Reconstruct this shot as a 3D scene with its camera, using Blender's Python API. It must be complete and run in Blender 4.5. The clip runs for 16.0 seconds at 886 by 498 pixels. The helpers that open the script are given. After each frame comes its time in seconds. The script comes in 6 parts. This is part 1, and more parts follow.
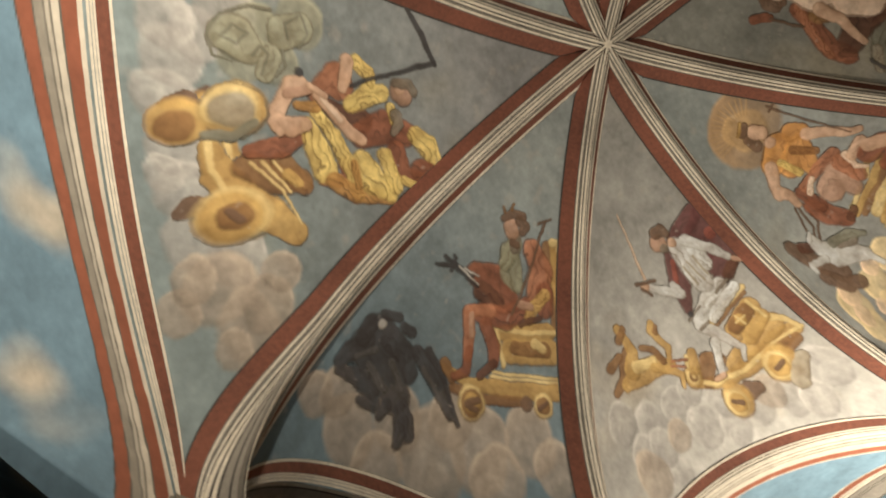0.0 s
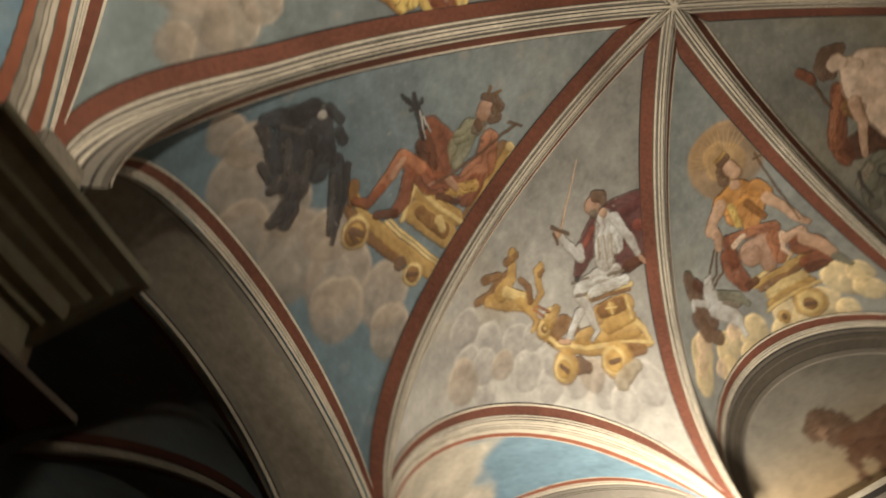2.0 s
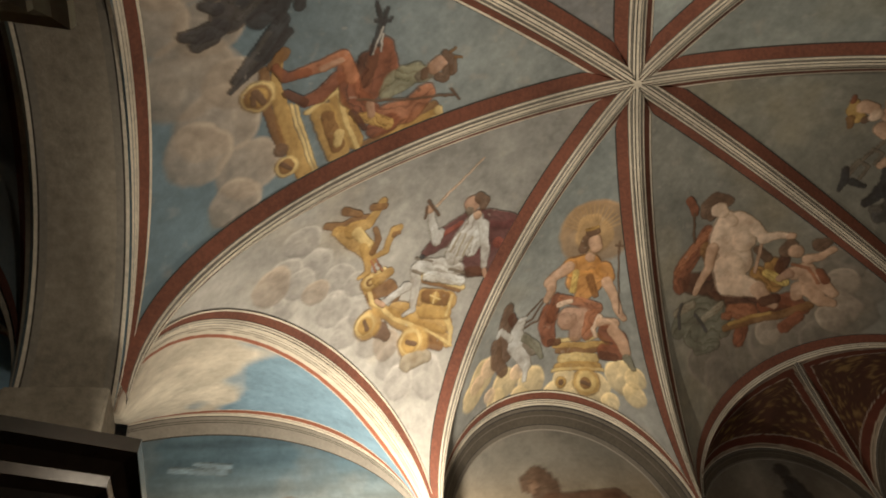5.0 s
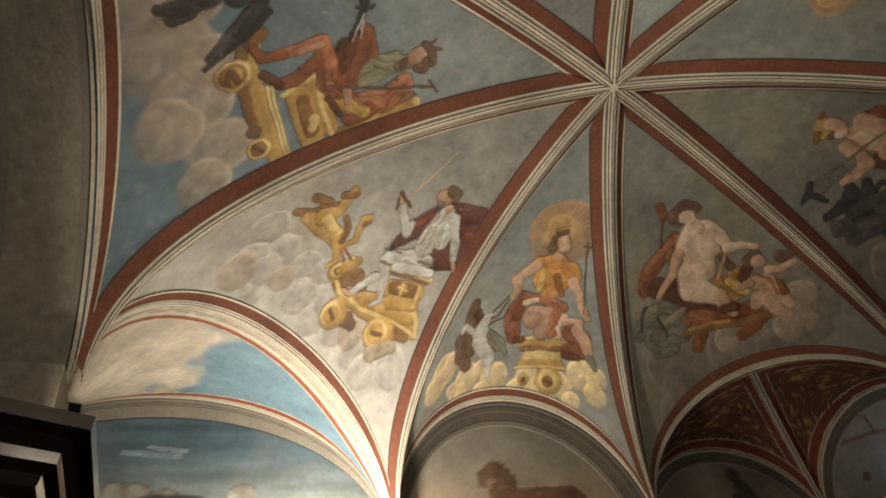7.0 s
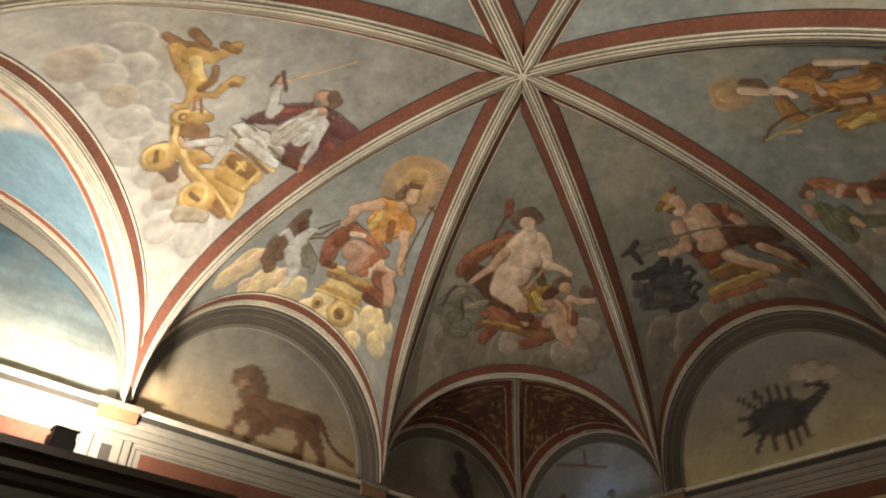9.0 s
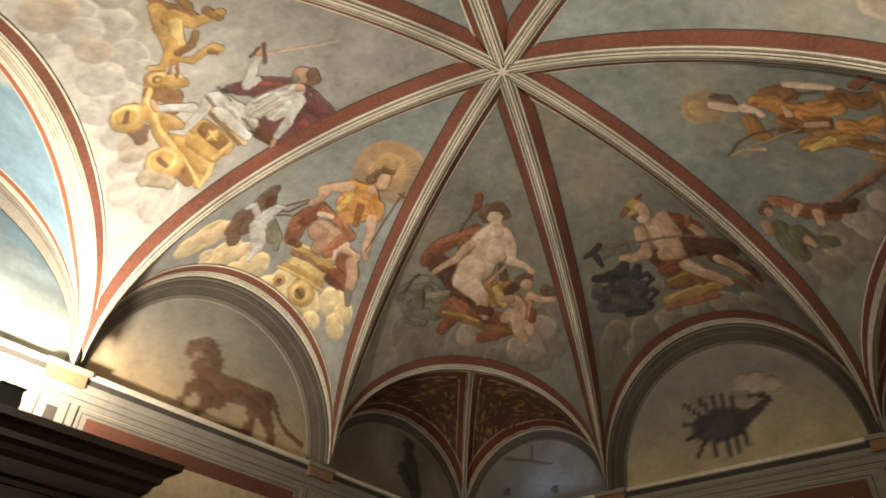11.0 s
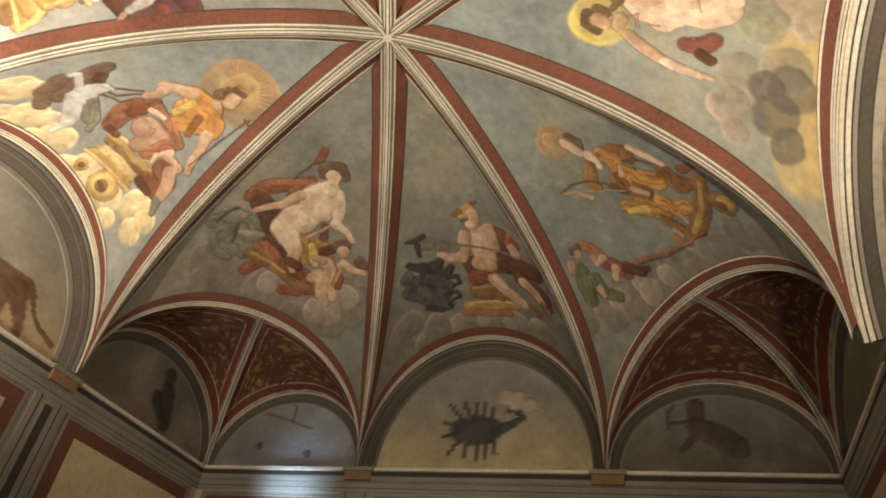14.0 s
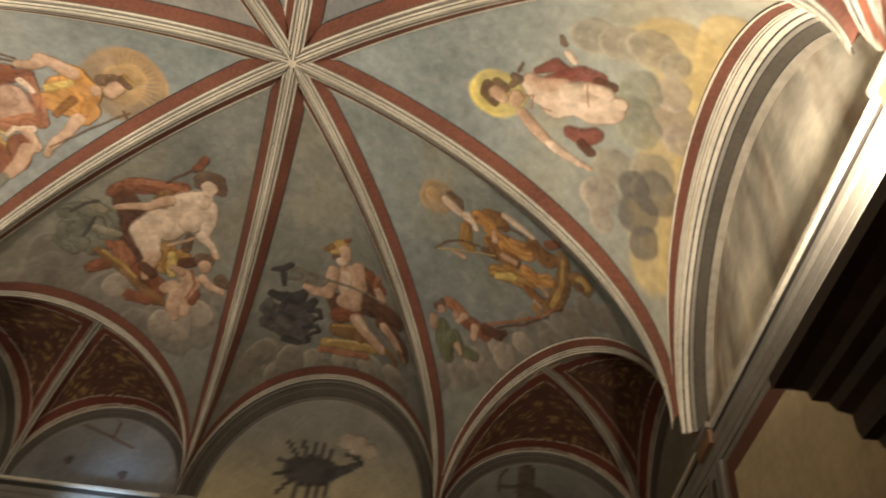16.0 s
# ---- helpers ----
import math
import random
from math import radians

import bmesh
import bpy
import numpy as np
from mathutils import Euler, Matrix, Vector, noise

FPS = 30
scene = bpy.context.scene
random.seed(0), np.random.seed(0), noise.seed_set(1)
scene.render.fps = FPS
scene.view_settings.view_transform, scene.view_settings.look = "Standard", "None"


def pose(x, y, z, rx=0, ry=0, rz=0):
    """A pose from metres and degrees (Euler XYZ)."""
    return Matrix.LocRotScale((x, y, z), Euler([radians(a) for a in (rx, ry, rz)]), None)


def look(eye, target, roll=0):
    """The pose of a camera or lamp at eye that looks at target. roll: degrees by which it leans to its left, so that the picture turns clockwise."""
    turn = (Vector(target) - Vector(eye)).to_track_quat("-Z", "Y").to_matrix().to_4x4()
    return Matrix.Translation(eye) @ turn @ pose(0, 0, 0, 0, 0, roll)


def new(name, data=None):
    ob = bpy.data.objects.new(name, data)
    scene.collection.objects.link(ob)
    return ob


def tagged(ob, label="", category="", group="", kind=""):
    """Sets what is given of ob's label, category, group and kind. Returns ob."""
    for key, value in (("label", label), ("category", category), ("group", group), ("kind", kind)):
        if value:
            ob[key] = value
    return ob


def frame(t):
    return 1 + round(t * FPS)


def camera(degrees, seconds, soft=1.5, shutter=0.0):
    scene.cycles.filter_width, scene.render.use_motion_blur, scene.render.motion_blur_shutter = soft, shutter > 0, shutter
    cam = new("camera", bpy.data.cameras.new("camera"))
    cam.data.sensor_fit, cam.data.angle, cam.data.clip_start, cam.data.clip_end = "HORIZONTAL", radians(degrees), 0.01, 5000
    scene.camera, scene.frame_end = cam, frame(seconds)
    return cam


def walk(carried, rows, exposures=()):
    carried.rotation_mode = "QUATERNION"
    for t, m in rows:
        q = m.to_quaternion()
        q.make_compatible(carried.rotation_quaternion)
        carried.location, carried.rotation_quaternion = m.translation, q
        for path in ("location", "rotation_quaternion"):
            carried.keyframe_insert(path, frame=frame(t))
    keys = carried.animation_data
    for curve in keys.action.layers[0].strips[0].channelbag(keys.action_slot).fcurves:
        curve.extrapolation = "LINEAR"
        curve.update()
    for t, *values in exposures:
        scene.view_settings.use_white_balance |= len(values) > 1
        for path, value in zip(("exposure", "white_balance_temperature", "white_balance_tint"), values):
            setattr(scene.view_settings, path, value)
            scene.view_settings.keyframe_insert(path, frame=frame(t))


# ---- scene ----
cam = camera(66.26, 16.0, soft=1.8, shutter=0.75)
PATH = [
    (0.0, (1.863, -2.227, 1.583), (1.1123, -2.0051, 3.4231), -74.72),
    (0.5, (1.853, -2.235, 1.589), (1.0138, -2.0533, 3.3955), -67.22),
    (1.0, (1.837, -2.264, 1.584), (0.9029, -2.1157, 3.3464), -59.61),
    (1.5, (1.817, -2.296, 1.611), (0.7548, -2.1878, 3.3022), -44.46),
    (2.0, (1.821, -2.345, 1.621), (0.6777, -2.1972, 3.2557), -33.02),
    (2.5, (1.828, -2.417, 1.625), (0.5971, -2.2177, 3.1882), -24.41),
    (3.0, (1.813, -2.453, 1.649), (0.5676, -2.1492, 3.1845), -19.41),
    (3.5, (1.811, -2.478, 1.653), (0.5040, -2.0300, 3.0988), -15.43),
    (4.0, (1.815, -2.476, 1.654), (0.5181, -1.9646, 3.0884), -14.67),
    (6.5, (1.809, -2.473, 1.657), (0.5335, -1.8486, 3.0651), -12.97),
    (7.0, (1.802, -2.474, 1.651), (0.5334, -1.8277, 3.0560), -13.21),
    (7.5, (1.786, -2.471, 1.649), (0.5260, -1.7968, 3.0481), -13.53),
    (8.0, (1.761, -2.460, 1.651), (0.5467, -1.6397, 3.0126), -9.62),
    (8.5, (1.735, -2.464, 1.635), (0.6193, -1.4362, 2.9388), -1.52),
    (9.0, (1.719, -2.461, 1.622), (0.6001, -1.3598, 2.8609), 0.22),
    (9.2, (1.716, -2.464, 1.617), (0.6088, -1.3456, 2.8517), 1.25),
    (11.5, (1.697, -2.477, 1.544), (0.6996, -1.2609, 2.7801), 2.52),
    (12.0, (1.694, -2.482, 1.530), (0.7962, -1.1976, 2.7721), 4.12),
    (12.5, (1.677, -2.461, 1.544), (0.9208, -1.0676, 2.7624), 7.78),
    (13.0, (1.672, -2.452, 1.555), (0.9933, -1.0076, 2.7600), 9.06),
    (13.5, (1.668, -2.452, 1.560), (1.0301, -0.9897, 2.7657), 9.61),
    (14.0, (1.667, -2.455, 1.562), (1.0554, -0.9789, 2.7648), 8.82),
    (14.5, (1.665, -2.463, 1.565), (1.0878, -0.9714, 2.7649), 9.08),
    (15.0, (1.666, -2.473, 1.567), (1.1282, -0.9708, 2.7729), 8.45),
    (15.5, (1.666, -2.482, 1.567), (1.2949, -0.9856, 2.8414), 9.87),
    (16.0, (1.670, -2.491, 1.566), (1.4296, -1.0279, 2.9083), 10.35),
]
walk(cam, [(t, look(eye, target, roll)) for t, eye, target, roll in PATH],
     exposures=((0.0, -0.28, 6350, 10), (1.5, -0.33, 6450, 10), (2.5, -0.45, 6500, 10), (7.5, -0.45, 6500, 10),
                (9.0, -0.1, 6450, 10), (12.0, 0.2, 6700, 10), (14.5, 0.58, 6800, 10), (16.0, 0.24, 6700, 10)))

# ---- world and lamps ----
world = bpy.data.worlds.new("world")
scene.world = world
world.use_nodes = True
world.node_tree.nodes["Background"].inputs["Color"].default_value = (0.30, 0.34, 0.40, 1)
world.node_tree.nodes["Background"].inputs["Strength"].default_value = 0.05
scene.view_settings.exposure = 0.0


def lamp(name, place, target, power, size, colour, spread=180):
    data = bpy.data.lights.new(name, "AREA")
    data.shape, data.size, data.energy, data.color = "DISK", size, power, colour
    data.spread = radians(spread)
    ob = new(name, data)
    ob.matrix_world = look(place, target)
    return ob


WARM = (1.0, 0.85, 0.66)
lamp("flood_and_fill_lamp", (-2.30, -1.46, 3.16), (-2.75, -1.15, 5.5), 77, 0.12, WARM, 178)
lamp("flood_and_fill_lamp", (2.60, -1.33, 3.04), (1.85, -1.25, 5.5), 90, 0.12, WARM, 179)
# added fill light over the south armoire, to even out the vault
lamp("flood_and_fill_lamp", (-0.75, -2.98, 2.98), (-0.5, 0.7, 5.4), 35, 0.12, WARM, 132)
# cold light added for the bluish glow on this wall; its source is unseen
lamp("blue_glow_lamp", (-1.75, 2.80, 3.02), (-1.75, 3.1, 3.28), 3.0, 0.5, (0.45, 0.68, 1.0), 70)

# ---- materials ----
def material(name, colour, rough=0.85, metal=0.0, vary=0.25, scale=9.0, bump=0.15, attribute=""):
    """A surface with grain and stains at two scales over a base colour or a painted colour layer."""
    m = bpy.data.materials.new(name)
    m.use_nodes = True
    nt = m.node_tree
    n, l = nt.nodes, nt.links
    b = n["Principled BSDF"]
    b.inputs["Roughness"].default_value = rough
    b.inputs["Metallic"].default_value = metal
    co = n.new("ShaderNodeTexCoord")
    big = n.new("ShaderNodeTexNoise")
    big.inputs["Scale"].default_value, big.inputs["Detail"].default_value = scale * 0.22, 6
    fine = n.new("ShaderNodeTexNoise")
    fine.inputs["Scale"].default_value, fine.inputs["Detail"].default_value = scale * 4.0, 8
    fine.inputs["Roughness"].default_value = 0.65
    l.new(co.outputs["Object"], big.inputs["Vector"])
    l.new(co.outputs["Object"], fine.inputs["Vector"])
    add = n.new("ShaderNodeMath")
    add.operation = "ADD"
    l.new(big.outputs["Fac"], add.inputs[0])
    l.new(fine.outputs["Fac"], add.inputs[1])
    rng = n.new("ShaderNodeMapRange")
    rng.inputs["From Min"].default_value, rng.inputs["From Max"].default_value = 0.6, 1.4
    rng.inputs["To Min"].default_value, rng.inputs["To Max"].default_value = 1 - vary, 1 + vary
    l.new(add.outputs[0], rng.inputs["Value"])
    mix = n.new("ShaderNodeMix")
    mix.data_type, mix.blend_type = "RGBA", "MULTIPLY"
    mix.inputs["Factor"].default_value = 1.0
    if attribute:
        at = n.new("ShaderNodeAttribute")
        at.attribute_name = attribute
        l.new(at.outputs["Color"], mix.inputs["A"])
    else:
        mix.inputs["A"].default_value = (*colour, 1)
    l.new(rng.outputs["Result"], mix.inputs["B"])
    l.new(mix.outputs["Result"], b.inputs["Base Color"])
    bp = n.new("ShaderNodeBump")
    bp.inputs["Strength"].default_value, bp.inputs["Distance"].default_value = bump, 0.01
    l.new(fine.outputs["Fac"], bp.inputs["Height"])
    l.new(bp.outputs["Normal"], b.inputs["Normal"])
    return m


FRESCO = material("fresco", (0.5, 0.5, 0.5), 0.9, vary=0.16, scale=8, bump=0.12, attribute="paint")
RED = material("red_ochre_paint", (0.148, 0.054, 0.034), 0.9, vary=0.5, scale=10)
CREAM = material("cream_lime_paint", (0.59, 0.55, 0.46), 0.9, vary=0.42, scale=10)
GREY = material("grey_stucco", (0.23, 0.215, 0.185), 0.9, vary=0.28, scale=10)
# real dark lines and bands, also groove shade put into colour
DARK = material("dark_line_and_groove_shade", (0.042, 0.038, 0.034), 0.9, vary=0.3, scale=10)
PLASTER = material("wall_plaster", (0.40, 0.34, 0.25), 0.9, vary=0.25, scale=6)
WOOD = material("dark_walnut", (0.030, 0.020, 0.014), 0.35, vary=0.4, scale=7, bump=0.1)
STONE = material("grey_stone", (0.30, 0.31, 0.25), 0.8, vary=0.25, scale=9)
FLOOR = material("terracotta_floor", (0.22, 0.11, 0.07), 0.6, vary=0.3, scale=5)
# the grey stucco again, darkened to put shade into the mouldings
SHADE = material("shaded_grey_stucco", (0.12, 0.108, 0.09), 0.9, vary=0.3, scale=10)
STUCCO = material("rough_stucco", (0.27, 0.245, 0.20), 0.95, vary=0.5, scale=5, bump=0.4)
# darker still: ring shade put into a stucco colour
UMBER = material("shaded_umber_stucco", (0.072, 0.062, 0.048), 0.9, vary=0.4, scale=10)
REDBROWN = material("red_brown_paint", (0.13, 0.05, 0.03), 0.85, vary=0.35, scale=9)
BROWNISH = material("brown_capital_paint", (0.22, 0.13, 0.07), 0.85, vary=0.35, scale=9)
PICTURE = material("ochre_picture", (0.50, 0.42, 0.27), 0.85, vary=0.35, scale=4)
GLOSS = material("polished_ebony", (0.022, 0.018, 0.014), 0.2, vary=0.3, scale=7, bump=0.04)
BLACK = material("black_metal", (0.012, 0.012, 0.012), 0.45, vary=0.2)

# ---- plan ----
WEST_X, WEST_Y, WEST_TOP = -2.0, -0.48, 2.95
WEST_LAMP, EAST_LAMP = (-2.22, -1.46, 2.95), (2.66, -1.33, 2.80)

X1, Y1 = 2.80, 3.10
Z0, TOP, BOW = 3.60, 5.54, 1.70
RISE = TOP - Z0
FEET = [(-1.10, 2.99), (1.10, 3.0), (2.64, 1.15), (2.70, -1.32), (1.18, -3.03), (-1.02, -3.0), (-2.71, -1.05), (-2.67, 1.14)]
RIM = [1.25, 0.98, 1.19, 0.95, 0.83, 1.02, 1.18, 1.03]


def ends(i):
    """The two feet of a gore, left and right as seen from the middle, and its rim's height."""
    return np.array(FEET[i]), np.array(FEET[(i + 1) % 8]), RIM[i]


def vault(i, s, f):
    """Points of a gore: s from -1 to 1 between its ribs, f from 0 at the boss to 1 at the rim."""
    a, b, hr = ends(i)
    s, f = np.broadcast_arrays(np.asarray(s, float), np.asarray(f, float))
    k = hr / RISE * np.sqrt(np.clip(1 - s * s, 0, 1))
    q = ((s + 1) / 2)[..., None]
    xy = (a + (b - a) * q) * f[..., None]
    if i == 3:  # this gore's foot stands out beside the wide arch
        w = np.clip((f - 0.80) / 0.20, 0, 1)
        w = (w * w * (3 - 2 * w))[..., None]
        xy = xy + w * (q * np.array([0.085, -0.12]) + (1 - s * s)[..., None] * np.array([0.09, -0.09]))
    z = Z0 + RISE * np.sqrt(np.clip(1 - (1 - k * k) * f ** BOW, 0, 1))
    return np.concatenate([xy, z[..., None]], -1)


def axes(i):
    """The plan directions of a gore: to its right and outward along its middle."""
    a, b, _ = ends(i)
    m = (a + b) / 2
    v = m / np.linalg.norm(m)
    return np.array([v[1], -v[0]]), v


def on_gore(i, u, v):
    """The points of a gore over plan places (u, v) in its own directions, and its s and f there."""
    r, o = axes(i)
    a, b, _ = ends(i)
    xy = u[..., None] * r + v[..., None] * o
    m = np.linalg.inv(np.array([a, b - a]).T)
    fq = xy @ m.T
    f = np.clip(fq[..., 0], 0.01, 1)
    s = np.clip(2 * fq[..., 1] / np.maximum(fq[..., 0], 0.01) - 1, -1, 1)
    return vault(i, s, f), s, fq[..., 0]


def inward(p):
    """Normals of a grid of points, turned to the middle of the room."""
    du = np.gradient(p, axis=0)
    dv = np.gradient(p, axis=1)
    n = np.cross(du, dv)
    n /= np.linalg.norm(n, axis=-1, keepdims=True) + 1e-12
    side = np.sign(np.sum(n * (np.array([0, 0, 2.6]) - p), -1, keepdims=True))
    return n * np.where(side == 0, 1, side)


def empty(name, label="", category="", group="", kind="", at=(0, 0, 0)):
    ob = new(name)
    ob.location = at
    ob.empty_display_size = 0.1
    return tagged(ob, label, category, group, kind)


def place(ob, parent):
    if parent is not None:
        ob.parent = parent
        ob.matrix_parent_inverse = Matrix.Translation(-parent.location)
    return ob


def sheet(name, p, mat, parent=None, colours=None, smooth=True, keep=None):
    """A mesh out of a grid of points; keep: the cells that are built."""
    r, c = p.shape[:2]
    k = np.arange(r * c).reshape(r, c)
    faces = np.stack([k[:-1, :-1], k[1:, :-1], k[1:, 1:], k[:-1, 1:]], -1)
    faces = faces.reshape(-1, 4) if keep is None else faces[keep]
    used = np.unique(faces)
    remap = np.zeros(r * c, int)
    remap[used] = np.arange(len(used))
    faces = remap[faces]
    v = p.reshape(-1, 3)[used]
    a, b, d = v[faces[:, 0]], v[faces[:, 1]], v[faces[:, 2]]
    n = np.cross(b - a, d - a)
    flip = np.sum(n * (np.array([0, 0, 2.6]) - a), -1).sum() < 0
    if flip:
        faces = faces[:, ::-1]
    me = bpy.data.meshes.new(name)
    me.vertices.add(len(v))
    me.vertices.foreach_set("co", v.ravel())
    me.loops.add(faces.size)
    me.loops.foreach_set("vertex_index", faces.ravel())
    me.polygons.add(len(faces))
    me.polygons.foreach_set("loop_start", np.arange(0, faces.size, 4))
    me.update(calc_edges=True)
    me.polygons.foreach_set("use_smooth", np.full(len(faces), smooth))
    if colours is not None:
        at = me.color_attributes.new("paint", "FLOAT_COLOR", "POINT")
        col = np.ones((len(v), 4))
        col[:, :3] = np.clip(colours.reshape(-1, 3)[used], 0.004, 0.95)
        at.data.foreach_set("color", col.ravel())
    me.materials.append(mat)
    return place(new(name, me), parent)


def part(name, bm, mat, parent, label=""):
    me = bpy.data.meshes.new(name)
    bmesh.ops.recalc_face_normals(bm, faces=bm.faces)
    bm.to_mesh(me)
    bm.free()
    me.materials.append(mat)
    return tagged(place(new(name, me), parent), label)


def box(x0, y0, z0, x1, y1, z1, bevel=0.0):
    bm = bmesh.new()
    bmesh.ops.create_cube(bm, size=1)
    for v in bm.verts:
        v.co = Vector(((x0 + x1) / 2 + v.co.x * (x1 - x0), (y0 + y1) / 2 + v.co.y * (y1 - y0), (z0 + z1) / 2 + v.co.z * (z1 - z0)))
    if bevel:
        bmesh.ops.bevel(bm, geom=bm.edges[:], offset=bevel, segments=2, affect="EDGES")
    return bm


def run(profile, path, closed=False):
    """A moulding: profile points (out, z) carried along a plan path of (x, y), mitred, out to the path's left."""
    n = len(path)
    pts = [Vector(q) for q in path]
    rings = []
    for k in range(n):
        a = pts[k - 1] if (closed or k) else None
        b = pts[(k + 1) % n] if (closed or k < n - 1) else None
        d1 = (pts[k] - a).normalized() if a is not None else None
        d2 = (b - pts[k]).normalized() if b is not None else None
        n1 = Vector((-d1.y, d1.x)) if d1 else Vector((-d2.y, d2.x))
        n2 = Vector((-d2.y, d2.x)) if d2 else n1
        m = (n1 + n2) / max(0.2, 1 + n1.dot(n2))
        rings.append([(pts[k].x + m.x * o, pts[k].y + m.y * o, z) for o, z in profile])
    bm = bmesh.new()
    vs = [[bm.verts.new(q) for q in ring] for ring in rings]
    for k in range(n if closed else n - 1):
        for j in range(len(profile)):
            j2 = (j + 1) % len(profile)
            bm.faces.new((vs[k][j], vs[(k + 1) % n][j], vs[(k + 1) % n][j2], vs[k][j2]))
    if not closed:
        bm.faces.new(vs[0])
        bm.faces.new(vs[-1])
    return bm

# ---- pigments ----
def pigment(r, g, b):
    """The base colour of a lime paint that looks like this under the room's warm lamps."""
    out = []
    for c, k in zip((r, g, b), (1.08, 1.22, 1.52)):
        c /= 255
        out.append(min(0.85, (c / 12.92 if c < 0.04 else ((c + 0.055) / 1.055) ** 2.4) * k))
    out = np.array(out)
    return 0.9 * (out * 0.80 + out.mean() * np.array([1.04, 1.0, 0.94]) * 0.20)


GOLD, GOLD_LIGHT, GOLD_DARK = pigment(182, 138, 58), pigment(212, 178, 102), pigment(134, 90, 40)
YELLOW, YELLOW_DARK, OCHRE = pigment(208, 172, 76), pigment(164, 112, 36), pigment(190, 156, 84)
ORANGE, ORANGE_DARK = pigment(198, 130, 40), pigment(138, 86, 28)
RUST, RUST_LIGHT, RUST_DARK = pigment(134, 70, 34), pigment(166, 98, 56), pigment(94, 52, 28)
CRIMSON, CRIMSON_LIGHT = pigment(98, 48, 42), pigment(138, 64, 44)
FLESH, FLESH_LIGHT, FLESH_DARK = pigment(198, 152, 112), pigment(220, 184, 146), pigment(174, 128, 94)
TUNIC, GREEN, GREYGREEN = pigment(138, 132, 98), pigment(98, 96, 58), pigment(114, 108, 84)
ARMOUR, GREYBROWN, BROWN = pigment(186, 180, 164), pigment(120, 104, 82), pigment(108, 76, 50)
EAGLE, BOAR = pigment(58, 53, 50), pigment(80, 74, 66)
CLOUD, CLOUD_WARM, CLOUD_DARK = pigment(168, 158, 140), pigment(164, 142, 114), pigment(124, 110, 90)
CLOUD_GREEN, CLOUD_GREY, CLOUD_SHADE = pigment(144, 138, 106), pigment(152, 136, 106), pigment(98, 88, 74)
CLOUD_GOLD, CLOUD_PINK = pigment(242, 196, 128), pigment(226, 186, 138)
HALO, HALO_LIGHT, HALO_YELLOW = pigment(172, 128, 74), pigment(190, 146, 84), pigment(222, 188, 72)
LIONBROWN, LIONLIGHT, DIM_BROWN, DIM_DARK = pigment(112, 72, 44), pigment(150, 112, 80), pigment(78, 60, 44), pigment(58, 50, 42)
LIGHTBLUE = pigment(128, 150, 152)


def lattice(x, y, seed):
    """Smooth value noise from 0 to 1 on a unit lattice."""
    xi, yi = np.floor(x).astype(int), np.floor(y).astype(int)
    xf, yf = x - xi, y - yi
    xf, yf = xf * xf * (3 - 2 * xf), yf * yf * (3 - 2 * yf)

    def h(a, b):
        q = np.sin(a * 127.1 + b * 311.7 + seed * 74.7) * 43758.5453
        return q - np.floor(q)
    return (h(xi, yi) * (1 - xf) + h(xi + 1, yi) * xf) * (1 - yf) + (h(xi, yi + 1) * (1 - xf) + h(xi + 1, yi + 1) * xf) * yf


def clouded(x, y, scale, seed=0, octaves=4):
    out, amp = np.zeros(np.shape(x)), 0.5
    for k in range(octaves):
        out += amp * lattice(np.asarray(x) * scale * 2 ** k, np.asarray(y) * scale * 2 ** k, seed + k)
        amp *= 0.5
    return out / 0.9375


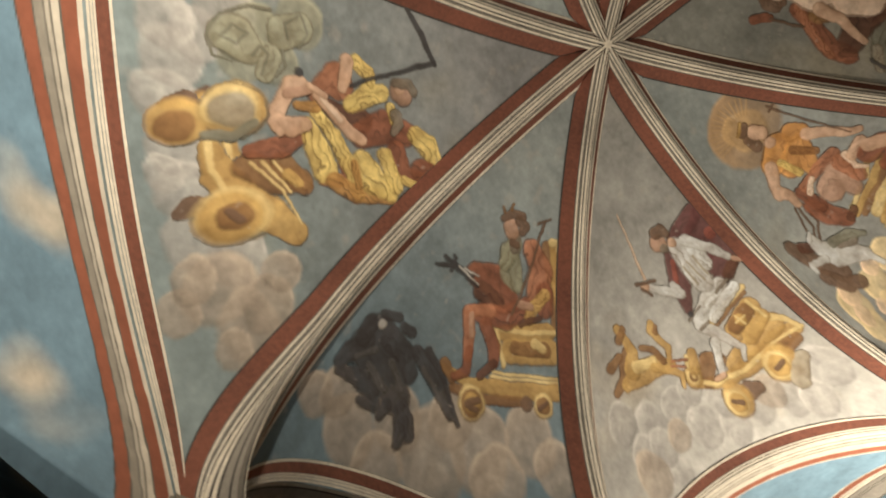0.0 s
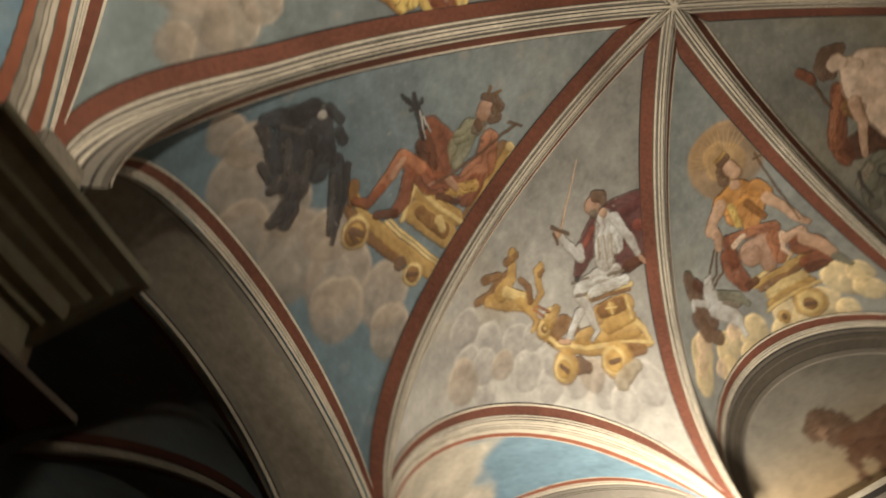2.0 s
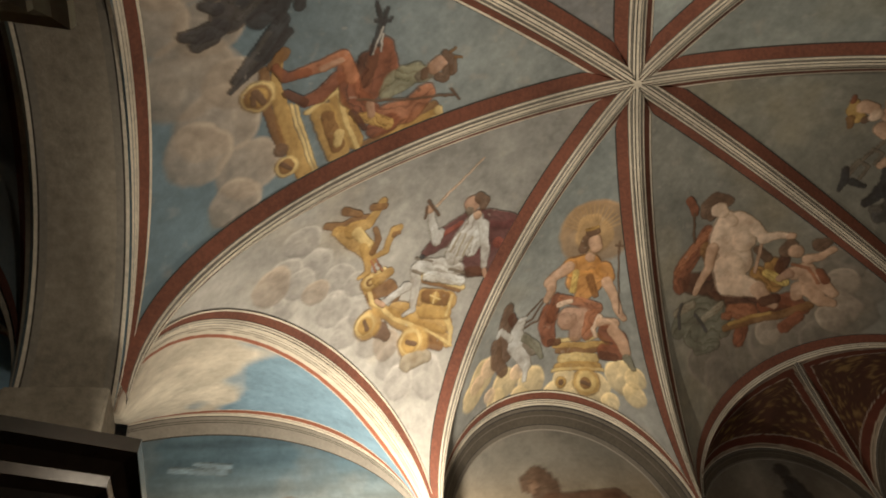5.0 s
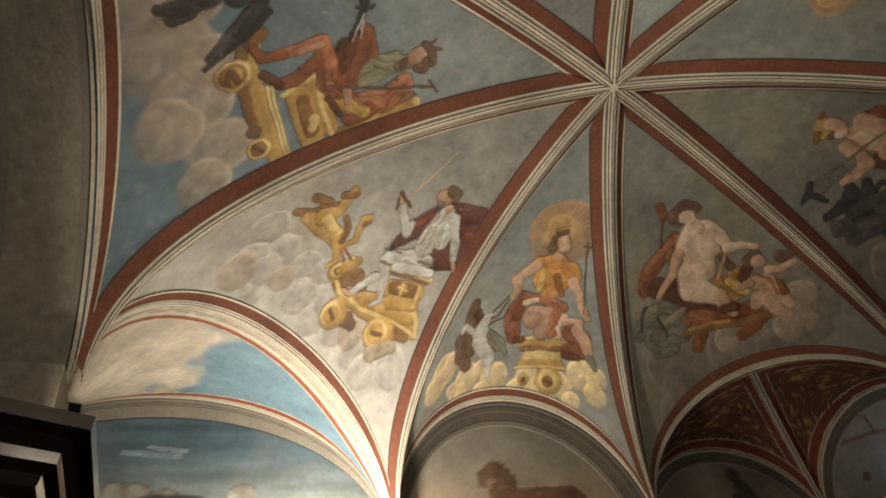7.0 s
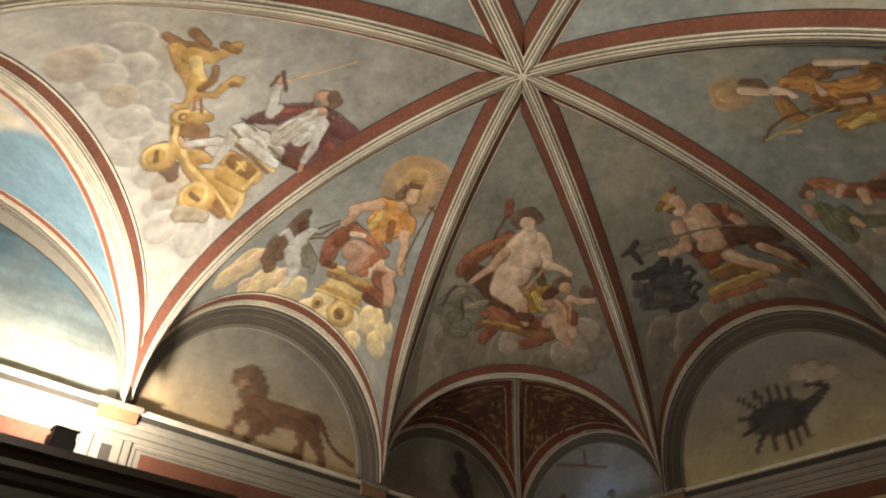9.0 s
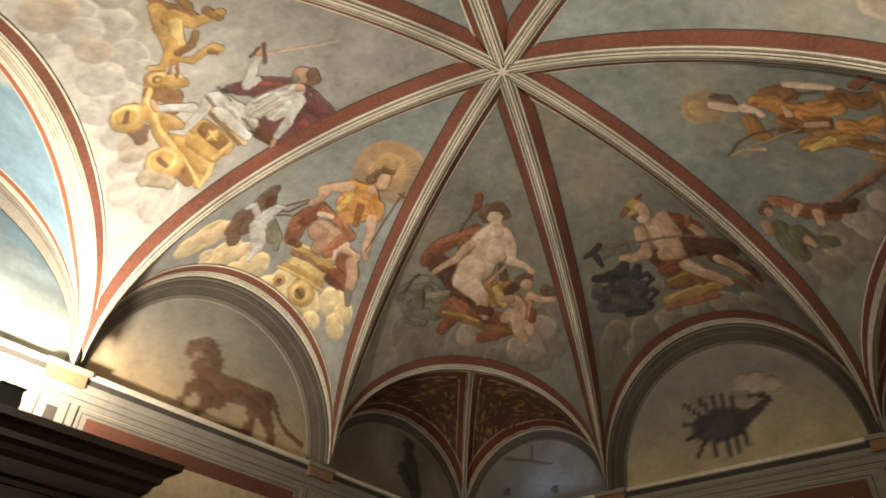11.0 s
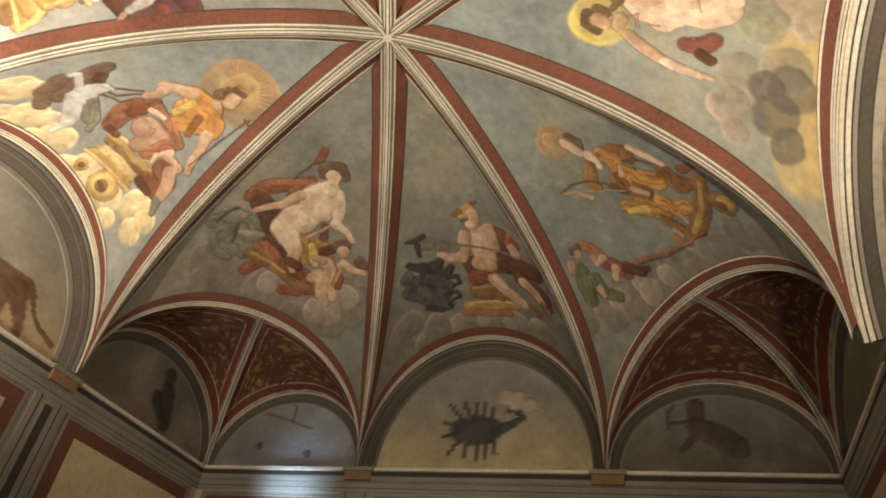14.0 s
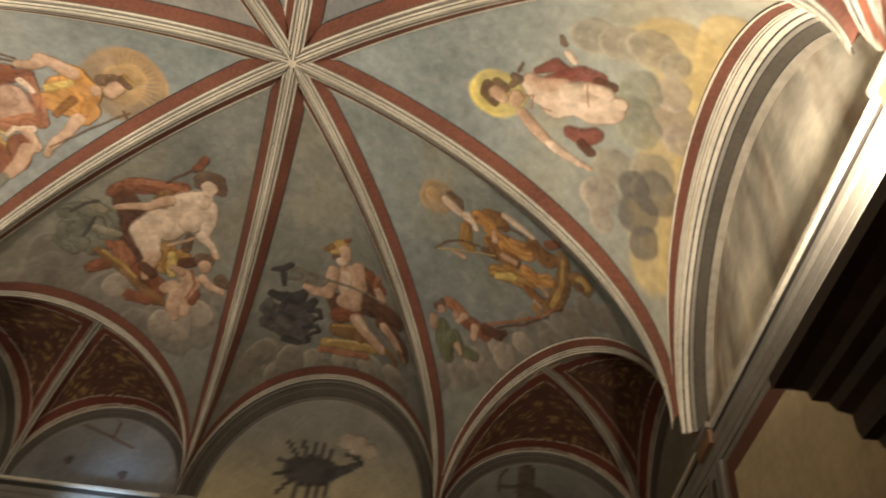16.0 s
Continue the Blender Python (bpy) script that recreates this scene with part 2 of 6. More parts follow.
def brush(colour, fold, pts, u, v, seed):
    """One stroke of the painter: its cover and colour at places (u, v). The painter models it lighter on one side."""
    p = np.array(pts).reshape(-1, 3)
    if len(p) == 1:
        p = np.concatenate([p, p + np.array([[1e-4, 0, 0]])])
    best = np.full(u.shape, 1e9)
    ou, ov, rr, across, along = (np.zeros(u.shape) for _ in range(5))
    gone = 0.0
    for (ax, ay, ar), (bx, by, br) in zip(p[:-1], p[1:]):
        dx, dy = bx - ax, by - ay
        n = dx * dx + dy * dy + 1e-9
        t = np.clip(((u - ax) * dx + (v - ay) * dy) / n, 0, 1)
        r = ar + (br - ar) * t
        qx, qy = u - ax - t * dx, v - ay - t * dy
        d = np.hypot(qx, qy) - r
        m = d < best
        best = np.where(m, d, best)
        ou, ov, rr = np.where(m, qx, ou), np.where(m, qy, ov), np.where(m, r, rr)
        across = np.where(m, (qx * dy - qy * dx) / math.sqrt(n), across)
        along = np.where(m, gone + t * math.sqrt(n), along)
        gone += math.sqrt(n)
    rad = float(p[:, 2].mean())
    wob = clouded(u, v, 0.55 / max(rad, 0.02), seed, 3) - 0.5
    fret = clouded(u, v, 2.2 / max(rad, 0.02), seed + 2, 3) - 0.5
    best = best + (wob * 0.20 + fret * 0.10) * rad * (1.0 if rad > 0.02 else 0.25)
    soft = max(0.0045, rad * 0.12)
    cover = np.clip(0.5 - best / (2 * soft), 0, 1)
    inner = np.clip(1 + best / np.maximum(rr, 1e-3), 0, 1)
    light = np.clip((-0.60 * ou - 0.60 * ov) / np.maximum(rr, 1e-3), -1, 1)
    tone = 0.97 + 0.40 * light * inner - 0.06 * inner ** 2
    if rad > 0.012:
        line = np.exp(-((best + 0.003) / 0.0055) ** 2) * np.clip(0.75 - 0.5 * light, 0.2, 1)
        tone = tone * (1 - 0.16 * line)
    if fold > 0.05 and rad > 0.012:
        w1 = clouded(u, v, 0.8 / max(rad, 0.02), seed + 5, 3) - 0.5
        ph = across / max(rad, 0.01) * (2.2 + 1.8 * fold) + 7.0 * w1 + along / max(rad, 0.01) * 0.7
        crease = np.abs(np.sin(ph))
        tone = tone + fold * (0.56 * crease - 0.40) + fold * 0.35 * np.clip(np.sin(ph * 2.1 + 1.0 + 5 * w1), 0, 1) ** 4
        tone = tone - fold * 0.28 * np.clip(1 - crease * 3, 0, 1)
    elif rad > 0.03:
        tone = tone + 0.22 * (clouded(u, v, 1.1 / rad, seed + 13, 2) - 0.5)
    tone = tone * (0.86 + 0.28 * clouded(u, v, 30, seed + 9, 3))
    tone = np.clip(tone, 0.28, 1.6)[..., None]
    warm = np.array([1.0, 0.90, 0.76]) ** np.clip(1.6 - 1.6 * tone, 0, 1)  # browner where the painter went dark
    return cover * 0.93, colour * tone * warm


def puff(colour, pts, u, v, seed):
    """A rounded cloud, thinly painted, with a curled pale edge and smaller lobes inside."""
    x, y, r = pts[:3]
    wisp = clouded(u, v, 0.8 / r, seed + 1, 4) - 0.5
    d = np.hypot(u - x, v - y) + wisp * r * 0.55
    cover = np.clip((r - d) / (r * 0.13), 0, 1)
    side = np.clip((-0.5 * (u - x) - 0.8 * (v - y)) / r, -1, 1)
    edge = np.exp(-((d - r * 0.90) / (r * 0.10)) ** 2)
    fine = clouded(u, v, 3.0 / r, seed + 3, 4) - 0.5
    tone = 0.86 + 0.16 * side + 0.55 * fine + 0.34 * edge * np.clip(side + 0.55, 0, 1) - 0.16 * edge * np.clip(-side, 0, 1)
    for k in range(3):
        h = lattice(np.array([seed * 1.7 + k * 3.1]), np.array([k * 5.3 + 0.5]), 7)[0] * 6.283
        cx, cy, cr = x + 0.45 * r * math.cos(h), y + 0.45 * r * math.sin(h), r * (0.34 + 0.1 * k)
        dd = np.hypot(u - cx, v - cy) + wisp * r * 0.4
        lip = np.exp(-((dd - cr) / (cr * 0.16)) ** 2)
        up = np.clip((-0.5 * (u - cx) - 0.8 * (v - cy)) / cr, -1, 1)
        tone = tone + 0.15 * lip * np.clip(up + 0.3, 0, 1) - 0.08 * lip * np.clip(-up, 0, 1)
    return cover * (0.72 + 0.2 * np.clip(side, 0, 1)), colour * np.clip(tone, 0.45, 1.4)[..., None]


SCENES, FIELDS, MADE = [], {}, []


def start(i, label):
    SCENES.append((i, label, []))
    MADE.append(SCENES[-1][2])


def layer(name):
    MADE[-1].append((name, []))


def stroke(colour, fold, *numbers):
    MADE[-1][-1][1].append((colour, fold, numbers))


def field_start(key):
    FIELDS[key] = [("field", [])]
    MADE.append(FIELDS[key])


# ---- what the painter drew on the gores, in metres right of and outward along each gore's middle ----
# <figures>
start(4, "fresco of a seated figure in a gilt chariot with an eagle")
layer("painted_cloud")
stroke(CLOUD_WARM, 0.0, -0.522, 2.824, 0.159)
stroke(CLOUD_WARM, 0.0, -0.030, 2.780, 0.224)
stroke(CLOUD_WARM, 0.0, -0.285, 2.702, 0.158)
stroke(CLOUD_WARM, 0.0, 0.256, 2.621, 0.208)
stroke(CLOUD_WARM, 0.0, 0.546, 2.461, 0.183)
stroke(CLOUD_WARM, 0.0, 0.386, 2.722, 0.171)
stroke(CLOUD_WARM, 0.0, -0.762, 2.756, 0.103)
stroke(CLOUD_WARM, 0.0, 0.700, 2.526, 0.145)
stroke(CLOUD_WARM, 0.0, -0.342, 2.923, 0.153)
stroke(CLOUD_WARM, 0.0, -0.650, 2.699, 0.108)
stroke(CLOUD_WARM, 0.0, 0.051, 2.570, 0.151)
layer("painted_chariot")
stroke(GOLD_DARK, 0.3, 0.317, 1.413, 0.062, 0.450, 1.610, 0.053, 0.538, 1.792, 0.051)
stroke(GOLD, 0.2, 0.331, 1.379, 0.027, 0.413, 1.554, 0.023, 0.531, 1.756, 0.018)
stroke(GOLD_LIGHT, 0, 0.317, 1.360, 0.031, 0.368, 1.335, 0.019, 0.365, 1.383, 0.015)
stroke(GOLD, 0.2, 0.203, 2.030, 0.043, 0.487, 1.868, 0.051)
stroke(GOLD, 0.2, 0.294, 2.099, 0.070, 0.543, 1.964, 0.071)
stroke(GOLD_DARK, 0.3, 0.319, 2.063, 0.042, 0.502, 1.974, 0.043)
stroke(GOLD_LIGHT, 0.2, 0.433, 1.977, 0.032, 0.486, 1.978, 0.025)
stroke(GOLD_LIGHT, 0, 0.146, 2.032, 0.014, 0.349, 1.956, 0.014, 0.544, 1.843, 0.015)
stroke(GOLD_LIGHT, 0, 0.168, 2.036, 0.014, 0.275, 2.184, 0.017)
stroke(GOLD_LIGHT, 0.1, 0.224, 2.252, 0.010, 0.649, 2.077, 0.010)
stroke(GOLD_LIGHT, 0.1, 0.218, 2.280, 0.010, 0.658, 2.095, 0.010)
stroke(GOLD, 0.2, -0.087, 2.375, 0.026, 0.091, 2.371, 0.033, 0.358, 2.287, 0.047, 0.663, 2.149, 0.044)
stroke(GOLD_DARK, 0.2, -0.001, 2.438, 0.026, 0.240, 2.394, 0.026, 0.455, 2.301, 0.027)
stroke(GOLD_DARK, 0.2, -0.085, 2.357, 0.039, -0.023, 2.403, 0.026)
stroke(GOLD_LIGHT, 0, 0.143, 2.457, 0.087)
stroke(GOLD_DARK, 0, 0.143, 2.457, 0.068)
stroke(GOLD, 0, 0.143, 2.457, 0.052)
stroke(BROWN, 0, 0.117, 2.472, 0.023, 0.171, 2.428, 0.020)
stroke(BROWN, 0, 0.141, 2.483, 0.016, 0.180, 2.474, 0.016)
stroke(BROWN, 0.1, 0.475, 2.298, 0.040)
stroke(GOLD_LIGHT, 0, 0.575, 2.261, 0.064)
stroke(GOLD_DARK, 0, 0.575, 2.261, 0.043)
stroke(BROWN, 0, 0.558, 2.288, 0.013, 0.589, 2.238, 0.013)
layer("painted_robe")
stroke(RUST, 0.7, -0.095, 1.816, 0.065, 0.033, 1.782, 0.095, 0.148, 1.837, 0.095)
stroke(RUST_DARK, 0.7, -0.022, 1.881, 0.058, 0.090, 1.899, 0.072)
stroke(RUST, 0.8, 0.034, 1.996, 0.057, 0.194, 1.942, 0.072, 0.301, 1.805, 0.059)
stroke(RUST_LIGHT, 0.7, 0.206, 1.480, 0.069, 0.318, 1.564, 0.083, 0.333, 1.700, 0.075)
stroke(RUST, 0.6, 0.383, 1.662, 0.060, 0.420, 1.758, 0.059)
stroke(GOLD, 0.7, 0.392, 1.676, 0.037, 0.344, 1.794, 0.040, 0.345, 1.873, 0.033)
stroke(TUNIC, 0.5, 0.072, 1.586, 0.075, 0.121, 1.674, 0.082, 0.188, 1.726, 0.052)
stroke(TUNIC, 0.5, 0.076, 1.519, 0.057, 0.068, 1.652, 0.052)
stroke(RUST_LIGHT, 0.2, -0.056, 2.021, 0.032, 0.084, 1.961, 0.043)
stroke(RUST_LIGHT, 0.2, -0.048, 2.033, 0.039, 0.003, 2.128, 0.041, 0.037, 2.249, 0.030)
stroke(RUST, 0.2, 0.037, 2.213, 0.031, 0.053, 2.324, 0.027, -0.012, 2.386, 0.023)
stroke(RUST, 0.2, 0.085, 2.036, 0.042, 0.179, 2.120, 0.045, 0.211, 2.208, 0.031)
stroke(RUST_DARK, 0.2, 0.211, 2.208, 0.027, 0.145, 2.311, 0.023)
stroke(FLESH_DARK, 0.2, -0.026, 2.037, 0.018, 0.022, 2.134, 0.017)
stroke(FLESH_DARK, 0.1, 0.259, 1.816, 0.029, 0.322, 1.798, 0.026)
stroke(RUST_DARK, 0.3, 0.303, 1.922, 0.022, 0.412, 1.824, 0.018)
stroke(GREYBROWN, 0.3, 0.065, 1.484, 0.046, 0.086, 1.533, 0.038)
stroke(FLESH_DARK, 0, 0.008, 1.431, 0.053, 0.034, 1.457, 0.046)
stroke(BROWN, 0.4, 0.050, 1.365, 0.035, 0.098, 1.370, 0.035, 0.096, 1.425, 0.027)
stroke(BROWN, 0.4, -0.061, 1.413, 0.023, -0.021, 1.358, 0.027, 0.054, 1.327, 0.027)
stroke(BROWN, 0.2, 0.059, 1.511, 0.027, 0.096, 1.511, 0.023)
stroke(GOLD_DARK, 0, -0.072, 1.378, 0.011, -0.099, 1.358, 0.008)
stroke(GOLD_DARK, 0, -0.036, 1.340, 0.012, -0.037, 1.296, 0.008)
stroke(BROWN, 0, 0.225, 1.900, 0.009, 0.240, 1.624, 0.009, 0.215, 1.272, 0.010)
stroke(BROWN, 0, 0.175, 1.306, 0.008, 0.241, 1.233, 0.008)
layer("painted_eagle")
stroke(EAGLE, 0.5, -0.537, 2.366, 0.080, -0.577, 2.482, 0.101, -0.409, 2.541, 0.114, -0.319, 2.611, 0.090)
stroke(EAGLE, 0.5, -0.664, 2.529, 0.052, -0.698, 2.589, 0.034, -0.601, 2.450, 0.054)
stroke(EAGLE, 0.4, -0.690, 2.626, 0.022, -0.581, 2.614, 0.040, -0.471, 2.630, 0.052)
stroke(EAGLE, 0.4, -0.524, 2.696, 0.022, -0.428, 2.691, 0.034)
stroke(EAGLE, 0.4, -0.360, 2.673, 0.035, -0.385, 2.725, 0.023)
stroke(EAGLE, 0.5, -0.261, 2.667, 0.053, -0.237, 2.737, 0.043, -0.242, 2.792, 0.028)
stroke(EAGLE, 0.5, -0.218, 2.701, 0.053, -0.186, 2.740, 0.035)
stroke(EAGLE, 0.5, -0.459, 2.383, 0.068, -0.349, 2.415, 0.063, -0.278, 2.484, 0.050)
stroke(EAGLE, 0.4, -0.401, 2.300, 0.032, -0.344, 2.298, 0.029)
stroke(EAGLE, 0.5, -0.277, 2.373, 0.042, -0.175, 2.410, 0.055, -0.051, 2.498, 0.044, 0.037, 2.571, 0.022)
stroke(EAGLE, 0.5, -0.213, 2.335, 0.026, -0.080, 2.419, 0.019, 0.090, 2.588, 0.012)
stroke(EAGLE, 0.3, -0.549, 2.292, 0.028, -0.456, 2.267, 0.029)
stroke(EAGLE, 0.3, -0.606, 2.360, 0.043, -0.623, 2.448, 0.042)
stroke(CLOUD, 0, -0.547, 2.340, 0.025)
stroke(BOAR, 0.6, -0.530, 2.546, 0.021, -0.403, 2.610, 0.021)
stroke(BOAR, 0.6, -0.410, 2.481, 0.018, -0.303, 2.573, 0.018)
stroke(BOAR, 0.5, -0.207, 2.429, 0.013, -0.023, 2.544, 0.009)
stroke(BOAR, 0.5, -0.620, 2.535, 0.014, -0.525, 2.468, 0.018)
layer("painted_thunderbolt")
stroke(EAGLE, 0, -0.362, 1.897, 0.010, -0.247, 1.850, 0.018, -0.057, 1.868, 0.011)
stroke(EAGLE, 0, -0.327, 1.832, 0.011, -0.205, 1.839, 0.014, -0.108, 1.834, 0.011)
stroke(EAGLE, 0, -0.254, 1.887, 0.011, -0.260, 1.801, 0.011, -0.276, 1.793, 0.007)
stroke(CLOUD, 0, -0.221, 1.839, 0.007, -0.054, 1.858, 0.005)
stroke(CLOUD, 0, -0.177, 1.830, 0.007, -0.069, 1.817, 0.005)
start(3, "fresco of a draped reaper on a gilt shell chariot")
layer("painted_cloud")
stroke(CLOUD, 0.0, -0.210, 2.809, 0.132)
stroke(CLOUD, 0.0, 0.000, 2.826, 0.127)
stroke(CLOUD, 0.0, 0.191, 2.845, 0.139)
stroke(CLOUD, 0.0, -0.354, 2.740, 0.132)
stroke(CLOUD, 0.0, -0.431, 2.600, 0.136)
stroke(CLOUD, 0.0, -0.500, 2.715, 0.125)
stroke(CLOUD, 0.0, -0.509, 2.450, 0.142)
stroke(CLOUD_GREEN, 0.0, -0.412, 2.341, 0.141)
stroke(CLOUD_GREEN, 0.0, -0.438, 2.097, 0.139)
stroke(CLOUD_GREEN, 0.0, -0.324, 2.425, 0.115)
stroke(CLOUD_GREEN, 0.0, -0.278, 2.264, 0.110)
stroke(CLOUD, 0.0, 0.099, 2.907, 0.090)
stroke(CLOUD, 0.0, 0.387, 2.858, 0.151)
stroke(CLOUD, 0.0, 0.514, 2.722, 0.147)
stroke(CLOUD_WARM, 0.0, 0.616, 2.840, 0.173)
stroke(CLOUD_WARM, 0.0, 0.790, 2.770, 0.151)
stroke(CLOUD_WARM, 0.0, 0.652, 3.018, 0.093)
stroke(CLOUD_WARM, 0.0, 0.769, 2.655, 0.133)
stroke(CLOUD_WARM, 0.0, 0.654, 2.554, 0.103)
stroke(CLOUD_WARM, 0.0, 0.868, 2.858, 0.097)
stroke(CLOUD_WARM, 0.0, 0.551, 2.934, 0.100)
layer("painted_dragon")
stroke(CLOUD_GREEN, 0.3, -0.417, 2.424, 0.085, -0.354, 2.388, 0.067)
stroke(CLOUD_GREEN, 0.3, -0.398, 2.201, 0.082, -0.414, 2.104, 0.073)
stroke(CLOUD_GREEN, 0.4, -0.305, 2.287, 0.054, -0.235, 2.337, 0.043)
stroke(GREYGREEN, 0, -0.423, 2.514, 0.006, -0.510, 2.450, 0.006, -0.539, 2.335, 0.006, -0.498, 2.233, 0.007)
stroke(GREYGREEN, 0, -0.423, 2.514, 0.006, -0.354, 2.509, 0.006, -0.312, 2.455, 0.006)
stroke(GREYGREEN, 0, -0.420, 2.463, 0.006, -0.462, 2.411, 0.006, -0.424, 2.367, 0.006, -0.381, 2.421, 0.006, -0.420, 2.463, 0.006)
stroke(GREYGREEN, 0, -0.370, 2.178, 0.007, -0.445, 2.173, 0.007, -0.476, 2.088, 0.007, -0.384, 2.065, 0.007, -0.326, 2.129, 0.007)
stroke(GREYGREEN, 0, -0.327, 2.368, 0.007, -0.360, 2.329, 0.007, -0.319, 2.298, 0.007, -0.237, 2.351, 0.007)
stroke(GREYGREEN, 0, -0.323, 2.222, 0.007, -0.246, 2.229, 0.007, -0.214, 2.284, 0.007)
layer("painted_chariot")
stroke(BROWN, 0, -0.189, 2.625, 0.039, -0.185, 2.676, 0.028)
stroke(GOLD, 0.1, -0.099, 2.666, 0.097)
stroke(GOLD_DARK, 0, -0.088, 2.676, 0.063)
stroke(GOLD, 0.2, 0.027, 2.602, 0.035, 0.157, 2.603, 0.057, 0.276, 2.560, 0.063, 0.407, 2.489, 0.071, 0.513, 2.421, 0.061)
stroke(GOLD_LIGHT, 0, 0.014, 2.605, 0.013, 0.126, 2.621, 0.010, 0.292, 2.594, 0.010, 0.401, 2.546, 0.011)
stroke(GOLD, 0.2, -0.105, 2.491, 0.114)
stroke(GOLD_LIGHT, 0, -0.119, 2.501, 0.098)
stroke(CLOUD_GREY, 0, -0.106, 2.497, 0.078)
stroke(GREYGREEN, 0, -0.023, 2.599, 0.025, 0.012, 2.529, 0.023, -0.030, 2.444, 0.021)
stroke(GOLD_DARK, 0.3, 0.156, 2.505, 0.064, 0.265, 2.408, 0.073, 0.293, 2.308, 0.058)
stroke(GOLD_DARK, 0.4, 0.188, 2.382, 0.062, 0.324, 2.303, 0.046)
stroke(GOLD_LIGHT, 0, 0.144, 2.501, 0.007, 0.303, 2.421, 0.007, 0.485, 2.378, 0.007)
stroke(GOLD_LIGHT, 0, 0.154, 2.460, 0.007, 0.328, 2.384, 0.007)
stroke(GOLD_LIGHT, 0, 0.165, 2.419, 0.007, 0.311, 2.346, 0.007)
stroke(GOLD, 0.3, 0.247, 2.371, 0.028, 0.302, 2.327, 0.023)
stroke(BROWN, 0.1, 0.258, 2.704, 0.045, 0.273, 2.736, 0.029)
stroke(GOLD_LIGHT, 0, 0.345, 2.612, 0.124)
stroke(GOLD, 0.1, 0.345, 2.612, 0.106)
stroke(GOLD_DARK, 0, 0.349, 2.599, 0.062)
stroke(BROWN, 0, 0.326, 2.611, 0.018, 0.374, 2.588, 0.018)
layer("painted_drapery")
stroke(RUST, 0.6, 0.094, 2.484, 0.035, 0.111, 2.356, 0.056, 0.079, 2.251, 0.046)
stroke(RUST_LIGHT, 0.6, -0.102, 2.097, 0.054, -0.181, 1.973, 0.067, -0.121, 1.956, 0.080)
stroke(RUST_DARK, 0.6, -0.040, 2.066, 0.042, 0.035, 1.986, 0.056, 0.088, 1.878, 0.065)
stroke(RUST, 0.7, 0.159, 1.901, 0.071, 0.147, 1.748, 0.094, 0.225, 1.619, 0.069)
stroke(RUST, 0.6, 0.297, 1.723, 0.068, 0.428, 1.715, 0.054, 0.487, 1.619, 0.048)
stroke(RUST_LIGHT, 0.5, 0.327, 2.188, 0.030, 0.367, 2.047, 0.038, 0.275, 2.049, 0.037)
stroke(YELLOW, 0.9, 0.036, 2.189, 0.041, 0.154, 2.178, 0.066, 0.273, 2.169, 0.072)
stroke(YELLOW, 0.9, -0.008, 2.126, 0.030, 0.121, 2.066, 0.043, 0.312, 2.027, 0.044, 0.450, 2.025, 0.038)
stroke(YELLOW_DARK, 0.8, 0.340, 2.142, 0.043, 0.445, 2.041, 0.044, 0.518, 1.848, 0.039)
stroke(YELLOW, 0.9, 0.301, 1.951, 0.071, 0.404, 1.916, 0.084, 0.490, 1.836, 0.059)
stroke(YELLOW, 0.8, 0.293, 1.799, 0.047, 0.471, 1.790, 0.047)
stroke(YELLOW_DARK, 0.7, 0.288, 2.000, 0.025, 0.408, 2.009, 0.025)
stroke(YELLOW, 0.8, -0.011, 1.918, 0.047, -0.034, 1.803, 0.065, -0.032, 1.710, 0.046)
stroke(YELLOW, 0.8, -0.216, 1.823, 0.044, -0.149, 1.769, 0.039, -0.089, 1.768, 0.026)
stroke(YELLOW, 0.8, 0.238, 1.564, 0.056, 0.317, 1.511, 0.071, 0.407, 1.484, 0.050)
stroke(YELLOW, 0.8, 0.052, 1.679, 0.030, 0.131, 1.678, 0.027)
stroke(RUST, 0.6, 0.443, 1.601, 0.069, 0.483, 1.515, 0.056)
stroke(YELLOW, 0.6, 0.457, 1.726, 0.027, 0.517, 1.651, 0.024, 0.518, 1.570, 0.021)
stroke(YELLOW_DARK, 0.4, -0.069, 2.220, 0.023, -0.035, 2.117, 0.030)
layer("painted_reaper")
stroke(FLESH, 0.1, -0.158, 2.177, 0.046, -0.166, 2.231, 0.040, -0.108, 2.286, 0.045, -0.062, 2.331, 0.044)
stroke(FLESH, 0.1, -0.011, 2.347, 0.045, 0.030, 2.283, 0.051, 0.033, 2.204, 0.041)
stroke(FLESH, 0.1, 0.044, 2.349, 0.020, 0.012, 2.369, 0.019)
stroke(FLESH_DARK, 0.1, -0.131, 2.264, 0.023, -0.124, 2.139, 0.026)
stroke(FLESH, 0.1, -0.089, 2.101, 0.024, -0.006, 2.042, 0.031, 0.130, 1.964, 0.038, 0.182, 1.909, 0.032)
stroke(FLESH_LIGHT, 0.1, -0.070, 2.073, 0.015, 0.051, 2.008, 0.016)
stroke(FLESH, 0.1, -0.150, 2.131, 0.018, -0.080, 2.053, 0.018)
stroke(FLESH, 0.1, -0.225, 1.884, 0.043, -0.144, 1.921, 0.037, -0.104, 1.943, 0.028)
stroke(GREYBROWN, 0.3, 0.104, 1.657, 0.041, 0.152, 1.654, 0.031, 0.189, 1.705, 0.024)
stroke(FLESH_DARK, 0, -0.019, 1.588, 0.065, 0.015, 1.575, 0.055)
stroke(FLESH, 0, -0.033, 1.595, 0.034)
stroke(GREYBROWN, 0.3, -0.067, 1.612, 0.027, -0.045, 1.525, 0.031, 0.007, 1.501, 0.028)
stroke(EAGLE, 0, -0.216, 2.166, 0.023)
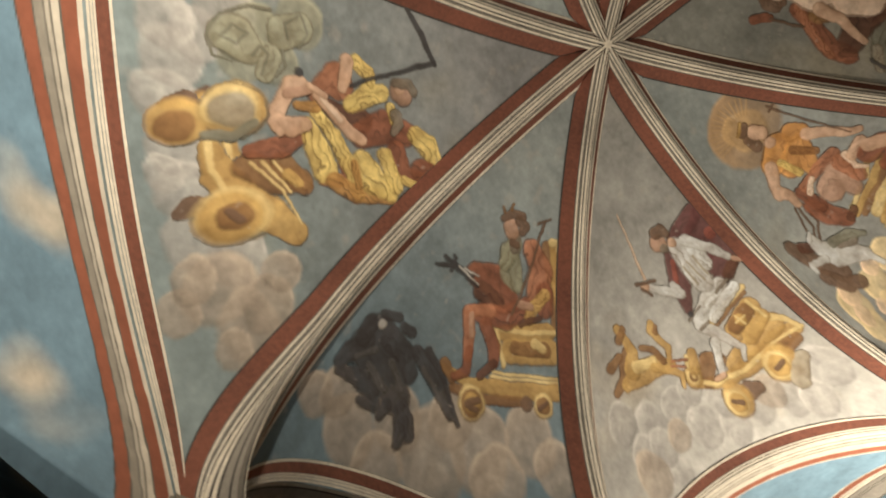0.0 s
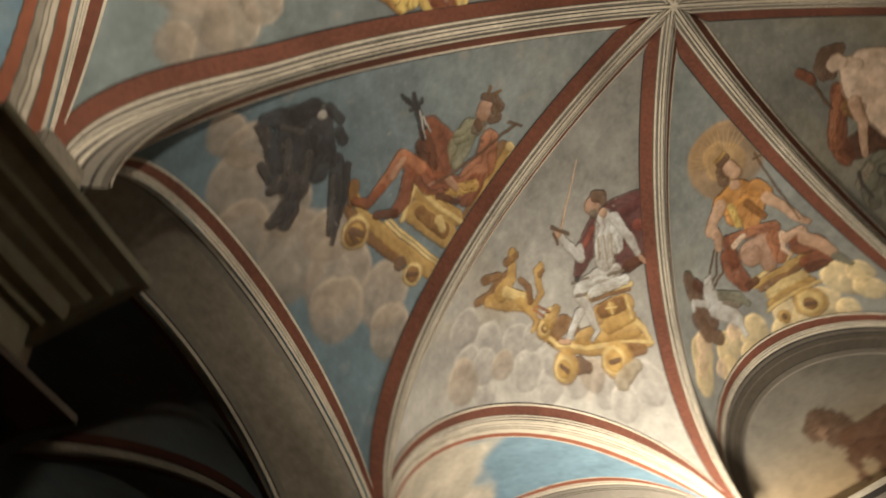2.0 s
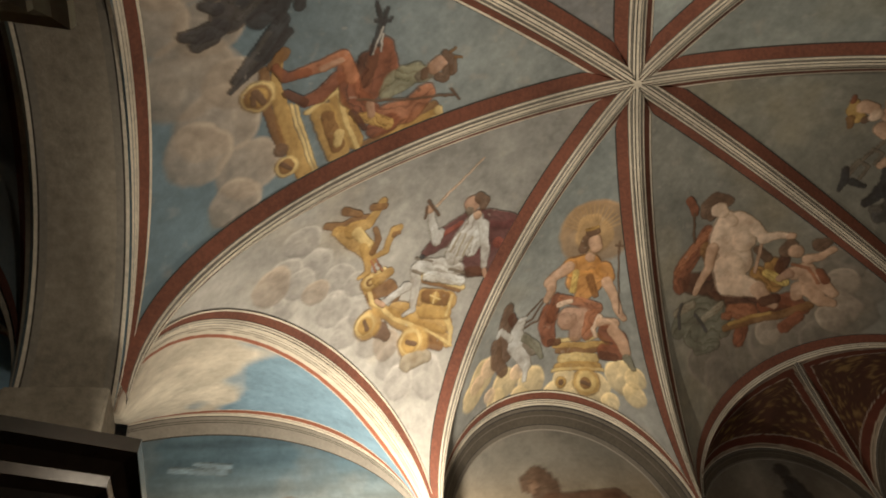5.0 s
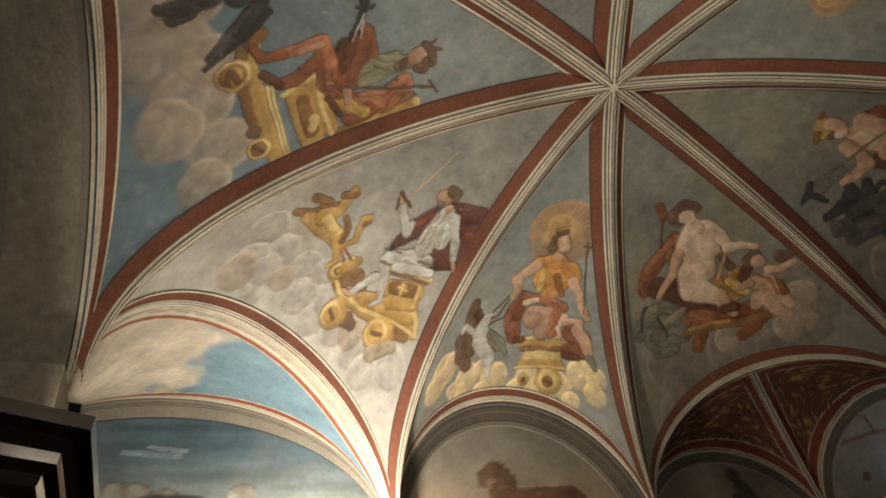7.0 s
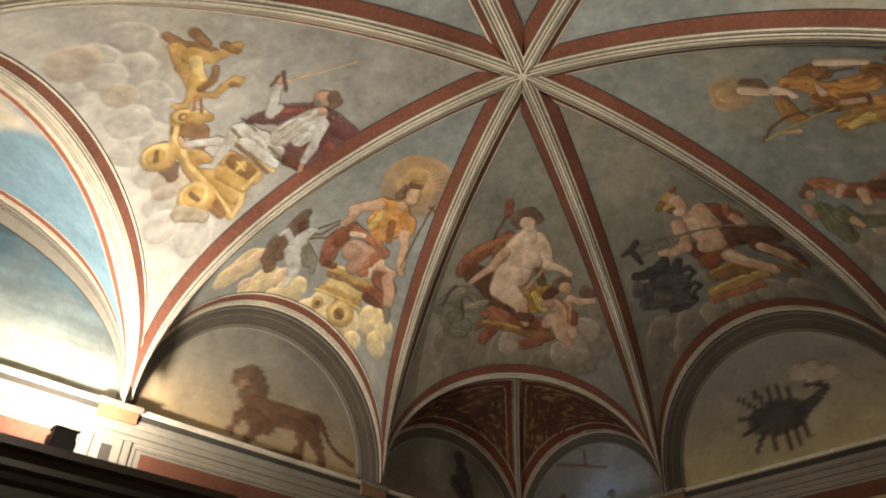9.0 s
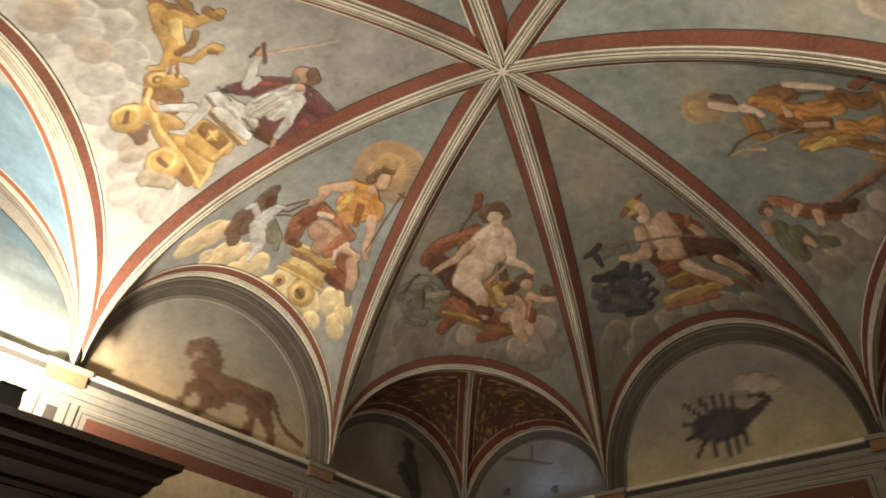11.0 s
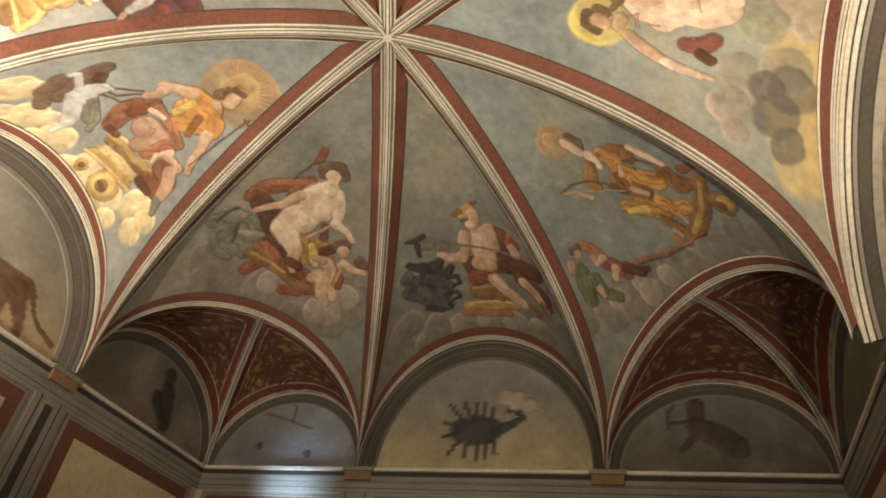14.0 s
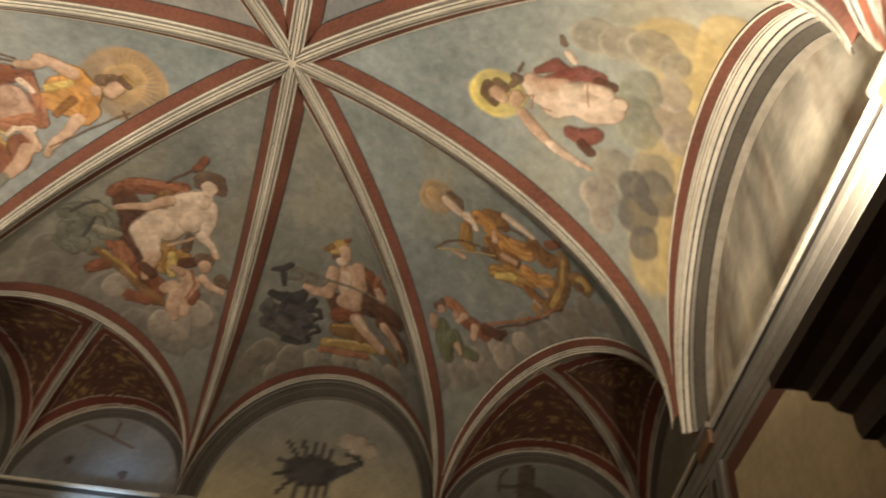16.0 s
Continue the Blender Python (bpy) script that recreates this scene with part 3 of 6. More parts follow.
stroke(EAGLE, 0, -0.110, 1.889, 0.011, -0.119, 1.590, 0.012, -0.132, 1.328, 0.016)
stroke(EAGLE, 0, -0.121, 1.318, 0.014, -0.300, 1.367, 0.017, -0.442, 1.434, 0.013)
start(5, "fresco of an armoured figure in a gilt chariot")
layer("painted_cloud")
stroke(CLOUD, 0.0, -0.660, 2.292, 0.123)
stroke(CLOUD, 0.0, -0.434, 2.342, 0.109)
stroke(CLOUD, 0.0, -0.570, 2.477, 0.113)
stroke(CLOUD, 0.0, -0.196, 2.326, 0.118)
stroke(CLOUD, 0.0, -0.058, 2.484, 0.125)
stroke(CLOUD, 0.0, -0.387, 2.651, 0.102)
stroke(CLOUD, 0.0, 0.318, 2.452, 0.147)
stroke(CLOUD, 0.0, 0.573, 2.440, 0.122)
stroke(CLOUD, 0.0, 0.136, 2.543, 0.115)
stroke(CLOUD, 0.0, 0.848, 2.290, 0.142)
stroke(CLOUD, 0.0, 0.714, 2.461, 0.110)
stroke(CLOUD, 0.0, -0.061, 2.273, 0.100)
stroke(CLOUD, 0.0, -0.431, 2.493, 0.113)
stroke(CLOUD, 0.0, 0.127, 2.371, 0.111)
stroke(CLOUD_WARM, 0.0, -0.586, 2.587, 0.130)
stroke(CLOUD_WARM, 0.0, -0.280, 2.471, 0.092)
stroke(CLOUD_WARM, 0.0, 0.448, 2.389, 0.102)
layer("painted_chariot")
stroke(GOLD, 0.2, 0.028, 2.254, 0.032, 0.201, 2.288, 0.040, 0.427, 2.225, 0.052, 0.655, 2.114, 0.064, 0.790, 2.053, 0.044)
stroke(GOLD, 0.3, 0.322, 2.208, 0.057, 0.578, 2.067, 0.074, 0.687, 2.005, 0.065)
stroke(GOLD_DARK, 0.2, 0.089, 2.255, 0.049, 0.152, 2.151, 0.058, 0.236, 2.155, 0.049)
stroke(GOLD_LIGHT, 0, -0.007, 2.232, 0.020, 0.140, 2.288, 0.016, 0.382, 2.246, 0.016, 0.612, 2.138, 0.016, 0.835, 2.045, 0.012)
stroke(GOLD_LIGHT, 0, 0.605, 1.955, 0.025, 0.752, 1.988, 0.020, 0.817, 2.050, 0.016)
stroke(GOLD, 0.2, 0.005, 2.212, 0.069)
stroke(GOLD_LIGHT, 0, 0.005, 2.212, 0.049)
stroke(GOLD_DARK, 0, 0.008, 2.209, 0.033)
stroke(GOLD_LIGHT, 0, 0.012, 2.207, 0.016)
stroke(GOLD, 0.3, 0.039, 2.153, 0.053, 0.062, 2.087, 0.041)
stroke(GOLD_LIGHT, 0.2, -0.006, 2.139, 0.016, 0.017, 2.088, 0.017)
stroke(GOLD, 0.1, 0.412, 2.016, 0.062, 0.578, 1.888, 0.071)
stroke(GOLD, 0.1, 0.498, 2.068, 0.049, 0.631, 1.955, 0.054)
stroke(GOLD_DARK, 0, 0.430, 1.987, 0.050, 0.547, 1.905, 0.050)
stroke(GOLD, 0, 0.488, 1.951, 0.038)
stroke(GOLD_LIGHT, 0, 0.449, 1.968, 0.006, 0.526, 1.933, 0.006)
stroke(GOLD_LIGHT, 0, 0.462, 1.926, 0.006, 0.506, 1.982, 0.006)
stroke(GOLD_LIGHT, 0.1, 0.263, 1.951, 0.025, 0.407, 1.863, 0.025, 0.582, 1.752, 0.021)
stroke(GOLD_DARK, 0, 0.318, 1.959, 0.013, 0.583, 1.788, 0.013)
stroke(GOLD_LIGHT, 0.1, 0.572, 1.848, 0.013, 0.654, 1.959, 0.012)
stroke(BROWN, 0.1, 0.345, 2.361, 0.055, 0.410, 2.353, 0.036)
stroke(GOLD, 0.1, 0.240, 2.400, 0.103)
stroke(GOLD_LIGHT, 0, 0.223, 2.413, 0.079)
stroke(GOLD, 0, 0.227, 2.415, 0.059)
stroke(BROWN, 0, 0.197, 2.401, 0.016, 0.256, 2.420, 0.016)
stroke(GOLD_DARK, 0.1, 0.659, 2.168, 0.048, 0.775, 2.112, 0.032)
stroke(GOLD, 0.1, 0.611, 2.240, 0.115)
stroke(GOLD_LIGHT, 0, 0.586, 2.255, 0.087)
stroke(GOLD, 0, 0.589, 2.257, 0.067)
stroke(BROWN, 0, 0.567, 2.273, 0.016, 0.624, 2.238, 0.016)
stroke(CLOUD_GREY, 0, 0.668, 2.353, 0.054, 0.749, 2.225, 0.039)
layer("painted_beast")
stroke(GOLD_DARK, 0.3, -0.601, 2.134, 0.028, -0.515, 2.096, 0.036, -0.473, 2.016, 0.036, -0.423, 1.946, 0.025)
stroke(GOLD, 0.3, -0.505, 2.124, 0.040, -0.353, 2.091, 0.073, -0.214, 2.088, 0.061, -0.109, 2.108, 0.033)
stroke(GOLD, 0.3, -0.425, 2.068, 0.061, -0.367, 1.972, 0.041, -0.396, 1.888, 0.037, -0.429, 1.811, 0.029)
stroke(GOLD_DARK, 0.3, -0.450, 1.877, 0.029, -0.382, 1.821, 0.025)
stroke(GOLD_DARK, 0.2, -0.588, 2.007, 0.032, -0.479, 1.968, 0.024)
stroke(GOLD_LIGHT, 0.2, -0.388, 2.056, 0.037, -0.242, 2.058, 0.029)
stroke(GOLD, 0.2, -0.255, 2.094, 0.033, -0.138, 2.132, 0.029, -0.069, 2.179, 0.024, -0.089, 2.245, 0.016)
stroke(GOLD_DARK, 0.2, -0.164, 2.074, 0.025, -0.206, 2.002, 0.025, -0.291, 1.964, 0.021)
stroke(GOLD, 0.2, -0.117, 2.089, 0.016, -0.090, 2.013, 0.025, -0.139, 1.946, 0.025, -0.176, 1.883, 0.029, -0.156, 1.844, 0.025)
stroke(GOLD_DARK, 0.1, -0.149, 1.899, 0.021, -0.132, 1.867, 0.017)
stroke(RUST_LIGHT, 0.1, -0.118, 2.116, 0.008, -0.020, 2.140, 0.008)
stroke(RUST_LIGHT, 0.1, -0.100, 2.091, 0.008, 0.012, 2.103, 0.008)
layer("painted_cape")
stroke(CRIMSON, 0.5, 0.162, 1.820, 0.034, 0.167, 1.653, 0.078, 0.208, 1.481, 0.087)
stroke(CRIMSON, 0.5, 0.241, 1.377, 0.070, 0.373, 1.248, 0.070, 0.453, 1.180, 0.052)
stroke(CRIMSON, 0.5, 0.348, 1.482, 0.122, 0.442, 1.333, 0.096, 0.459, 1.242, 0.070)
stroke(CRIMSON, 0.5, 0.440, 1.631, 0.103, 0.545, 1.538, 0.095, 0.560, 1.420, 0.069)
stroke(CRIMSON_LIGHT, 0.4, 0.494, 1.370, 0.043, 0.546, 1.337, 0.030)
stroke(RUST_DARK, 0.4, 0.528, 1.655, 0.043, 0.600, 1.568, 0.034)
stroke(CRIMSON_LIGHT, 0.3, 0.136, 1.684, 0.021, 0.167, 1.508, 0.017)
layer("painted_warrior")
stroke(ARMOUR, 0.5, 0.216, 1.900, 0.055, 0.324, 1.790, 0.064, 0.440, 1.706, 0.047)
stroke(ARMOUR, 0.5, 0.316, 1.909, 0.038, 0.445, 1.810, 0.038, 0.537, 1.737, 0.034)
stroke(ARMOUR, 0.7, 0.232, 1.421, 0.070, 0.290, 1.549, 0.091, 0.331, 1.660, 0.082)
stroke(ARMOUR, 0.6, 0.338, 1.427, 0.057, 0.395, 1.556, 0.052)
stroke(CLOUD_GREY, 0, 0.228, 1.555, 0.009, 0.291, 1.673, 0.009)
stroke(CLOUD_GREY, 0, 0.265, 1.526, 0.009, 0.351, 1.657, 0.009)
stroke(CLOUD_GREY, 0, 0.320, 1.501, 0.009, 0.388, 1.627, 0.009)
stroke(CLOUD, 0, 0.246, 1.540, 0.009, 0.318, 1.663, 0.009)
stroke(CLOUD, 0, 0.298, 1.514, 0.009, 0.366, 1.640, 0.009)
stroke(ARMOUR, 0.2, 0.113, 1.647, 0.026, 0.148, 1.715, 0.034, 0.029, 1.673, 0.034, -0.055, 1.636, 0.026)
stroke(FLESH, 0.1, -0.100, 1.621, 0.034)
stroke(ARMOUR, 0.2, 0.303, 1.389, 0.044, 0.451, 1.457, 0.035, 0.566, 1.545, 0.026)
stroke(FLESH_DARK, 0.1, 0.602, 1.565, 0.021, 0.677, 1.581, 0.011)
stroke(FLESH, 0.1, 0.207, 1.384, 0.035)
stroke(ARMOUR, 0.2, 0.203, 1.941, 0.042, 0.305, 2.011, 0.038, 0.393, 2.089, 0.029)
stroke(ARMOUR, 0.2, 0.424, 2.113, 0.025, 0.403, 2.185, 0.016)
stroke(ARMOUR, 0.2, 0.254, 2.059, 0.037, 0.230, 2.161, 0.029, 0.216, 2.240, 0.024)
stroke(FLESH, 0.1, 0.223, 2.254, 0.020, 0.156, 2.260, 0.016)
stroke(GREYBROWN, 0.2, 0.264, 1.928, 0.013, 0.195, 1.960, 0.013)
stroke(GREYBROWN, 0.2, 0.395, 1.756, 0.013, 0.498, 1.689, 0.013)
stroke(GREYBROWN, 0, 0.136, 1.892, 0.008, 0.245, 1.819, 0.009)
stroke(EAGLE, 0, 0.163, 1.854, 0.019)
stroke(FLESH_DARK, 0, 0.105, 1.370, 0.061)
stroke(GREYBROWN, 0.3, 0.135, 1.414, 0.035)
stroke(BROWN, 0.3, 0.094, 1.303, 0.039, 0.151, 1.283, 0.039, 0.183, 1.318, 0.026)
stroke(FLESH_LIGHT, 0, -0.081, 1.571, 0.009, -0.112, 1.364, 0.007, -0.157, 1.126, 0.005)
stroke(BROWN, 0, -0.162, 1.591, 0.011, -0.079, 1.599, 0.011, -0.009, 1.595, 0.009)
stroke(BROWN, 0, -0.127, 1.629, 0.011, -0.069, 1.680, 0.011)
start(6, "fresco of a haloed figure in orange over golden clouds")
layer("painted_cloud")
stroke(CLOUD_GOLD, 0.0, -0.708, 2.433, 0.111)
stroke(CLOUD_GOLD, 0.0, -0.624, 2.327, 0.133)
stroke(CLOUD_GOLD, 0.0, -0.458, 2.585, 0.091)
stroke(CLOUD_GOLD, 0.0, -0.373, 2.469, 0.130)
stroke(CLOUD_GOLD, 0.0, -0.233, 2.617, 0.095)
stroke(CLOUD_GOLD, 0.0, -0.137, 2.506, 0.130)
stroke(CLOUD_GOLD, 0.0, 0.096, 2.606, 0.111)
stroke(CLOUD_GOLD, 0.0, 0.288, 2.579, 0.121)
stroke(CLOUD_GOLD, 0.0, 0.462, 2.494, 0.117)
stroke(CLOUD_GOLD, 0.0, 0.617, 2.341, 0.130)
stroke(CLOUD_GOLD, 0.0, 0.733, 2.420, 0.088)
stroke(CLOUD_GOLD, 0.0, 0.164, 2.479, 0.107)
stroke(CLOUD_GOLD, 0.0, 0.574, 2.557, 0.076)
stroke(CLOUD_GOLD, 0.0, 0.717, 2.293, 0.082)
stroke(CLOUD_PINK, 0.0, -0.551, 2.290, 0.105)
stroke(CLOUD_PINK, 0.0, -0.670, 2.369, 0.072)
stroke(CLOUD_PINK, 0.0, -0.277, 2.411, 0.081)
stroke(CLOUD_PINK, 0.0, -0.527, 2.517, 0.060)
layer("painted_halo")
stroke(HALO, 0.0, 0.130, 1.232, 0.294)
stroke(HALO_LIGHT, 0, 0.135, 1.248, 0.172)
stroke(HALO_LIGHT, 0, 0.005, 1.227, 0.008, -0.137, 1.190, 0.005)
stroke(HALO_LIGHT, 0, 0.009, 1.206, 0.008, -0.134, 1.153, 0.005)
stroke(HALO_LIGHT, 0, 0.013, 1.190, 0.008, -0.123, 1.116, 0.005)
stroke(HALO_LIGHT, 0, 0.022, 1.174, 0.008, -0.106, 1.079, 0.005)
stroke(HALO_LIGHT, 0, 0.031, 1.158, 0.008, -0.082, 1.053, 0.005)
stroke(HALO_LIGHT, 0, 0.046, 1.147, 0.008, -0.050, 1.031, 0.005)
stroke(HALO_LIGHT, 0, 0.062, 1.137, 0.008, -0.017, 1.015, 0.005)
stroke(HALO_LIGHT, 0, 0.080, 1.132, 0.008, 0.024, 1.005, 0.005)
stroke(HALO_LIGHT, 0, 0.104, 1.132, 0.008, 0.064, 0.999, 0.005)
stroke(HALO_LIGHT, 0, 0.120, 1.126, 0.008, 0.106, 0.994, 0.005)
stroke(HALO_LIGHT, 0, 0.143, 1.131, 0.007, 0.146, 0.999, 0.005)
stroke(HALO_LIGHT, 0, 0.164, 1.137, 0.007, 0.189, 1.010, 0.005)
stroke(HALO_LIGHT, 0, 0.180, 1.142, 0.008, 0.227, 1.026, 0.005)
stroke(HALO_LIGHT, 0, 0.198, 1.153, 0.007, 0.265, 1.052, 0.005)
stroke(HALO_LIGHT, 0, 0.215, 1.168, 0.007, 0.297, 1.073, 0.005)
stroke(HALO_LIGHT, 0, 0.229, 1.184, 0.007, 0.323, 1.110, 0.005)
layer("painted_pedestal")
stroke(GOLD, 0.2, 0.032, 2.214, 0.025, 0.292, 2.190, 0.029, 0.466, 2.114, 0.023)
stroke(GOLD_DARK, 0.2, 0.065, 2.259, 0.025, 0.304, 2.236, 0.029, 0.455, 2.162, 0.018)
stroke(GOLD_LIGHT, 0.3, 0.122, 2.320, 0.044, 0.387, 2.270, 0.042)
stroke(GOLD, 0.3, 0.100, 2.394, 0.039, 0.425, 2.324, 0.037)
stroke(GOLD_LIGHT, 0, 0.055, 2.427, 0.015, 0.476, 2.338, 0.014)
stroke(GOLD_LIGHT, 0, 0.005, 2.172, 0.020, 0.108, 2.167, 0.015, 0.203, 2.142, 0.019)
stroke(GOLD_LIGHT, 0, 0.303, 2.138, 0.019, 0.383, 2.075, 0.019, 0.471, 2.097, 0.014)
stroke(GOLD, 0.2, 0.361, 2.467, 0.111)
stroke(GOLD_LIGHT, 0, 0.361, 2.467, 0.083)
stroke(GOLD_DARK, 0, 0.354, 2.479, 0.046)
stroke(BROWN, 0, 0.324, 2.478, 0.014, 0.389, 2.482, 0.014)
stroke(GOLD, 0.2, 0.144, 2.515, 0.048)
stroke(BROWN, 0.1, 0.144, 2.515, 0.024)
layer("painted_rein")
stroke(BROWN, 0, -0.350, 2.030, 0.010, -0.229, 1.988, 0.008, -0.147, 1.821, 0.008)
stroke(BROWN, 0, -0.307, 2.052, 0.010, -0.173, 2.002, 0.008, -0.113, 1.846, 0.008)
stroke(BROWN, 0, -0.332, 2.000, 0.010, -0.251, 1.914, 0.008, -0.173, 1.821, 0.008)
layer("painted_horse")
stroke(BROWN, 0.3, -0.480, 1.849, 0.047, -0.473, 1.970, 0.063, -0.480, 2.085, 0.057, -0.429, 2.239, 0.072)
stroke(BROWN, 0.3, -0.542, 2.112, 0.047, -0.498, 2.287, 0.052, -0.422, 2.377, 0.041)
stroke(RUST_DARK, 0.3, -0.430, 1.933, 0.042, -0.370, 2.017, 0.036)
stroke(ARMOUR, 0.1, -0.325, 1.987, 0.036, -0.356, 2.067, 0.057, -0.341, 2.165, 0.077, -0.260, 2.272, 0.071, -0.202, 2.373, 0.046)
stroke(ARMOUR, 0.1, -0.202, 2.373, 0.030, -0.196, 2.488, 0.018)
stroke(ARMOUR, 0.1, -0.408, 2.113, 0.031, -0.513, 2.019, 0.021, -0.540, 2.057, 0.018)
stroke(ARMOUR, 0.1, -0.339, 1.975, 0.026, -0.290, 1.963, 0.015)
stroke(GREYBROWN, 0.2, -0.230, 2.181, 0.046, -0.156, 2.259, 0.041)
stroke(GREYGREEN, 0.3, -0.271, 2.129, 0.031, -0.142, 2.211, 0.036, -0.080, 2.309, 0.025)
layer("painted_tunic")
stroke(RUST, 0.6, -0.092, 1.920, 0.061, -0.083, 2.043, 0.081, -0.034, 2.164, 0.060)
stroke(RUST, 0.6, -0.043, 1.820, 0.050, -0.052, 1.968, 0.060)
stroke(RUST_DARK, 0.5, -0.017, 2.187, 0.035, 0.060, 2.182, 0.025)
stroke(ORANGE, 0.4, 0.022, 1.540, 0.084, 0.184, 1.503, 0.082)
stroke(ORANGE, 0.5, 0.085, 1.657, 0.089, 0.226, 1.631, 0.096, 0.170, 1.769, 0.063)
stroke(ORANGE, 0.4, 0.290, 1.528, 0.071, 0.343, 1.573, 0.056)
stroke(ORANGE_DARK, 0.4, 0.195, 1.612, 0.034, 0.272, 1.746, 0.029)
stroke(YELLOW, 0.5, 0.071, 1.584, 0.029, 0.083, 1.733, 0.030)
stroke(RUST_LIGHT, 0.6, 0.007, 1.816, 0.035, 0.164, 1.830, 0.044, 0.321, 1.859, 0.048)
stroke(FLESH_LIGHT, 0.6, -0.004, 1.867, 0.025, 0.088, 1.832, 0.020)
stroke(FLESH_DARK, 0.4, 0.106, 1.980, 0.099, 0.210, 1.987, 0.117, 0.195, 2.114, 0.058)
stroke(RUST_LIGHT, 0.6, 0.296, 1.941, 0.067, 0.290, 2.092, 0.048)
stroke(FLESH_LIGHT, 0.5, 0.364, 1.921, 0.024, 0.323, 2.034, 0.019, 0.365, 2.095, 0.014)
stroke(FLESH, 0.5, 0.377, 1.967, 0.042, 0.488, 1.936, 0.037)
stroke(RUST, 0.5, 0.447, 2.042, 0.074, 0.543, 2.051, 0.072)
stroke(RUST, 0.5, 0.461, 2.185, 0.064, 0.572, 2.161, 0.054)
stroke(RUST_DARK, 0.4, 0.449, 2.228, 0.037, 0.539, 2.210, 0.031)
stroke(FLESH, 0.1, 0.492, 2.000, 0.050, 0.570, 2.064, 0.049, 0.613, 2.140, 0.035)
stroke(GREYGREEN, 0.2, 0.632, 2.179, 0.035, 0.689, 2.232, 0.021)
stroke(FLESH, 0.1, -0.002, 1.542, 0.050, -0.104, 1.623, 0.045, -0.140, 1.673, 0.046)
stroke(FLESH, 0.1, -0.124, 1.673, 0.045, -0.099, 1.757, 0.035, -0.131, 1.822, 0.030)
stroke(FLESH, 0.1, 0.345, 1.623, 0.047, 0.424, 1.723, 0.037, 0.488, 1.825, 0.032)
stroke(FLESH, 0.1, 0.499, 1.846, 0.027, 0.541, 1.878, 0.027)
stroke(FLESH, 0.1, 0.155, 1.444, 0.043)
stroke(BROWN, 0.3, 0.092, 1.305, 0.048, 0.084, 1.381, 0.039)
stroke(FLESH, 0, 0.151, 1.304, 0.057, 0.181, 1.348, 0.052)
stroke(BROWN, 0.3, 0.094, 1.240, 0.034, 0.150, 1.219, 0.028)
stroke(GOLD, 0, 0.062, 1.220, 0.012, 0.146, 1.180, 0.012)
stroke(BROWN, 0, 0.343, 1.267, 0.007, 0.499, 1.846, 0.007)
stroke(BROWN, 0, 0.329, 1.307, 0.007, 0.397, 1.289, 0.007)
start(7, "fresco of a pale goddess with a rust cloak and child")
layer("painted_cloud")
stroke(CLOUD_GREY, 0.0, -0.544, 2.415, 0.167)
stroke(CLOUD_GREY, 0.0, -0.256, 2.571, 0.163)
stroke(CLOUD_GREY, 0.0, 0.032, 2.590, 0.139)
stroke(CLOUD_GREY, 0.0, 0.339, 2.600, 0.140)
stroke(CLOUD_GREY, 0.0, 0.622, 2.514, 0.130)
stroke(CLOUD_GREY, 0.0, -0.612, 2.530, 0.126)
stroke(CLOUD_GREY, 0.0, 0.732, 2.373, 0.100)
stroke(CLOUD_GREY, 0.0, 0.269, 2.691, 0.099)
stroke(CLOUD_DARK, 0.0, -0.408, 2.508, 0.232)
stroke(CLOUD_DARK, 0.0, -0.034, 2.599, 0.238)
stroke(CLOUD_DARK, 0.0, 0.323, 2.552, 0.224)
stroke(CLOUD_DARK, 0.0, 0.661, 2.414, 0.199)
stroke(CLOUD_DARK, 0.0, -0.591, 2.363, 0.182)
stroke(CLOUD_DARK, 0.0, -0.596, 2.533, 0.156)
stroke(CLOUD_DARK, 0.0, 0.582, 2.601, 0.172)
stroke(CLOUD_DARK, 0.0, 0.234, 2.716, 0.164)
stroke(CLOUD_DARK, 0.0, 0.673, 2.201, 0.153)
stroke(CLOUD_WARM, 0.0, 0.548, 2.542, 0.129)
stroke(CLOUD_WARM, 0.0, 0.628, 2.349, 0.121)
stroke(CLOUD_WARM, 0.0, 0.413, 2.613, 0.118)
stroke(CLOUD_WARM, 0.0, -0.054, 2.498, 0.119)
layer("painted_dove")
stroke(GREYGREEN, 0.7, -0.671, 2.007, 0.065, -0.553, 1.976, 0.096, -0.345, 2.057, 0.108)
stroke(GREYGREEN, 0.7, -0.590, 2.136, 0.094, -0.382, 2.225, 0.107, -0.265, 2.152, 0.060)
stroke(GREYGREEN, 0.6, -0.623, 2.239, 0.047, -0.489, 2.313, 0.048)
stroke(CLOUD_GREY, 0.5, -0.618, 1.900, 0.028, -0.475, 1.941, 0.034)
stroke(CLOUD_GREY, 0.5, -0.447, 2.099, 0.029, -0.283, 2.100, 0.030)
stroke(BOAR, 0.3, -0.651, 2.007, 0.014, -0.611, 1.926, 0.014, -0.539, 1.878, 0.014)
stroke(BOAR, 0.3, -0.493, 2.024, 0.014, -0.487, 2.183, 0.014)
layer("painted_cloak")
stroke(RUST, 0.7, -0.468, 1.748, 0.068, -0.387, 1.649, 0.078, -0.182, 1.564, 0.060, -0.063, 1.492, 0.050)
stroke(RUST_DARK, 0.7, -0.388, 1.788, 0.088, -0.257, 1.899, 0.100, -0.221, 2.003, 0.080)
stroke(RUST_LIGHT, 0.6, -0.437, 1.631, 0.029, -0.234, 1.552, 0.030, -0.057, 1.507, 0.035)
stroke(GOLD_DARK, 0.6, -0.133, 1.634, 0.070, -0.149, 1.726, 0.060)
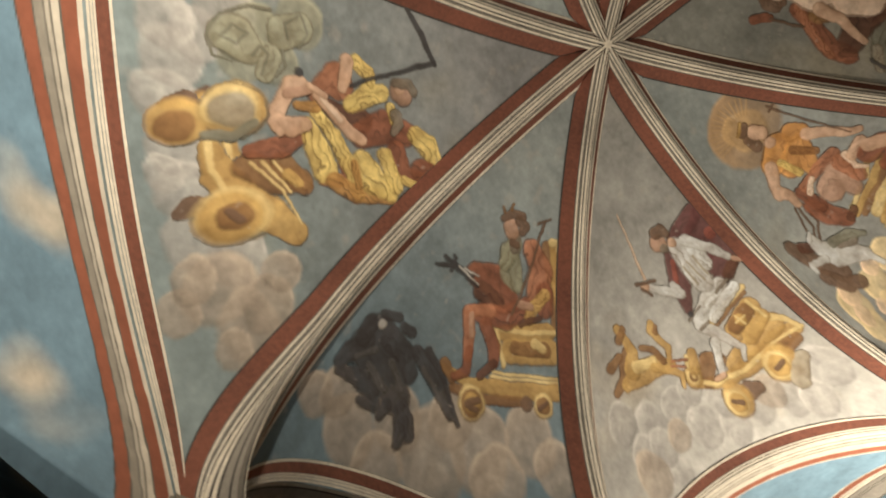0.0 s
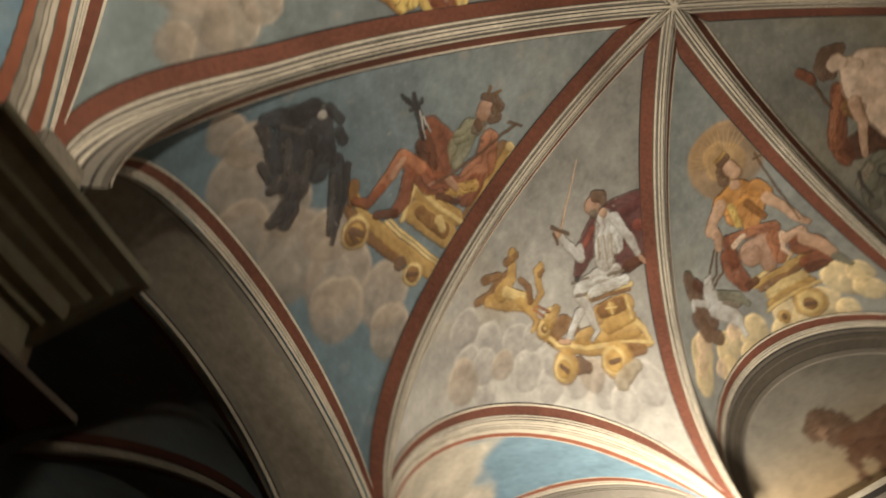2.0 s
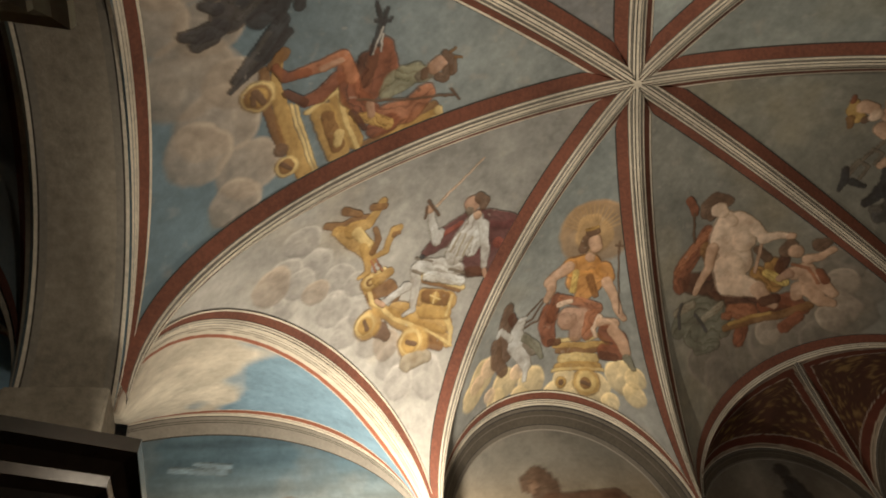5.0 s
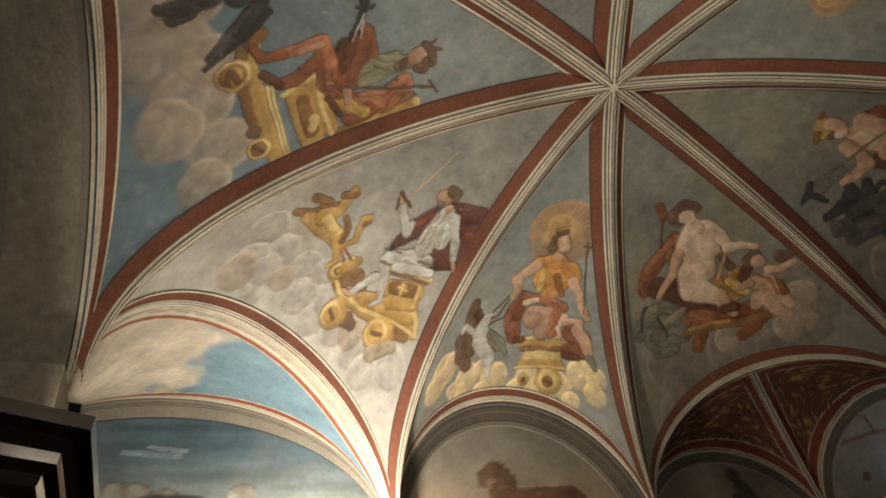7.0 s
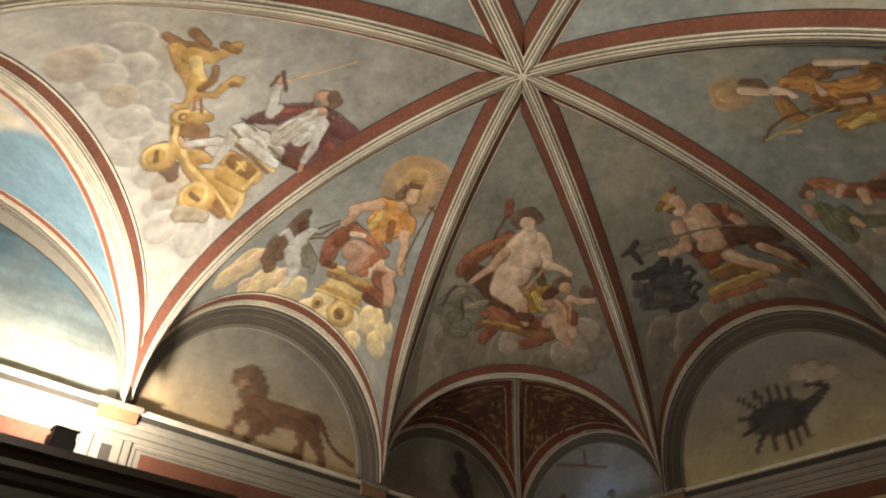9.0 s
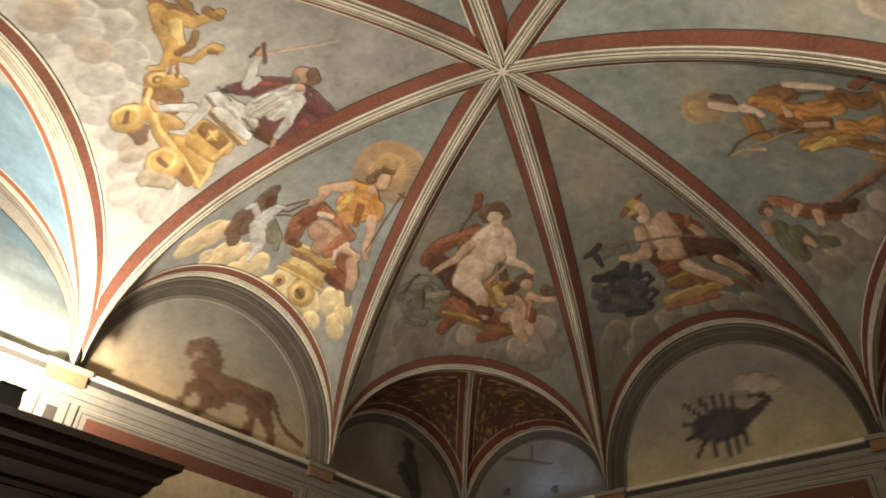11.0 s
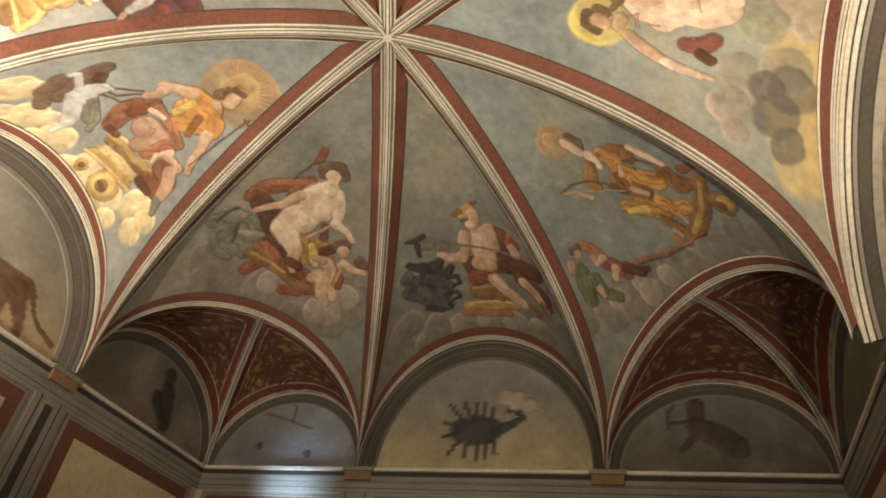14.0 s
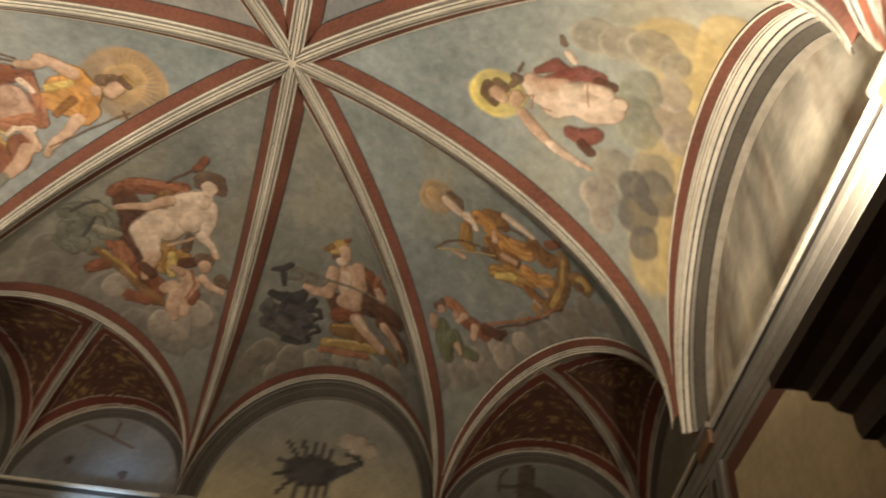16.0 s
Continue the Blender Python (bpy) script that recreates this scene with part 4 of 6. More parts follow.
stroke(RUST_DARK, 0.6, -0.152, 2.125, 0.101, -0.026, 2.256, 0.112, 0.150, 2.363, 0.071)
stroke(RUST, 0.5, -0.237, 2.362, 0.059, -0.310, 2.426, 0.049)
stroke(RUST, 0.5, 0.017, 2.298, 0.061, 0.230, 2.358, 0.061, 0.271, 2.452, 0.051)
stroke(RUST_LIGHT, 0.5, -0.224, 2.198, 0.060, -0.118, 2.282, 0.070)
stroke(YELLOW_DARK, 0.8, 0.097, 2.041, 0.072, 0.171, 2.155, 0.093, 0.231, 2.041, 0.072)
stroke(YELLOW, 0.7, 0.163, 2.072, 0.036, 0.248, 2.208, 0.036)
stroke(BROWN, 0.4, 0.223, 1.956, 0.041, 0.190, 1.853, 0.036)
stroke(RUST_DARK, 0.4, 0.274, 2.079, 0.052, 0.332, 2.020, 0.041)
stroke(GOLD_DARK, 0.3, -0.342, 2.273, 0.029, -0.145, 2.343, 0.035, 0.100, 2.436, 0.035, 0.328, 2.453, 0.031)
stroke(GOLD, 0.3, -0.297, 2.266, 0.015, 0.023, 2.379, 0.015)
stroke(RUST, 0.4, 0.059, 2.530, 0.045, 0.211, 2.504, 0.040)
stroke(RUST_LIGHT, 0.4, -0.269, 2.207, 0.035, -0.301, 2.186, 0.025)
layer("painted_goddess")
stroke(FLESH_LIGHT, 0, 0.095, 1.512, 0.091, 0.006, 1.610, 0.111, 0.033, 1.746, 0.122, 0.006, 1.873, 0.122)
stroke(FLESH_LIGHT, 0, 0.168, 1.565, 0.081, 0.131, 1.732, 0.092)
stroke(FLESH_LIGHT, 0, -0.071, 1.872, 0.132, -0.109, 1.971, 0.121)
stroke(FLESH_LIGHT, 0, -0.154, 1.985, 0.091, -0.048, 2.066, 0.091, 0.036, 2.151, 0.066)
stroke(FLESH, 0, 0.036, 2.151, 0.061, 0.053, 2.258, 0.056, 0.083, 2.331, 0.036)
stroke(RUST_DARK, 0.3, 0.030, 2.266, 0.046, 0.119, 2.290, 0.041)
stroke(FLESH, 0.1, -0.102, 1.652, 0.050, -0.205, 1.772, 0.040, -0.327, 1.832, 0.030, -0.405, 1.875, 0.024)
stroke(FLESH_LIGHT, 0.1, 0.188, 1.525, 0.056, 0.252, 1.642, 0.051, 0.263, 1.757, 0.046)
stroke(FLESH_LIGHT, 0.1, 0.260, 1.788, 0.046, 0.379, 1.813, 0.031, 0.451, 1.849, 0.026)
stroke(FLESH, 0.1, 0.455, 1.859, 0.036)
stroke(FLESH_LIGHT, 0, 0.115, 1.472, 0.045, 0.126, 1.526, 0.046)
stroke(BROWN, 0.4, -0.015, 1.355, 0.045, 0.014, 1.302, 0.045, 0.101, 1.272, 0.050, 0.164, 1.328, 0.045)
stroke(BROWN, 0.4, 0.004, 1.405, 0.030, 0.195, 1.354, 0.030)
stroke(FLESH_LIGHT, 0, 0.088, 1.379, 0.060, 0.102, 1.425, 0.045)
stroke(RUST, 0.4, -0.073, 1.264, 0.039, -0.072, 1.177, 0.034, -0.085, 1.297, 0.030)
stroke(BROWN, 0, -0.200, 1.512, 0.010, -0.093, 1.301, 0.010)
stroke(FLESH, 0, 0.087, 2.016, 0.015, 0.226, 1.836, 0.015)
layer("painted_child")
stroke(FLESH, 0.1, 0.339, 2.163, 0.052, 0.429, 2.174, 0.067, 0.415, 2.269, 0.082)
stroke(FLESH, 0.1, 0.312, 2.292, 0.057, 0.276, 2.338, 0.046)
stroke(FLESH, 0.1, 0.390, 2.339, 0.072, 0.409, 2.442, 0.051, 0.473, 2.491, 0.035)
stroke(FLESH, 0.1, 0.482, 2.289, 0.056, 0.512, 2.414, 0.041)
stroke(FLESH, 0.1, 0.475, 2.088, 0.041, 0.567, 2.101, 0.031, 0.669, 2.068, 0.026)
stroke(FLESH_DARK, 0.1, 0.306, 2.151, 0.041, 0.227, 2.160, 0.031)
stroke(RUST_LIGHT, 0, 0.363, 2.092, 0.013, 0.451, 2.161, 0.013, 0.459, 2.302, 0.013)
stroke(BROWN, 0.3, 0.366, 1.971, 0.052, 0.428, 1.923, 0.047)
stroke(FLESH, 0, 0.432, 1.994, 0.057)
stroke(BROWN, 0.4, 0.607, 2.002, 0.062, 0.662, 1.994, 0.041)
stroke(RUST, 0.3, 0.515, 2.298, 0.036, 0.506, 2.217, 0.026)
start(0, "fresco of a seated messenger with a dark boar")
layer("painted_cloud")
stroke(CLOUD_GREY, 0.0, -0.628, 2.596, 0.127)
stroke(CLOUD_GREY, 0.0, -0.427, 2.743, 0.117)
stroke(CLOUD_GREY, 0.0, -0.221, 2.789, 0.111)
stroke(CLOUD_GREY, 0.0, 0.074, 2.826, 0.125)
stroke(CLOUD_GREY, 0.0, 0.348, 2.826, 0.142)
stroke(CLOUD_GREY, 0.0, 0.568, 2.793, 0.123)
stroke(CLOUD_GREY, 0.0, -0.552, 2.821, 0.093)
stroke(CLOUD_DARK, 0.0, -0.654, 2.604, 0.125)
stroke(CLOUD_DARK, 0.0, -0.436, 2.781, 0.148)
stroke(CLOUD_DARK, 0.0, -0.130, 2.900, 0.128)
stroke(CLOUD_DARK, 0.0, 0.118, 2.913, 0.127)
stroke(CLOUD_DARK, 0.0, 0.396, 2.909, 0.129)
stroke(CLOUD_DARK, 0.0, -0.763, 2.662, 0.096)
stroke(CLOUD_DARK, 0.0, 0.630, 2.810, 0.113)
stroke(CLOUD_DARK, 0.0, -0.315, 2.988, 0.101)
stroke(CLOUD_DARK, 0.0, -0.566, 2.898, 0.110)
stroke(CLOUD_DARK, 0.0, 0.254, 2.996, 0.066)
layer("painted_boar")
stroke(BOAR, 0.5, -0.570, 2.183, 0.051, -0.435, 2.350, 0.106, -0.299, 2.436, 0.098)
stroke(BOAR, 0.4, -0.555, 2.315, 0.077, -0.368, 2.501, 0.081, -0.283, 2.592, 0.055)
stroke(EAGLE, 0.4, -0.513, 2.066, 0.031, -0.453, 2.128, 0.037, -0.396, 2.107, 0.021)
stroke(EAGLE, 0.4, -0.408, 2.150, 0.048, -0.283, 2.169, 0.065, -0.232, 2.113, 0.032)
stroke(EAGLE, 0.4, -0.399, 2.215, 0.058, -0.232, 2.276, 0.055, -0.165, 2.221, 0.033)
stroke(BOAR, 0.4, -0.367, 2.289, 0.064, -0.210, 2.403, 0.044)
stroke(CLOUD_SHADE, 0.4, -0.540, 2.129, 0.026, -0.520, 2.184, 0.026)
stroke(EAGLE, 0.2, -0.214, 2.311, 0.022, -0.136, 2.318, 0.022, -0.117, 2.394, 0.019, -0.185, 2.409, 0.017)
stroke(EAGLE, 0.2, -0.281, 2.472, 0.019, -0.173, 2.472, 0.019, -0.148, 2.526, 0.017, -0.230, 2.548, 0.017)
stroke(EAGLE, 0.2, -0.267, 2.567, 0.016, -0.247, 2.621, 0.017)
stroke(EAGLE, 0.3, -0.457, 2.538, 0.032, -0.344, 2.619, 0.027)
stroke(CLOUD_SHADE, 0.3, -0.488, 2.353, 0.031, -0.409, 2.453, 0.032)
stroke(EAGLE, 0.5, -0.467, 2.273, 0.021, -0.364, 2.381, 0.022)
layer("painted_seat")
stroke(GOLD_DARK, 0.3, 0.009, 2.499, 0.068, 0.220, 2.523, 0.080, 0.319, 2.564, 0.068)
stroke(GOLD, 0.2, -0.103, 2.636, 0.045, 0.140, 2.648, 0.051, 0.363, 2.611, 0.046)
stroke(GOLD_LIGHT, 0, -0.073, 2.622, 0.011, 0.313, 2.594, 0.011)
stroke(RUST_LIGHT, 0.3, -0.147, 2.705, 0.033, 0.066, 2.738, 0.034, 0.289, 2.715, 0.034)
stroke(GOLD, 0.2, -0.010, 2.468, 0.017, 0.209, 2.448, 0.017)
stroke(GOLD_DARK, 0.3, 0.199, 2.496, 0.040, 0.239, 2.561, 0.040)
layer("painted_messenger")
stroke(RUST_DARK, 0.6, 0.247, 1.816, 0.038, 0.358, 1.887, 0.072, 0.378, 2.027, 0.089)
stroke(RUST, 0.6, 0.384, 1.881, 0.055, 0.466, 1.975, 0.056)
stroke(RUST_DARK, 0.6, 0.025, 2.202, 0.078, 0.050, 2.322, 0.067)
stroke(RUST_DARK, 0.7, 0.291, 2.190, 0.101, 0.476, 2.172, 0.101, 0.596, 2.208, 0.090)
stroke(RUST, 0.6, 0.043, 2.352, 0.079, 0.211, 2.318, 0.068)
stroke(RUST_DARK, 0.6, 0.473, 2.317, 0.068, 0.634, 2.414, 0.079, 0.669, 2.504, 0.056)
stroke(FLESH, 0, 0.174, 1.908, 0.088, 0.172, 2.026, 0.111, 0.187, 2.143, 0.101)
stroke(FLESH_LIGHT, 0, 0.151, 1.938, 0.050, 0.139, 2.056, 0.044)
stroke(FLESH, 0, 0.266, 1.843, 0.066, 0.267, 2.018, 0.067)
stroke(FLESH, 0, 0.104, 2.204, 0.067, 0.204, 2.230, 0.062)
stroke(FLESH, 0.1, 0.035, 1.905, 0.055, 0.006, 2.021, 0.066, -0.031, 2.107, 0.055)
stroke(FLESH, 0.1, -0.038, 2.136, 0.050, -0.164, 2.113, 0.044, -0.230, 2.065, 0.032)
stroke(FLESH, 0.1, 0.447, 1.992, 0.039, 0.474, 2.058, 0.045)
stroke(RUST_LIGHT, 0.7, 0.418, 1.960, 0.022, 0.464, 1.861, 0.022)
stroke(FLESH, 0.1, 0.225, 2.375, 0.074, 0.310, 2.479, 0.057, 0.448, 2.584, 0.045)
stroke(FLESH_LIGHT, 0.1, 0.229, 2.357, 0.034, 0.316, 2.448, 0.023)
stroke(FLESH, 0.1, 0.495, 2.338, 0.051, 0.584, 2.413, 0.045, 0.623, 2.476, 0.039)
stroke(GOLD_DARK, 0.3, 0.505, 2.562, 0.034, 0.573, 2.614, 0.028, 0.582, 2.654, 0.017)
stroke(GOLD_DARK, 0.3, 0.635, 2.497, 0.028, 0.687, 2.547, 0.022)
stroke(GOLD, 0.3, 0.071, 1.703, 0.049, 0.115, 1.630, 0.043, 0.172, 1.607, 0.032)
stroke(GOLD_DARK, 0.3, 0.047, 1.661, 0.032, -0.013, 1.695, 0.021)
stroke(RUST, 0.3, 0.176, 1.590, 0.021, 0.216, 1.572, 0.016)
stroke(BROWN, 0.2, 0.072, 1.761, 0.033)
stroke(FLESH, 0, 0.166, 1.688, 0.054, 0.161, 1.752, 0.044)
stroke(FLESH_LIGHT, 0, 0.122, 1.804, 0.049)
stroke(GREYBROWN, 0, -0.356, 1.869, 0.013, -0.031, 2.005, 0.014, 0.318, 2.068, 0.011, 0.641, 2.101, 0.008)
stroke(GREYBROWN, 0, -0.326, 1.852, 0.013, -0.237, 1.900, 0.013, -0.263, 1.995, 0.013, -0.356, 1.960, 0.013)
stroke(GREYBROWN, 0, -0.219, 1.930, 0.013, -0.132, 1.952, 0.014, -0.143, 2.033, 0.014, -0.234, 2.022, 0.013)
stroke(GREYBROWN, 0, -0.067, 1.982, 0.014, -0.021, 2.006, 0.014, -0.070, 2.053, 0.014)
stroke(EAGLE, 0.2, -0.475, 1.843, 0.015, -0.404, 1.860, 0.031, -0.321, 1.835, 0.026)
stroke(EAGLE, 0.2, -0.394, 1.913, 0.031, -0.398, 2.021, 0.016)
start(1, "fresco of a haloed archer in gold drapery above clouds")
layer("painted_cloud")
stroke(CLOUD_GREY, 0.0, -0.387, 2.677, 0.125)
stroke(CLOUD_GREY, 0.0, -0.603, 2.640, 0.109)
stroke(CLOUD_GREY, 0.0, -0.102, 2.633, 0.117)
stroke(CLOUD_GREY, 0.0, 0.196, 2.607, 0.114)
stroke(CLOUD_GREY, 0.0, 0.494, 2.546, 0.118)
stroke(CLOUD_GREY, 0.0, 0.738, 2.486, 0.098)
stroke(CLOUD_GREY, 0.0, -0.740, 2.554, 0.084)
stroke(CLOUD_DARK, 0.0, -0.258, 2.578, 0.173)
stroke(CLOUD_DARK, 0.0, 0.086, 2.578, 0.178)
stroke(CLOUD_DARK, 0.0, 0.441, 2.582, 0.169)
stroke(CLOUD_DARK, 0.0, -0.652, 2.580, 0.170)
stroke(CLOUD_DARK, 0.0, -0.442, 2.687, 0.169)
stroke(CLOUD_DARK, 0.0, -0.896, 2.494, 0.119)
stroke(CLOUD_DARK, 0.0, 0.681, 2.481, 0.136)
stroke(CLOUD_DARK, 0.0, 0.820, 2.511, 0.112)
stroke(CLOUD_DARK, 0.0, -0.173, 2.725, 0.158)
stroke(CLOUD_DARK, 0.0, 0.188, 2.689, 0.138)
stroke(CLOUD_DARK, 0.0, -0.451, 2.518, 0.131)
stroke(CLOUD_WARM, 0.0, -0.280, 2.658, 0.094)
stroke(CLOUD_WARM, 0.0, -0.552, 2.555, 0.096)
stroke(CLOUD_WARM, 0.0, -0.299, 2.557, 0.087)
stroke(CLOUD_WARM, 0.0, -0.065, 2.616, 0.086)
layer("painted_halo")
stroke(HALO, 0, 0.064, 1.407, 0.156)
stroke(HALO_LIGHT, 0, 0.046, 1.371, 0.063)
layer("painted_robe")
stroke(YELLOW_DARK, 0.6, 0.095, 1.696, 0.041, 0.017, 1.790, 0.059, 0.015, 1.846, 0.041)
stroke(ORANGE, 0.6, 0.260, 1.660, 0.053, 0.292, 1.735, 0.062, 0.271, 1.806, 0.062)
stroke(ORANGE_DARK, 0.6, 0.350, 1.658, 0.035, 0.419, 1.723, 0.044, 0.398, 1.793, 0.052)
stroke(ORANGE, 0.8, 0.269, 1.860, 0.071, 0.340, 1.950, 0.087, 0.431, 2.016, 0.077)
stroke(ORANGE_DARK, 0.8, 0.196, 1.874, 0.053, 0.193, 1.982, 0.053, 0.284, 2.054, 0.061)
stroke(ORANGE_DARK, 0.7, 0.540, 1.984, 0.059, 0.560, 2.088, 0.075, 0.616, 2.104, 0.050)
stroke(YELLOW_DARK, 0.9, 0.083, 2.083, 0.062, 0.194, 2.140, 0.079, 0.270, 2.223, 0.069)
stroke(YELLOW, 0.7, 0.072, 2.120, 0.027, 0.194, 2.165, 0.031)
stroke(ORANGE, 0.8, 0.341, 2.154, 0.051, 0.382, 2.241, 0.059, 0.476, 2.248, 0.050)
stroke(ORANGE_DARK, 0.6, 0.255, 2.290, 0.043, 0.299, 2.376, 0.042)
stroke(GOLD_DARK, 0.4, 0.725, 2.085, 0.041, 0.647, 2.201, 0.049, 0.544, 2.309, 0.057, 0.404, 2.406, 0.058, 0.287, 2.439, 0.033)
stroke(GOLD, 0.3, 0.701, 2.124, 0.016, 0.562, 2.291, 0.020, 0.379, 2.421, 0.021)
stroke(GOLD_DARK, 0.2, 0.741, 2.278, 0.086)
stroke(GOLD, 0, 0.760, 2.280, 0.055)
stroke(BROWN, 0, 0.717, 2.296, 0.035)
stroke(YELLOW_DARK, 0.5, 0.209, 2.414, 0.030, 0.213, 2.461, 0.017)
stroke(RUST, 0.4, 0.667, 2.002, 0.037, 0.739, 1.998, 0.029)
stroke(BROWN, 0.3, 0.104, 1.903, 0.027, 0.156, 1.989, 0.022)
stroke(RUST_LIGHT, 0.5, 0.224, 1.665, 0.022, 0.134, 1.664, 0.018)
layer("painted_archer")
stroke(BROWN, 0.3, 0.172, 1.422, 0.027, 0.201, 1.503, 0.031, 0.167, 1.557, 0.023)
stroke(FLESH_LIGHT, 0, 0.108, 1.453, 0.032, 0.124, 1.514, 0.036, 0.140, 1.579, 0.032)
stroke(FLESH_LIGHT, 0, 0.172, 1.631, 0.040, 0.186, 1.698, 0.022, 0.165, 1.743, 0.022)
stroke(FLESH_LIGHT, 0.1, 0.472, 1.724, 0.026, 0.523, 1.827, 0.030, 0.576, 1.924, 0.021)
stroke(FLESH, 0.1, 0.230, 2.001, 0.026, 0.292, 2.073, 0.022)
stroke(FLESH, 0.1, -0.136, 1.811, 0.018, -0.096, 1.887, 0.018)
stroke(BROWN, 0, -0.249, 1.721, 0.009, -0.131, 1.724, 0.009, -0.000, 1.778, 0.009, 0.087, 1.864, 0.009)
stroke(OCHRE, 0, -0.239, 1.730, 0.006, 0.168, 1.979, 0.006)
stroke(FLESH, 0.2, 0.250, 1.877, 0.027, 0.288, 1.816, 0.022)
stroke(BROWN, 0, 0.503, 1.895, 0.009, 0.433, 1.811, 0.009, 0.344, 1.792, 0.009)
layer("painted_foot")
stroke(FLESH, 0.1, 0.386, 2.289, 0.025, 0.389, 2.336, 0.021)
layer("painted_far_foot")
stroke(FLESH, 0.1, 0.253, 2.369, 0.021, 0.269, 2.421, 0.017)
layer("painted_attendant")
stroke(GREEN, 0.6, -0.637, 2.231, 0.063, -0.685, 2.330, 0.066, -0.729, 2.427, 0.052)
stroke(GREEN, 0.6, -0.598, 2.344, 0.053, -0.609, 2.442, 0.048)
stroke(GREEN, 0.5, -0.588, 2.482, 0.043, -0.529, 2.547, 0.039)
stroke(RUST_LIGHT, 0.5, -0.462, 2.113, 0.041, -0.419, 2.192, 0.045, -0.407, 2.267, 0.040)
stroke(RUST, 0.5, -0.423, 2.310, 0.058, -0.364, 2.401, 0.053, -0.341, 2.466, 0.044)
stroke(RUST_DARK, 0.5, -0.308, 2.436, 0.052, -0.229, 2.505, 0.039, -0.173, 2.509, 0.022)
stroke(FLESH, 0.1, -0.407, 2.267, 0.031, -0.478, 2.271, 0.027)
stroke(FLESH, 0.1, -0.391, 2.385, 0.035, -0.441, 2.429, 0.031)
stroke(FLESH, 0.1, -0.611, 2.414, 0.026, -0.623, 2.472, 0.017)
stroke(FLESH_DARK, 0.2, -0.645, 2.137, 0.036, -0.689, 2.186, 0.036)
stroke(BROWN, 0.2, -0.508, 2.094, 0.032, -0.568, 2.085, 0.027)
stroke(FLESH_DARK, 0, -0.551, 2.129, 0.036)
stroke(FLESH_DARK, 0, -0.468, 2.222, 0.031)
stroke(RUST_LIGHT, 0, -0.267, 2.399, 0.009, -0.040, 2.467, 0.009, 0.216, 2.484, 0.008, 0.438, 2.436, 0.008)
stroke(BROWN, 0, -0.204, 2.454, 0.009, 0.031, 2.507, 0.008, 0.292, 2.485, 0.008)
start(2, "fresco of a haloed figure rising from grey clouds")
layer("painted_glow")
stroke(OCHRE, 0.1, 0.487, 2.347, 0.194, 0.401, 2.526, 0.189, -0.123, 2.507, 0.195, -0.597, 2.475, 0.187, -0.882, 2.438, 0.118)
stroke(OCHRE, 0.1, 0.681, 2.584, 0.120, 0.118, 2.610, 0.093, -0.917, 2.536, 0.055)
layer("painted_cloud")
stroke(CLOUD_GREY, 0.0, 0.432, 1.977, 0.141)
stroke(CLOUD_GREY, 0.0, 0.434, 2.129, 0.142)
stroke(CLOUD_GREY, 0.0, 0.423, 2.275, 0.139)
stroke(CLOUD_GREY, 0.0, 0.361, 2.414, 0.098)
stroke(CLOUD_WARM, 0.0, -0.020, 2.434, 0.150)
stroke(CLOUD_WARM, 0.0, 0.159, 2.434, 0.114)
stroke(CLOUD_WARM, 0.0, -0.123, 2.507, 0.098)
stroke(CLOUD_GREEN, 0.0, 0.131, 2.259, 0.144)
stroke(CLOUD_GREEN, 0.0, -0.039, 2.218, 0.139)
stroke(CLOUD_GREEN, 0.0, -0.130, 2.292, 0.130)
stroke(CLOUD_GREY, 0.0, -0.416, 2.171, 0.146)
stroke(CLOUD_GREY, 0.0, -0.395, 2.387, 0.141)
stroke(CLOUD_WARM, 0.0, -0.619, 2.101, 0.125)
stroke(CLOUD_WARM, 0.0, -0.758, 2.130, 0.092)
stroke(CLOUD_SHADE, 0.0, -0.499, 2.433, 0.136)
stroke(CLOUD_SHADE, 0.0, -0.633, 2.347, 0.132)
stroke(CLOUD_SHADE, 0.0, -0.497, 2.297, 0.100)
stroke(CLOUD_SHADE, 0.0, -0.786, 2.391, 0.094)
layer("painted_halo")
stroke(HALO_YELLOW, 0, -0.112, 1.416, 0.181)
layer("painted_drape")
stroke(CRIMSON_LIGHT, 0.5, 0.109, 1.667, 0.023, 0.177, 1.784, 0.044, 0.129, 1.837, 0.059)
stroke(CRIMSON_LIGHT, 0.5, 0.068, 1.755, 0.037, 0.155, 1.936, 0.051, 0.142, 2.035, 0.050)
stroke(RUST_DARK, 0.5, 0.123, 2.037, 0.036, 0.107, 2.119, 0.032)
stroke(FLESH_LIGHT, 0.1, 0.275, 1.846, 0.025, 0.225, 1.891, 0.022)
stroke(BROWN, 0.3, 0.340, 1.826, 0.022, 0.389, 1.807, 0.014)
layer("painted_drape_fold")
stroke(CRIMSON_LIGHT, 0.5, -0.274, 1.897, 0.044, -0.287, 1.987, 0.058, -0.248, 2.053, 0.050)
stroke(RUST_DARK, 0.5, -0.330, 1.972, 0.036, -0.370, 2.028, 0.029)
layer("painted_body")
stroke(FLESH_LIGHT, 0.1, -0.003, 1.627, 0.057, -0.050, 1.689, 0.076, -0.064, 1.796, 0.090)
stroke(FLESH, 0.1, 0.040, 1.633, 0.046, 0.019, 1.722, 0.053, 0.049, 1.842, 0.044)
stroke(FLESH_LIGHT, 0.1, -0.104, 1.798, 0.097, -0.057, 1.900, 0.103, -0.072, 1.987, 0.095)
stroke(FLESH_LIGHT, 0.1, -0.002, 1.880, 0.066, 0.030, 1.996, 0.072)
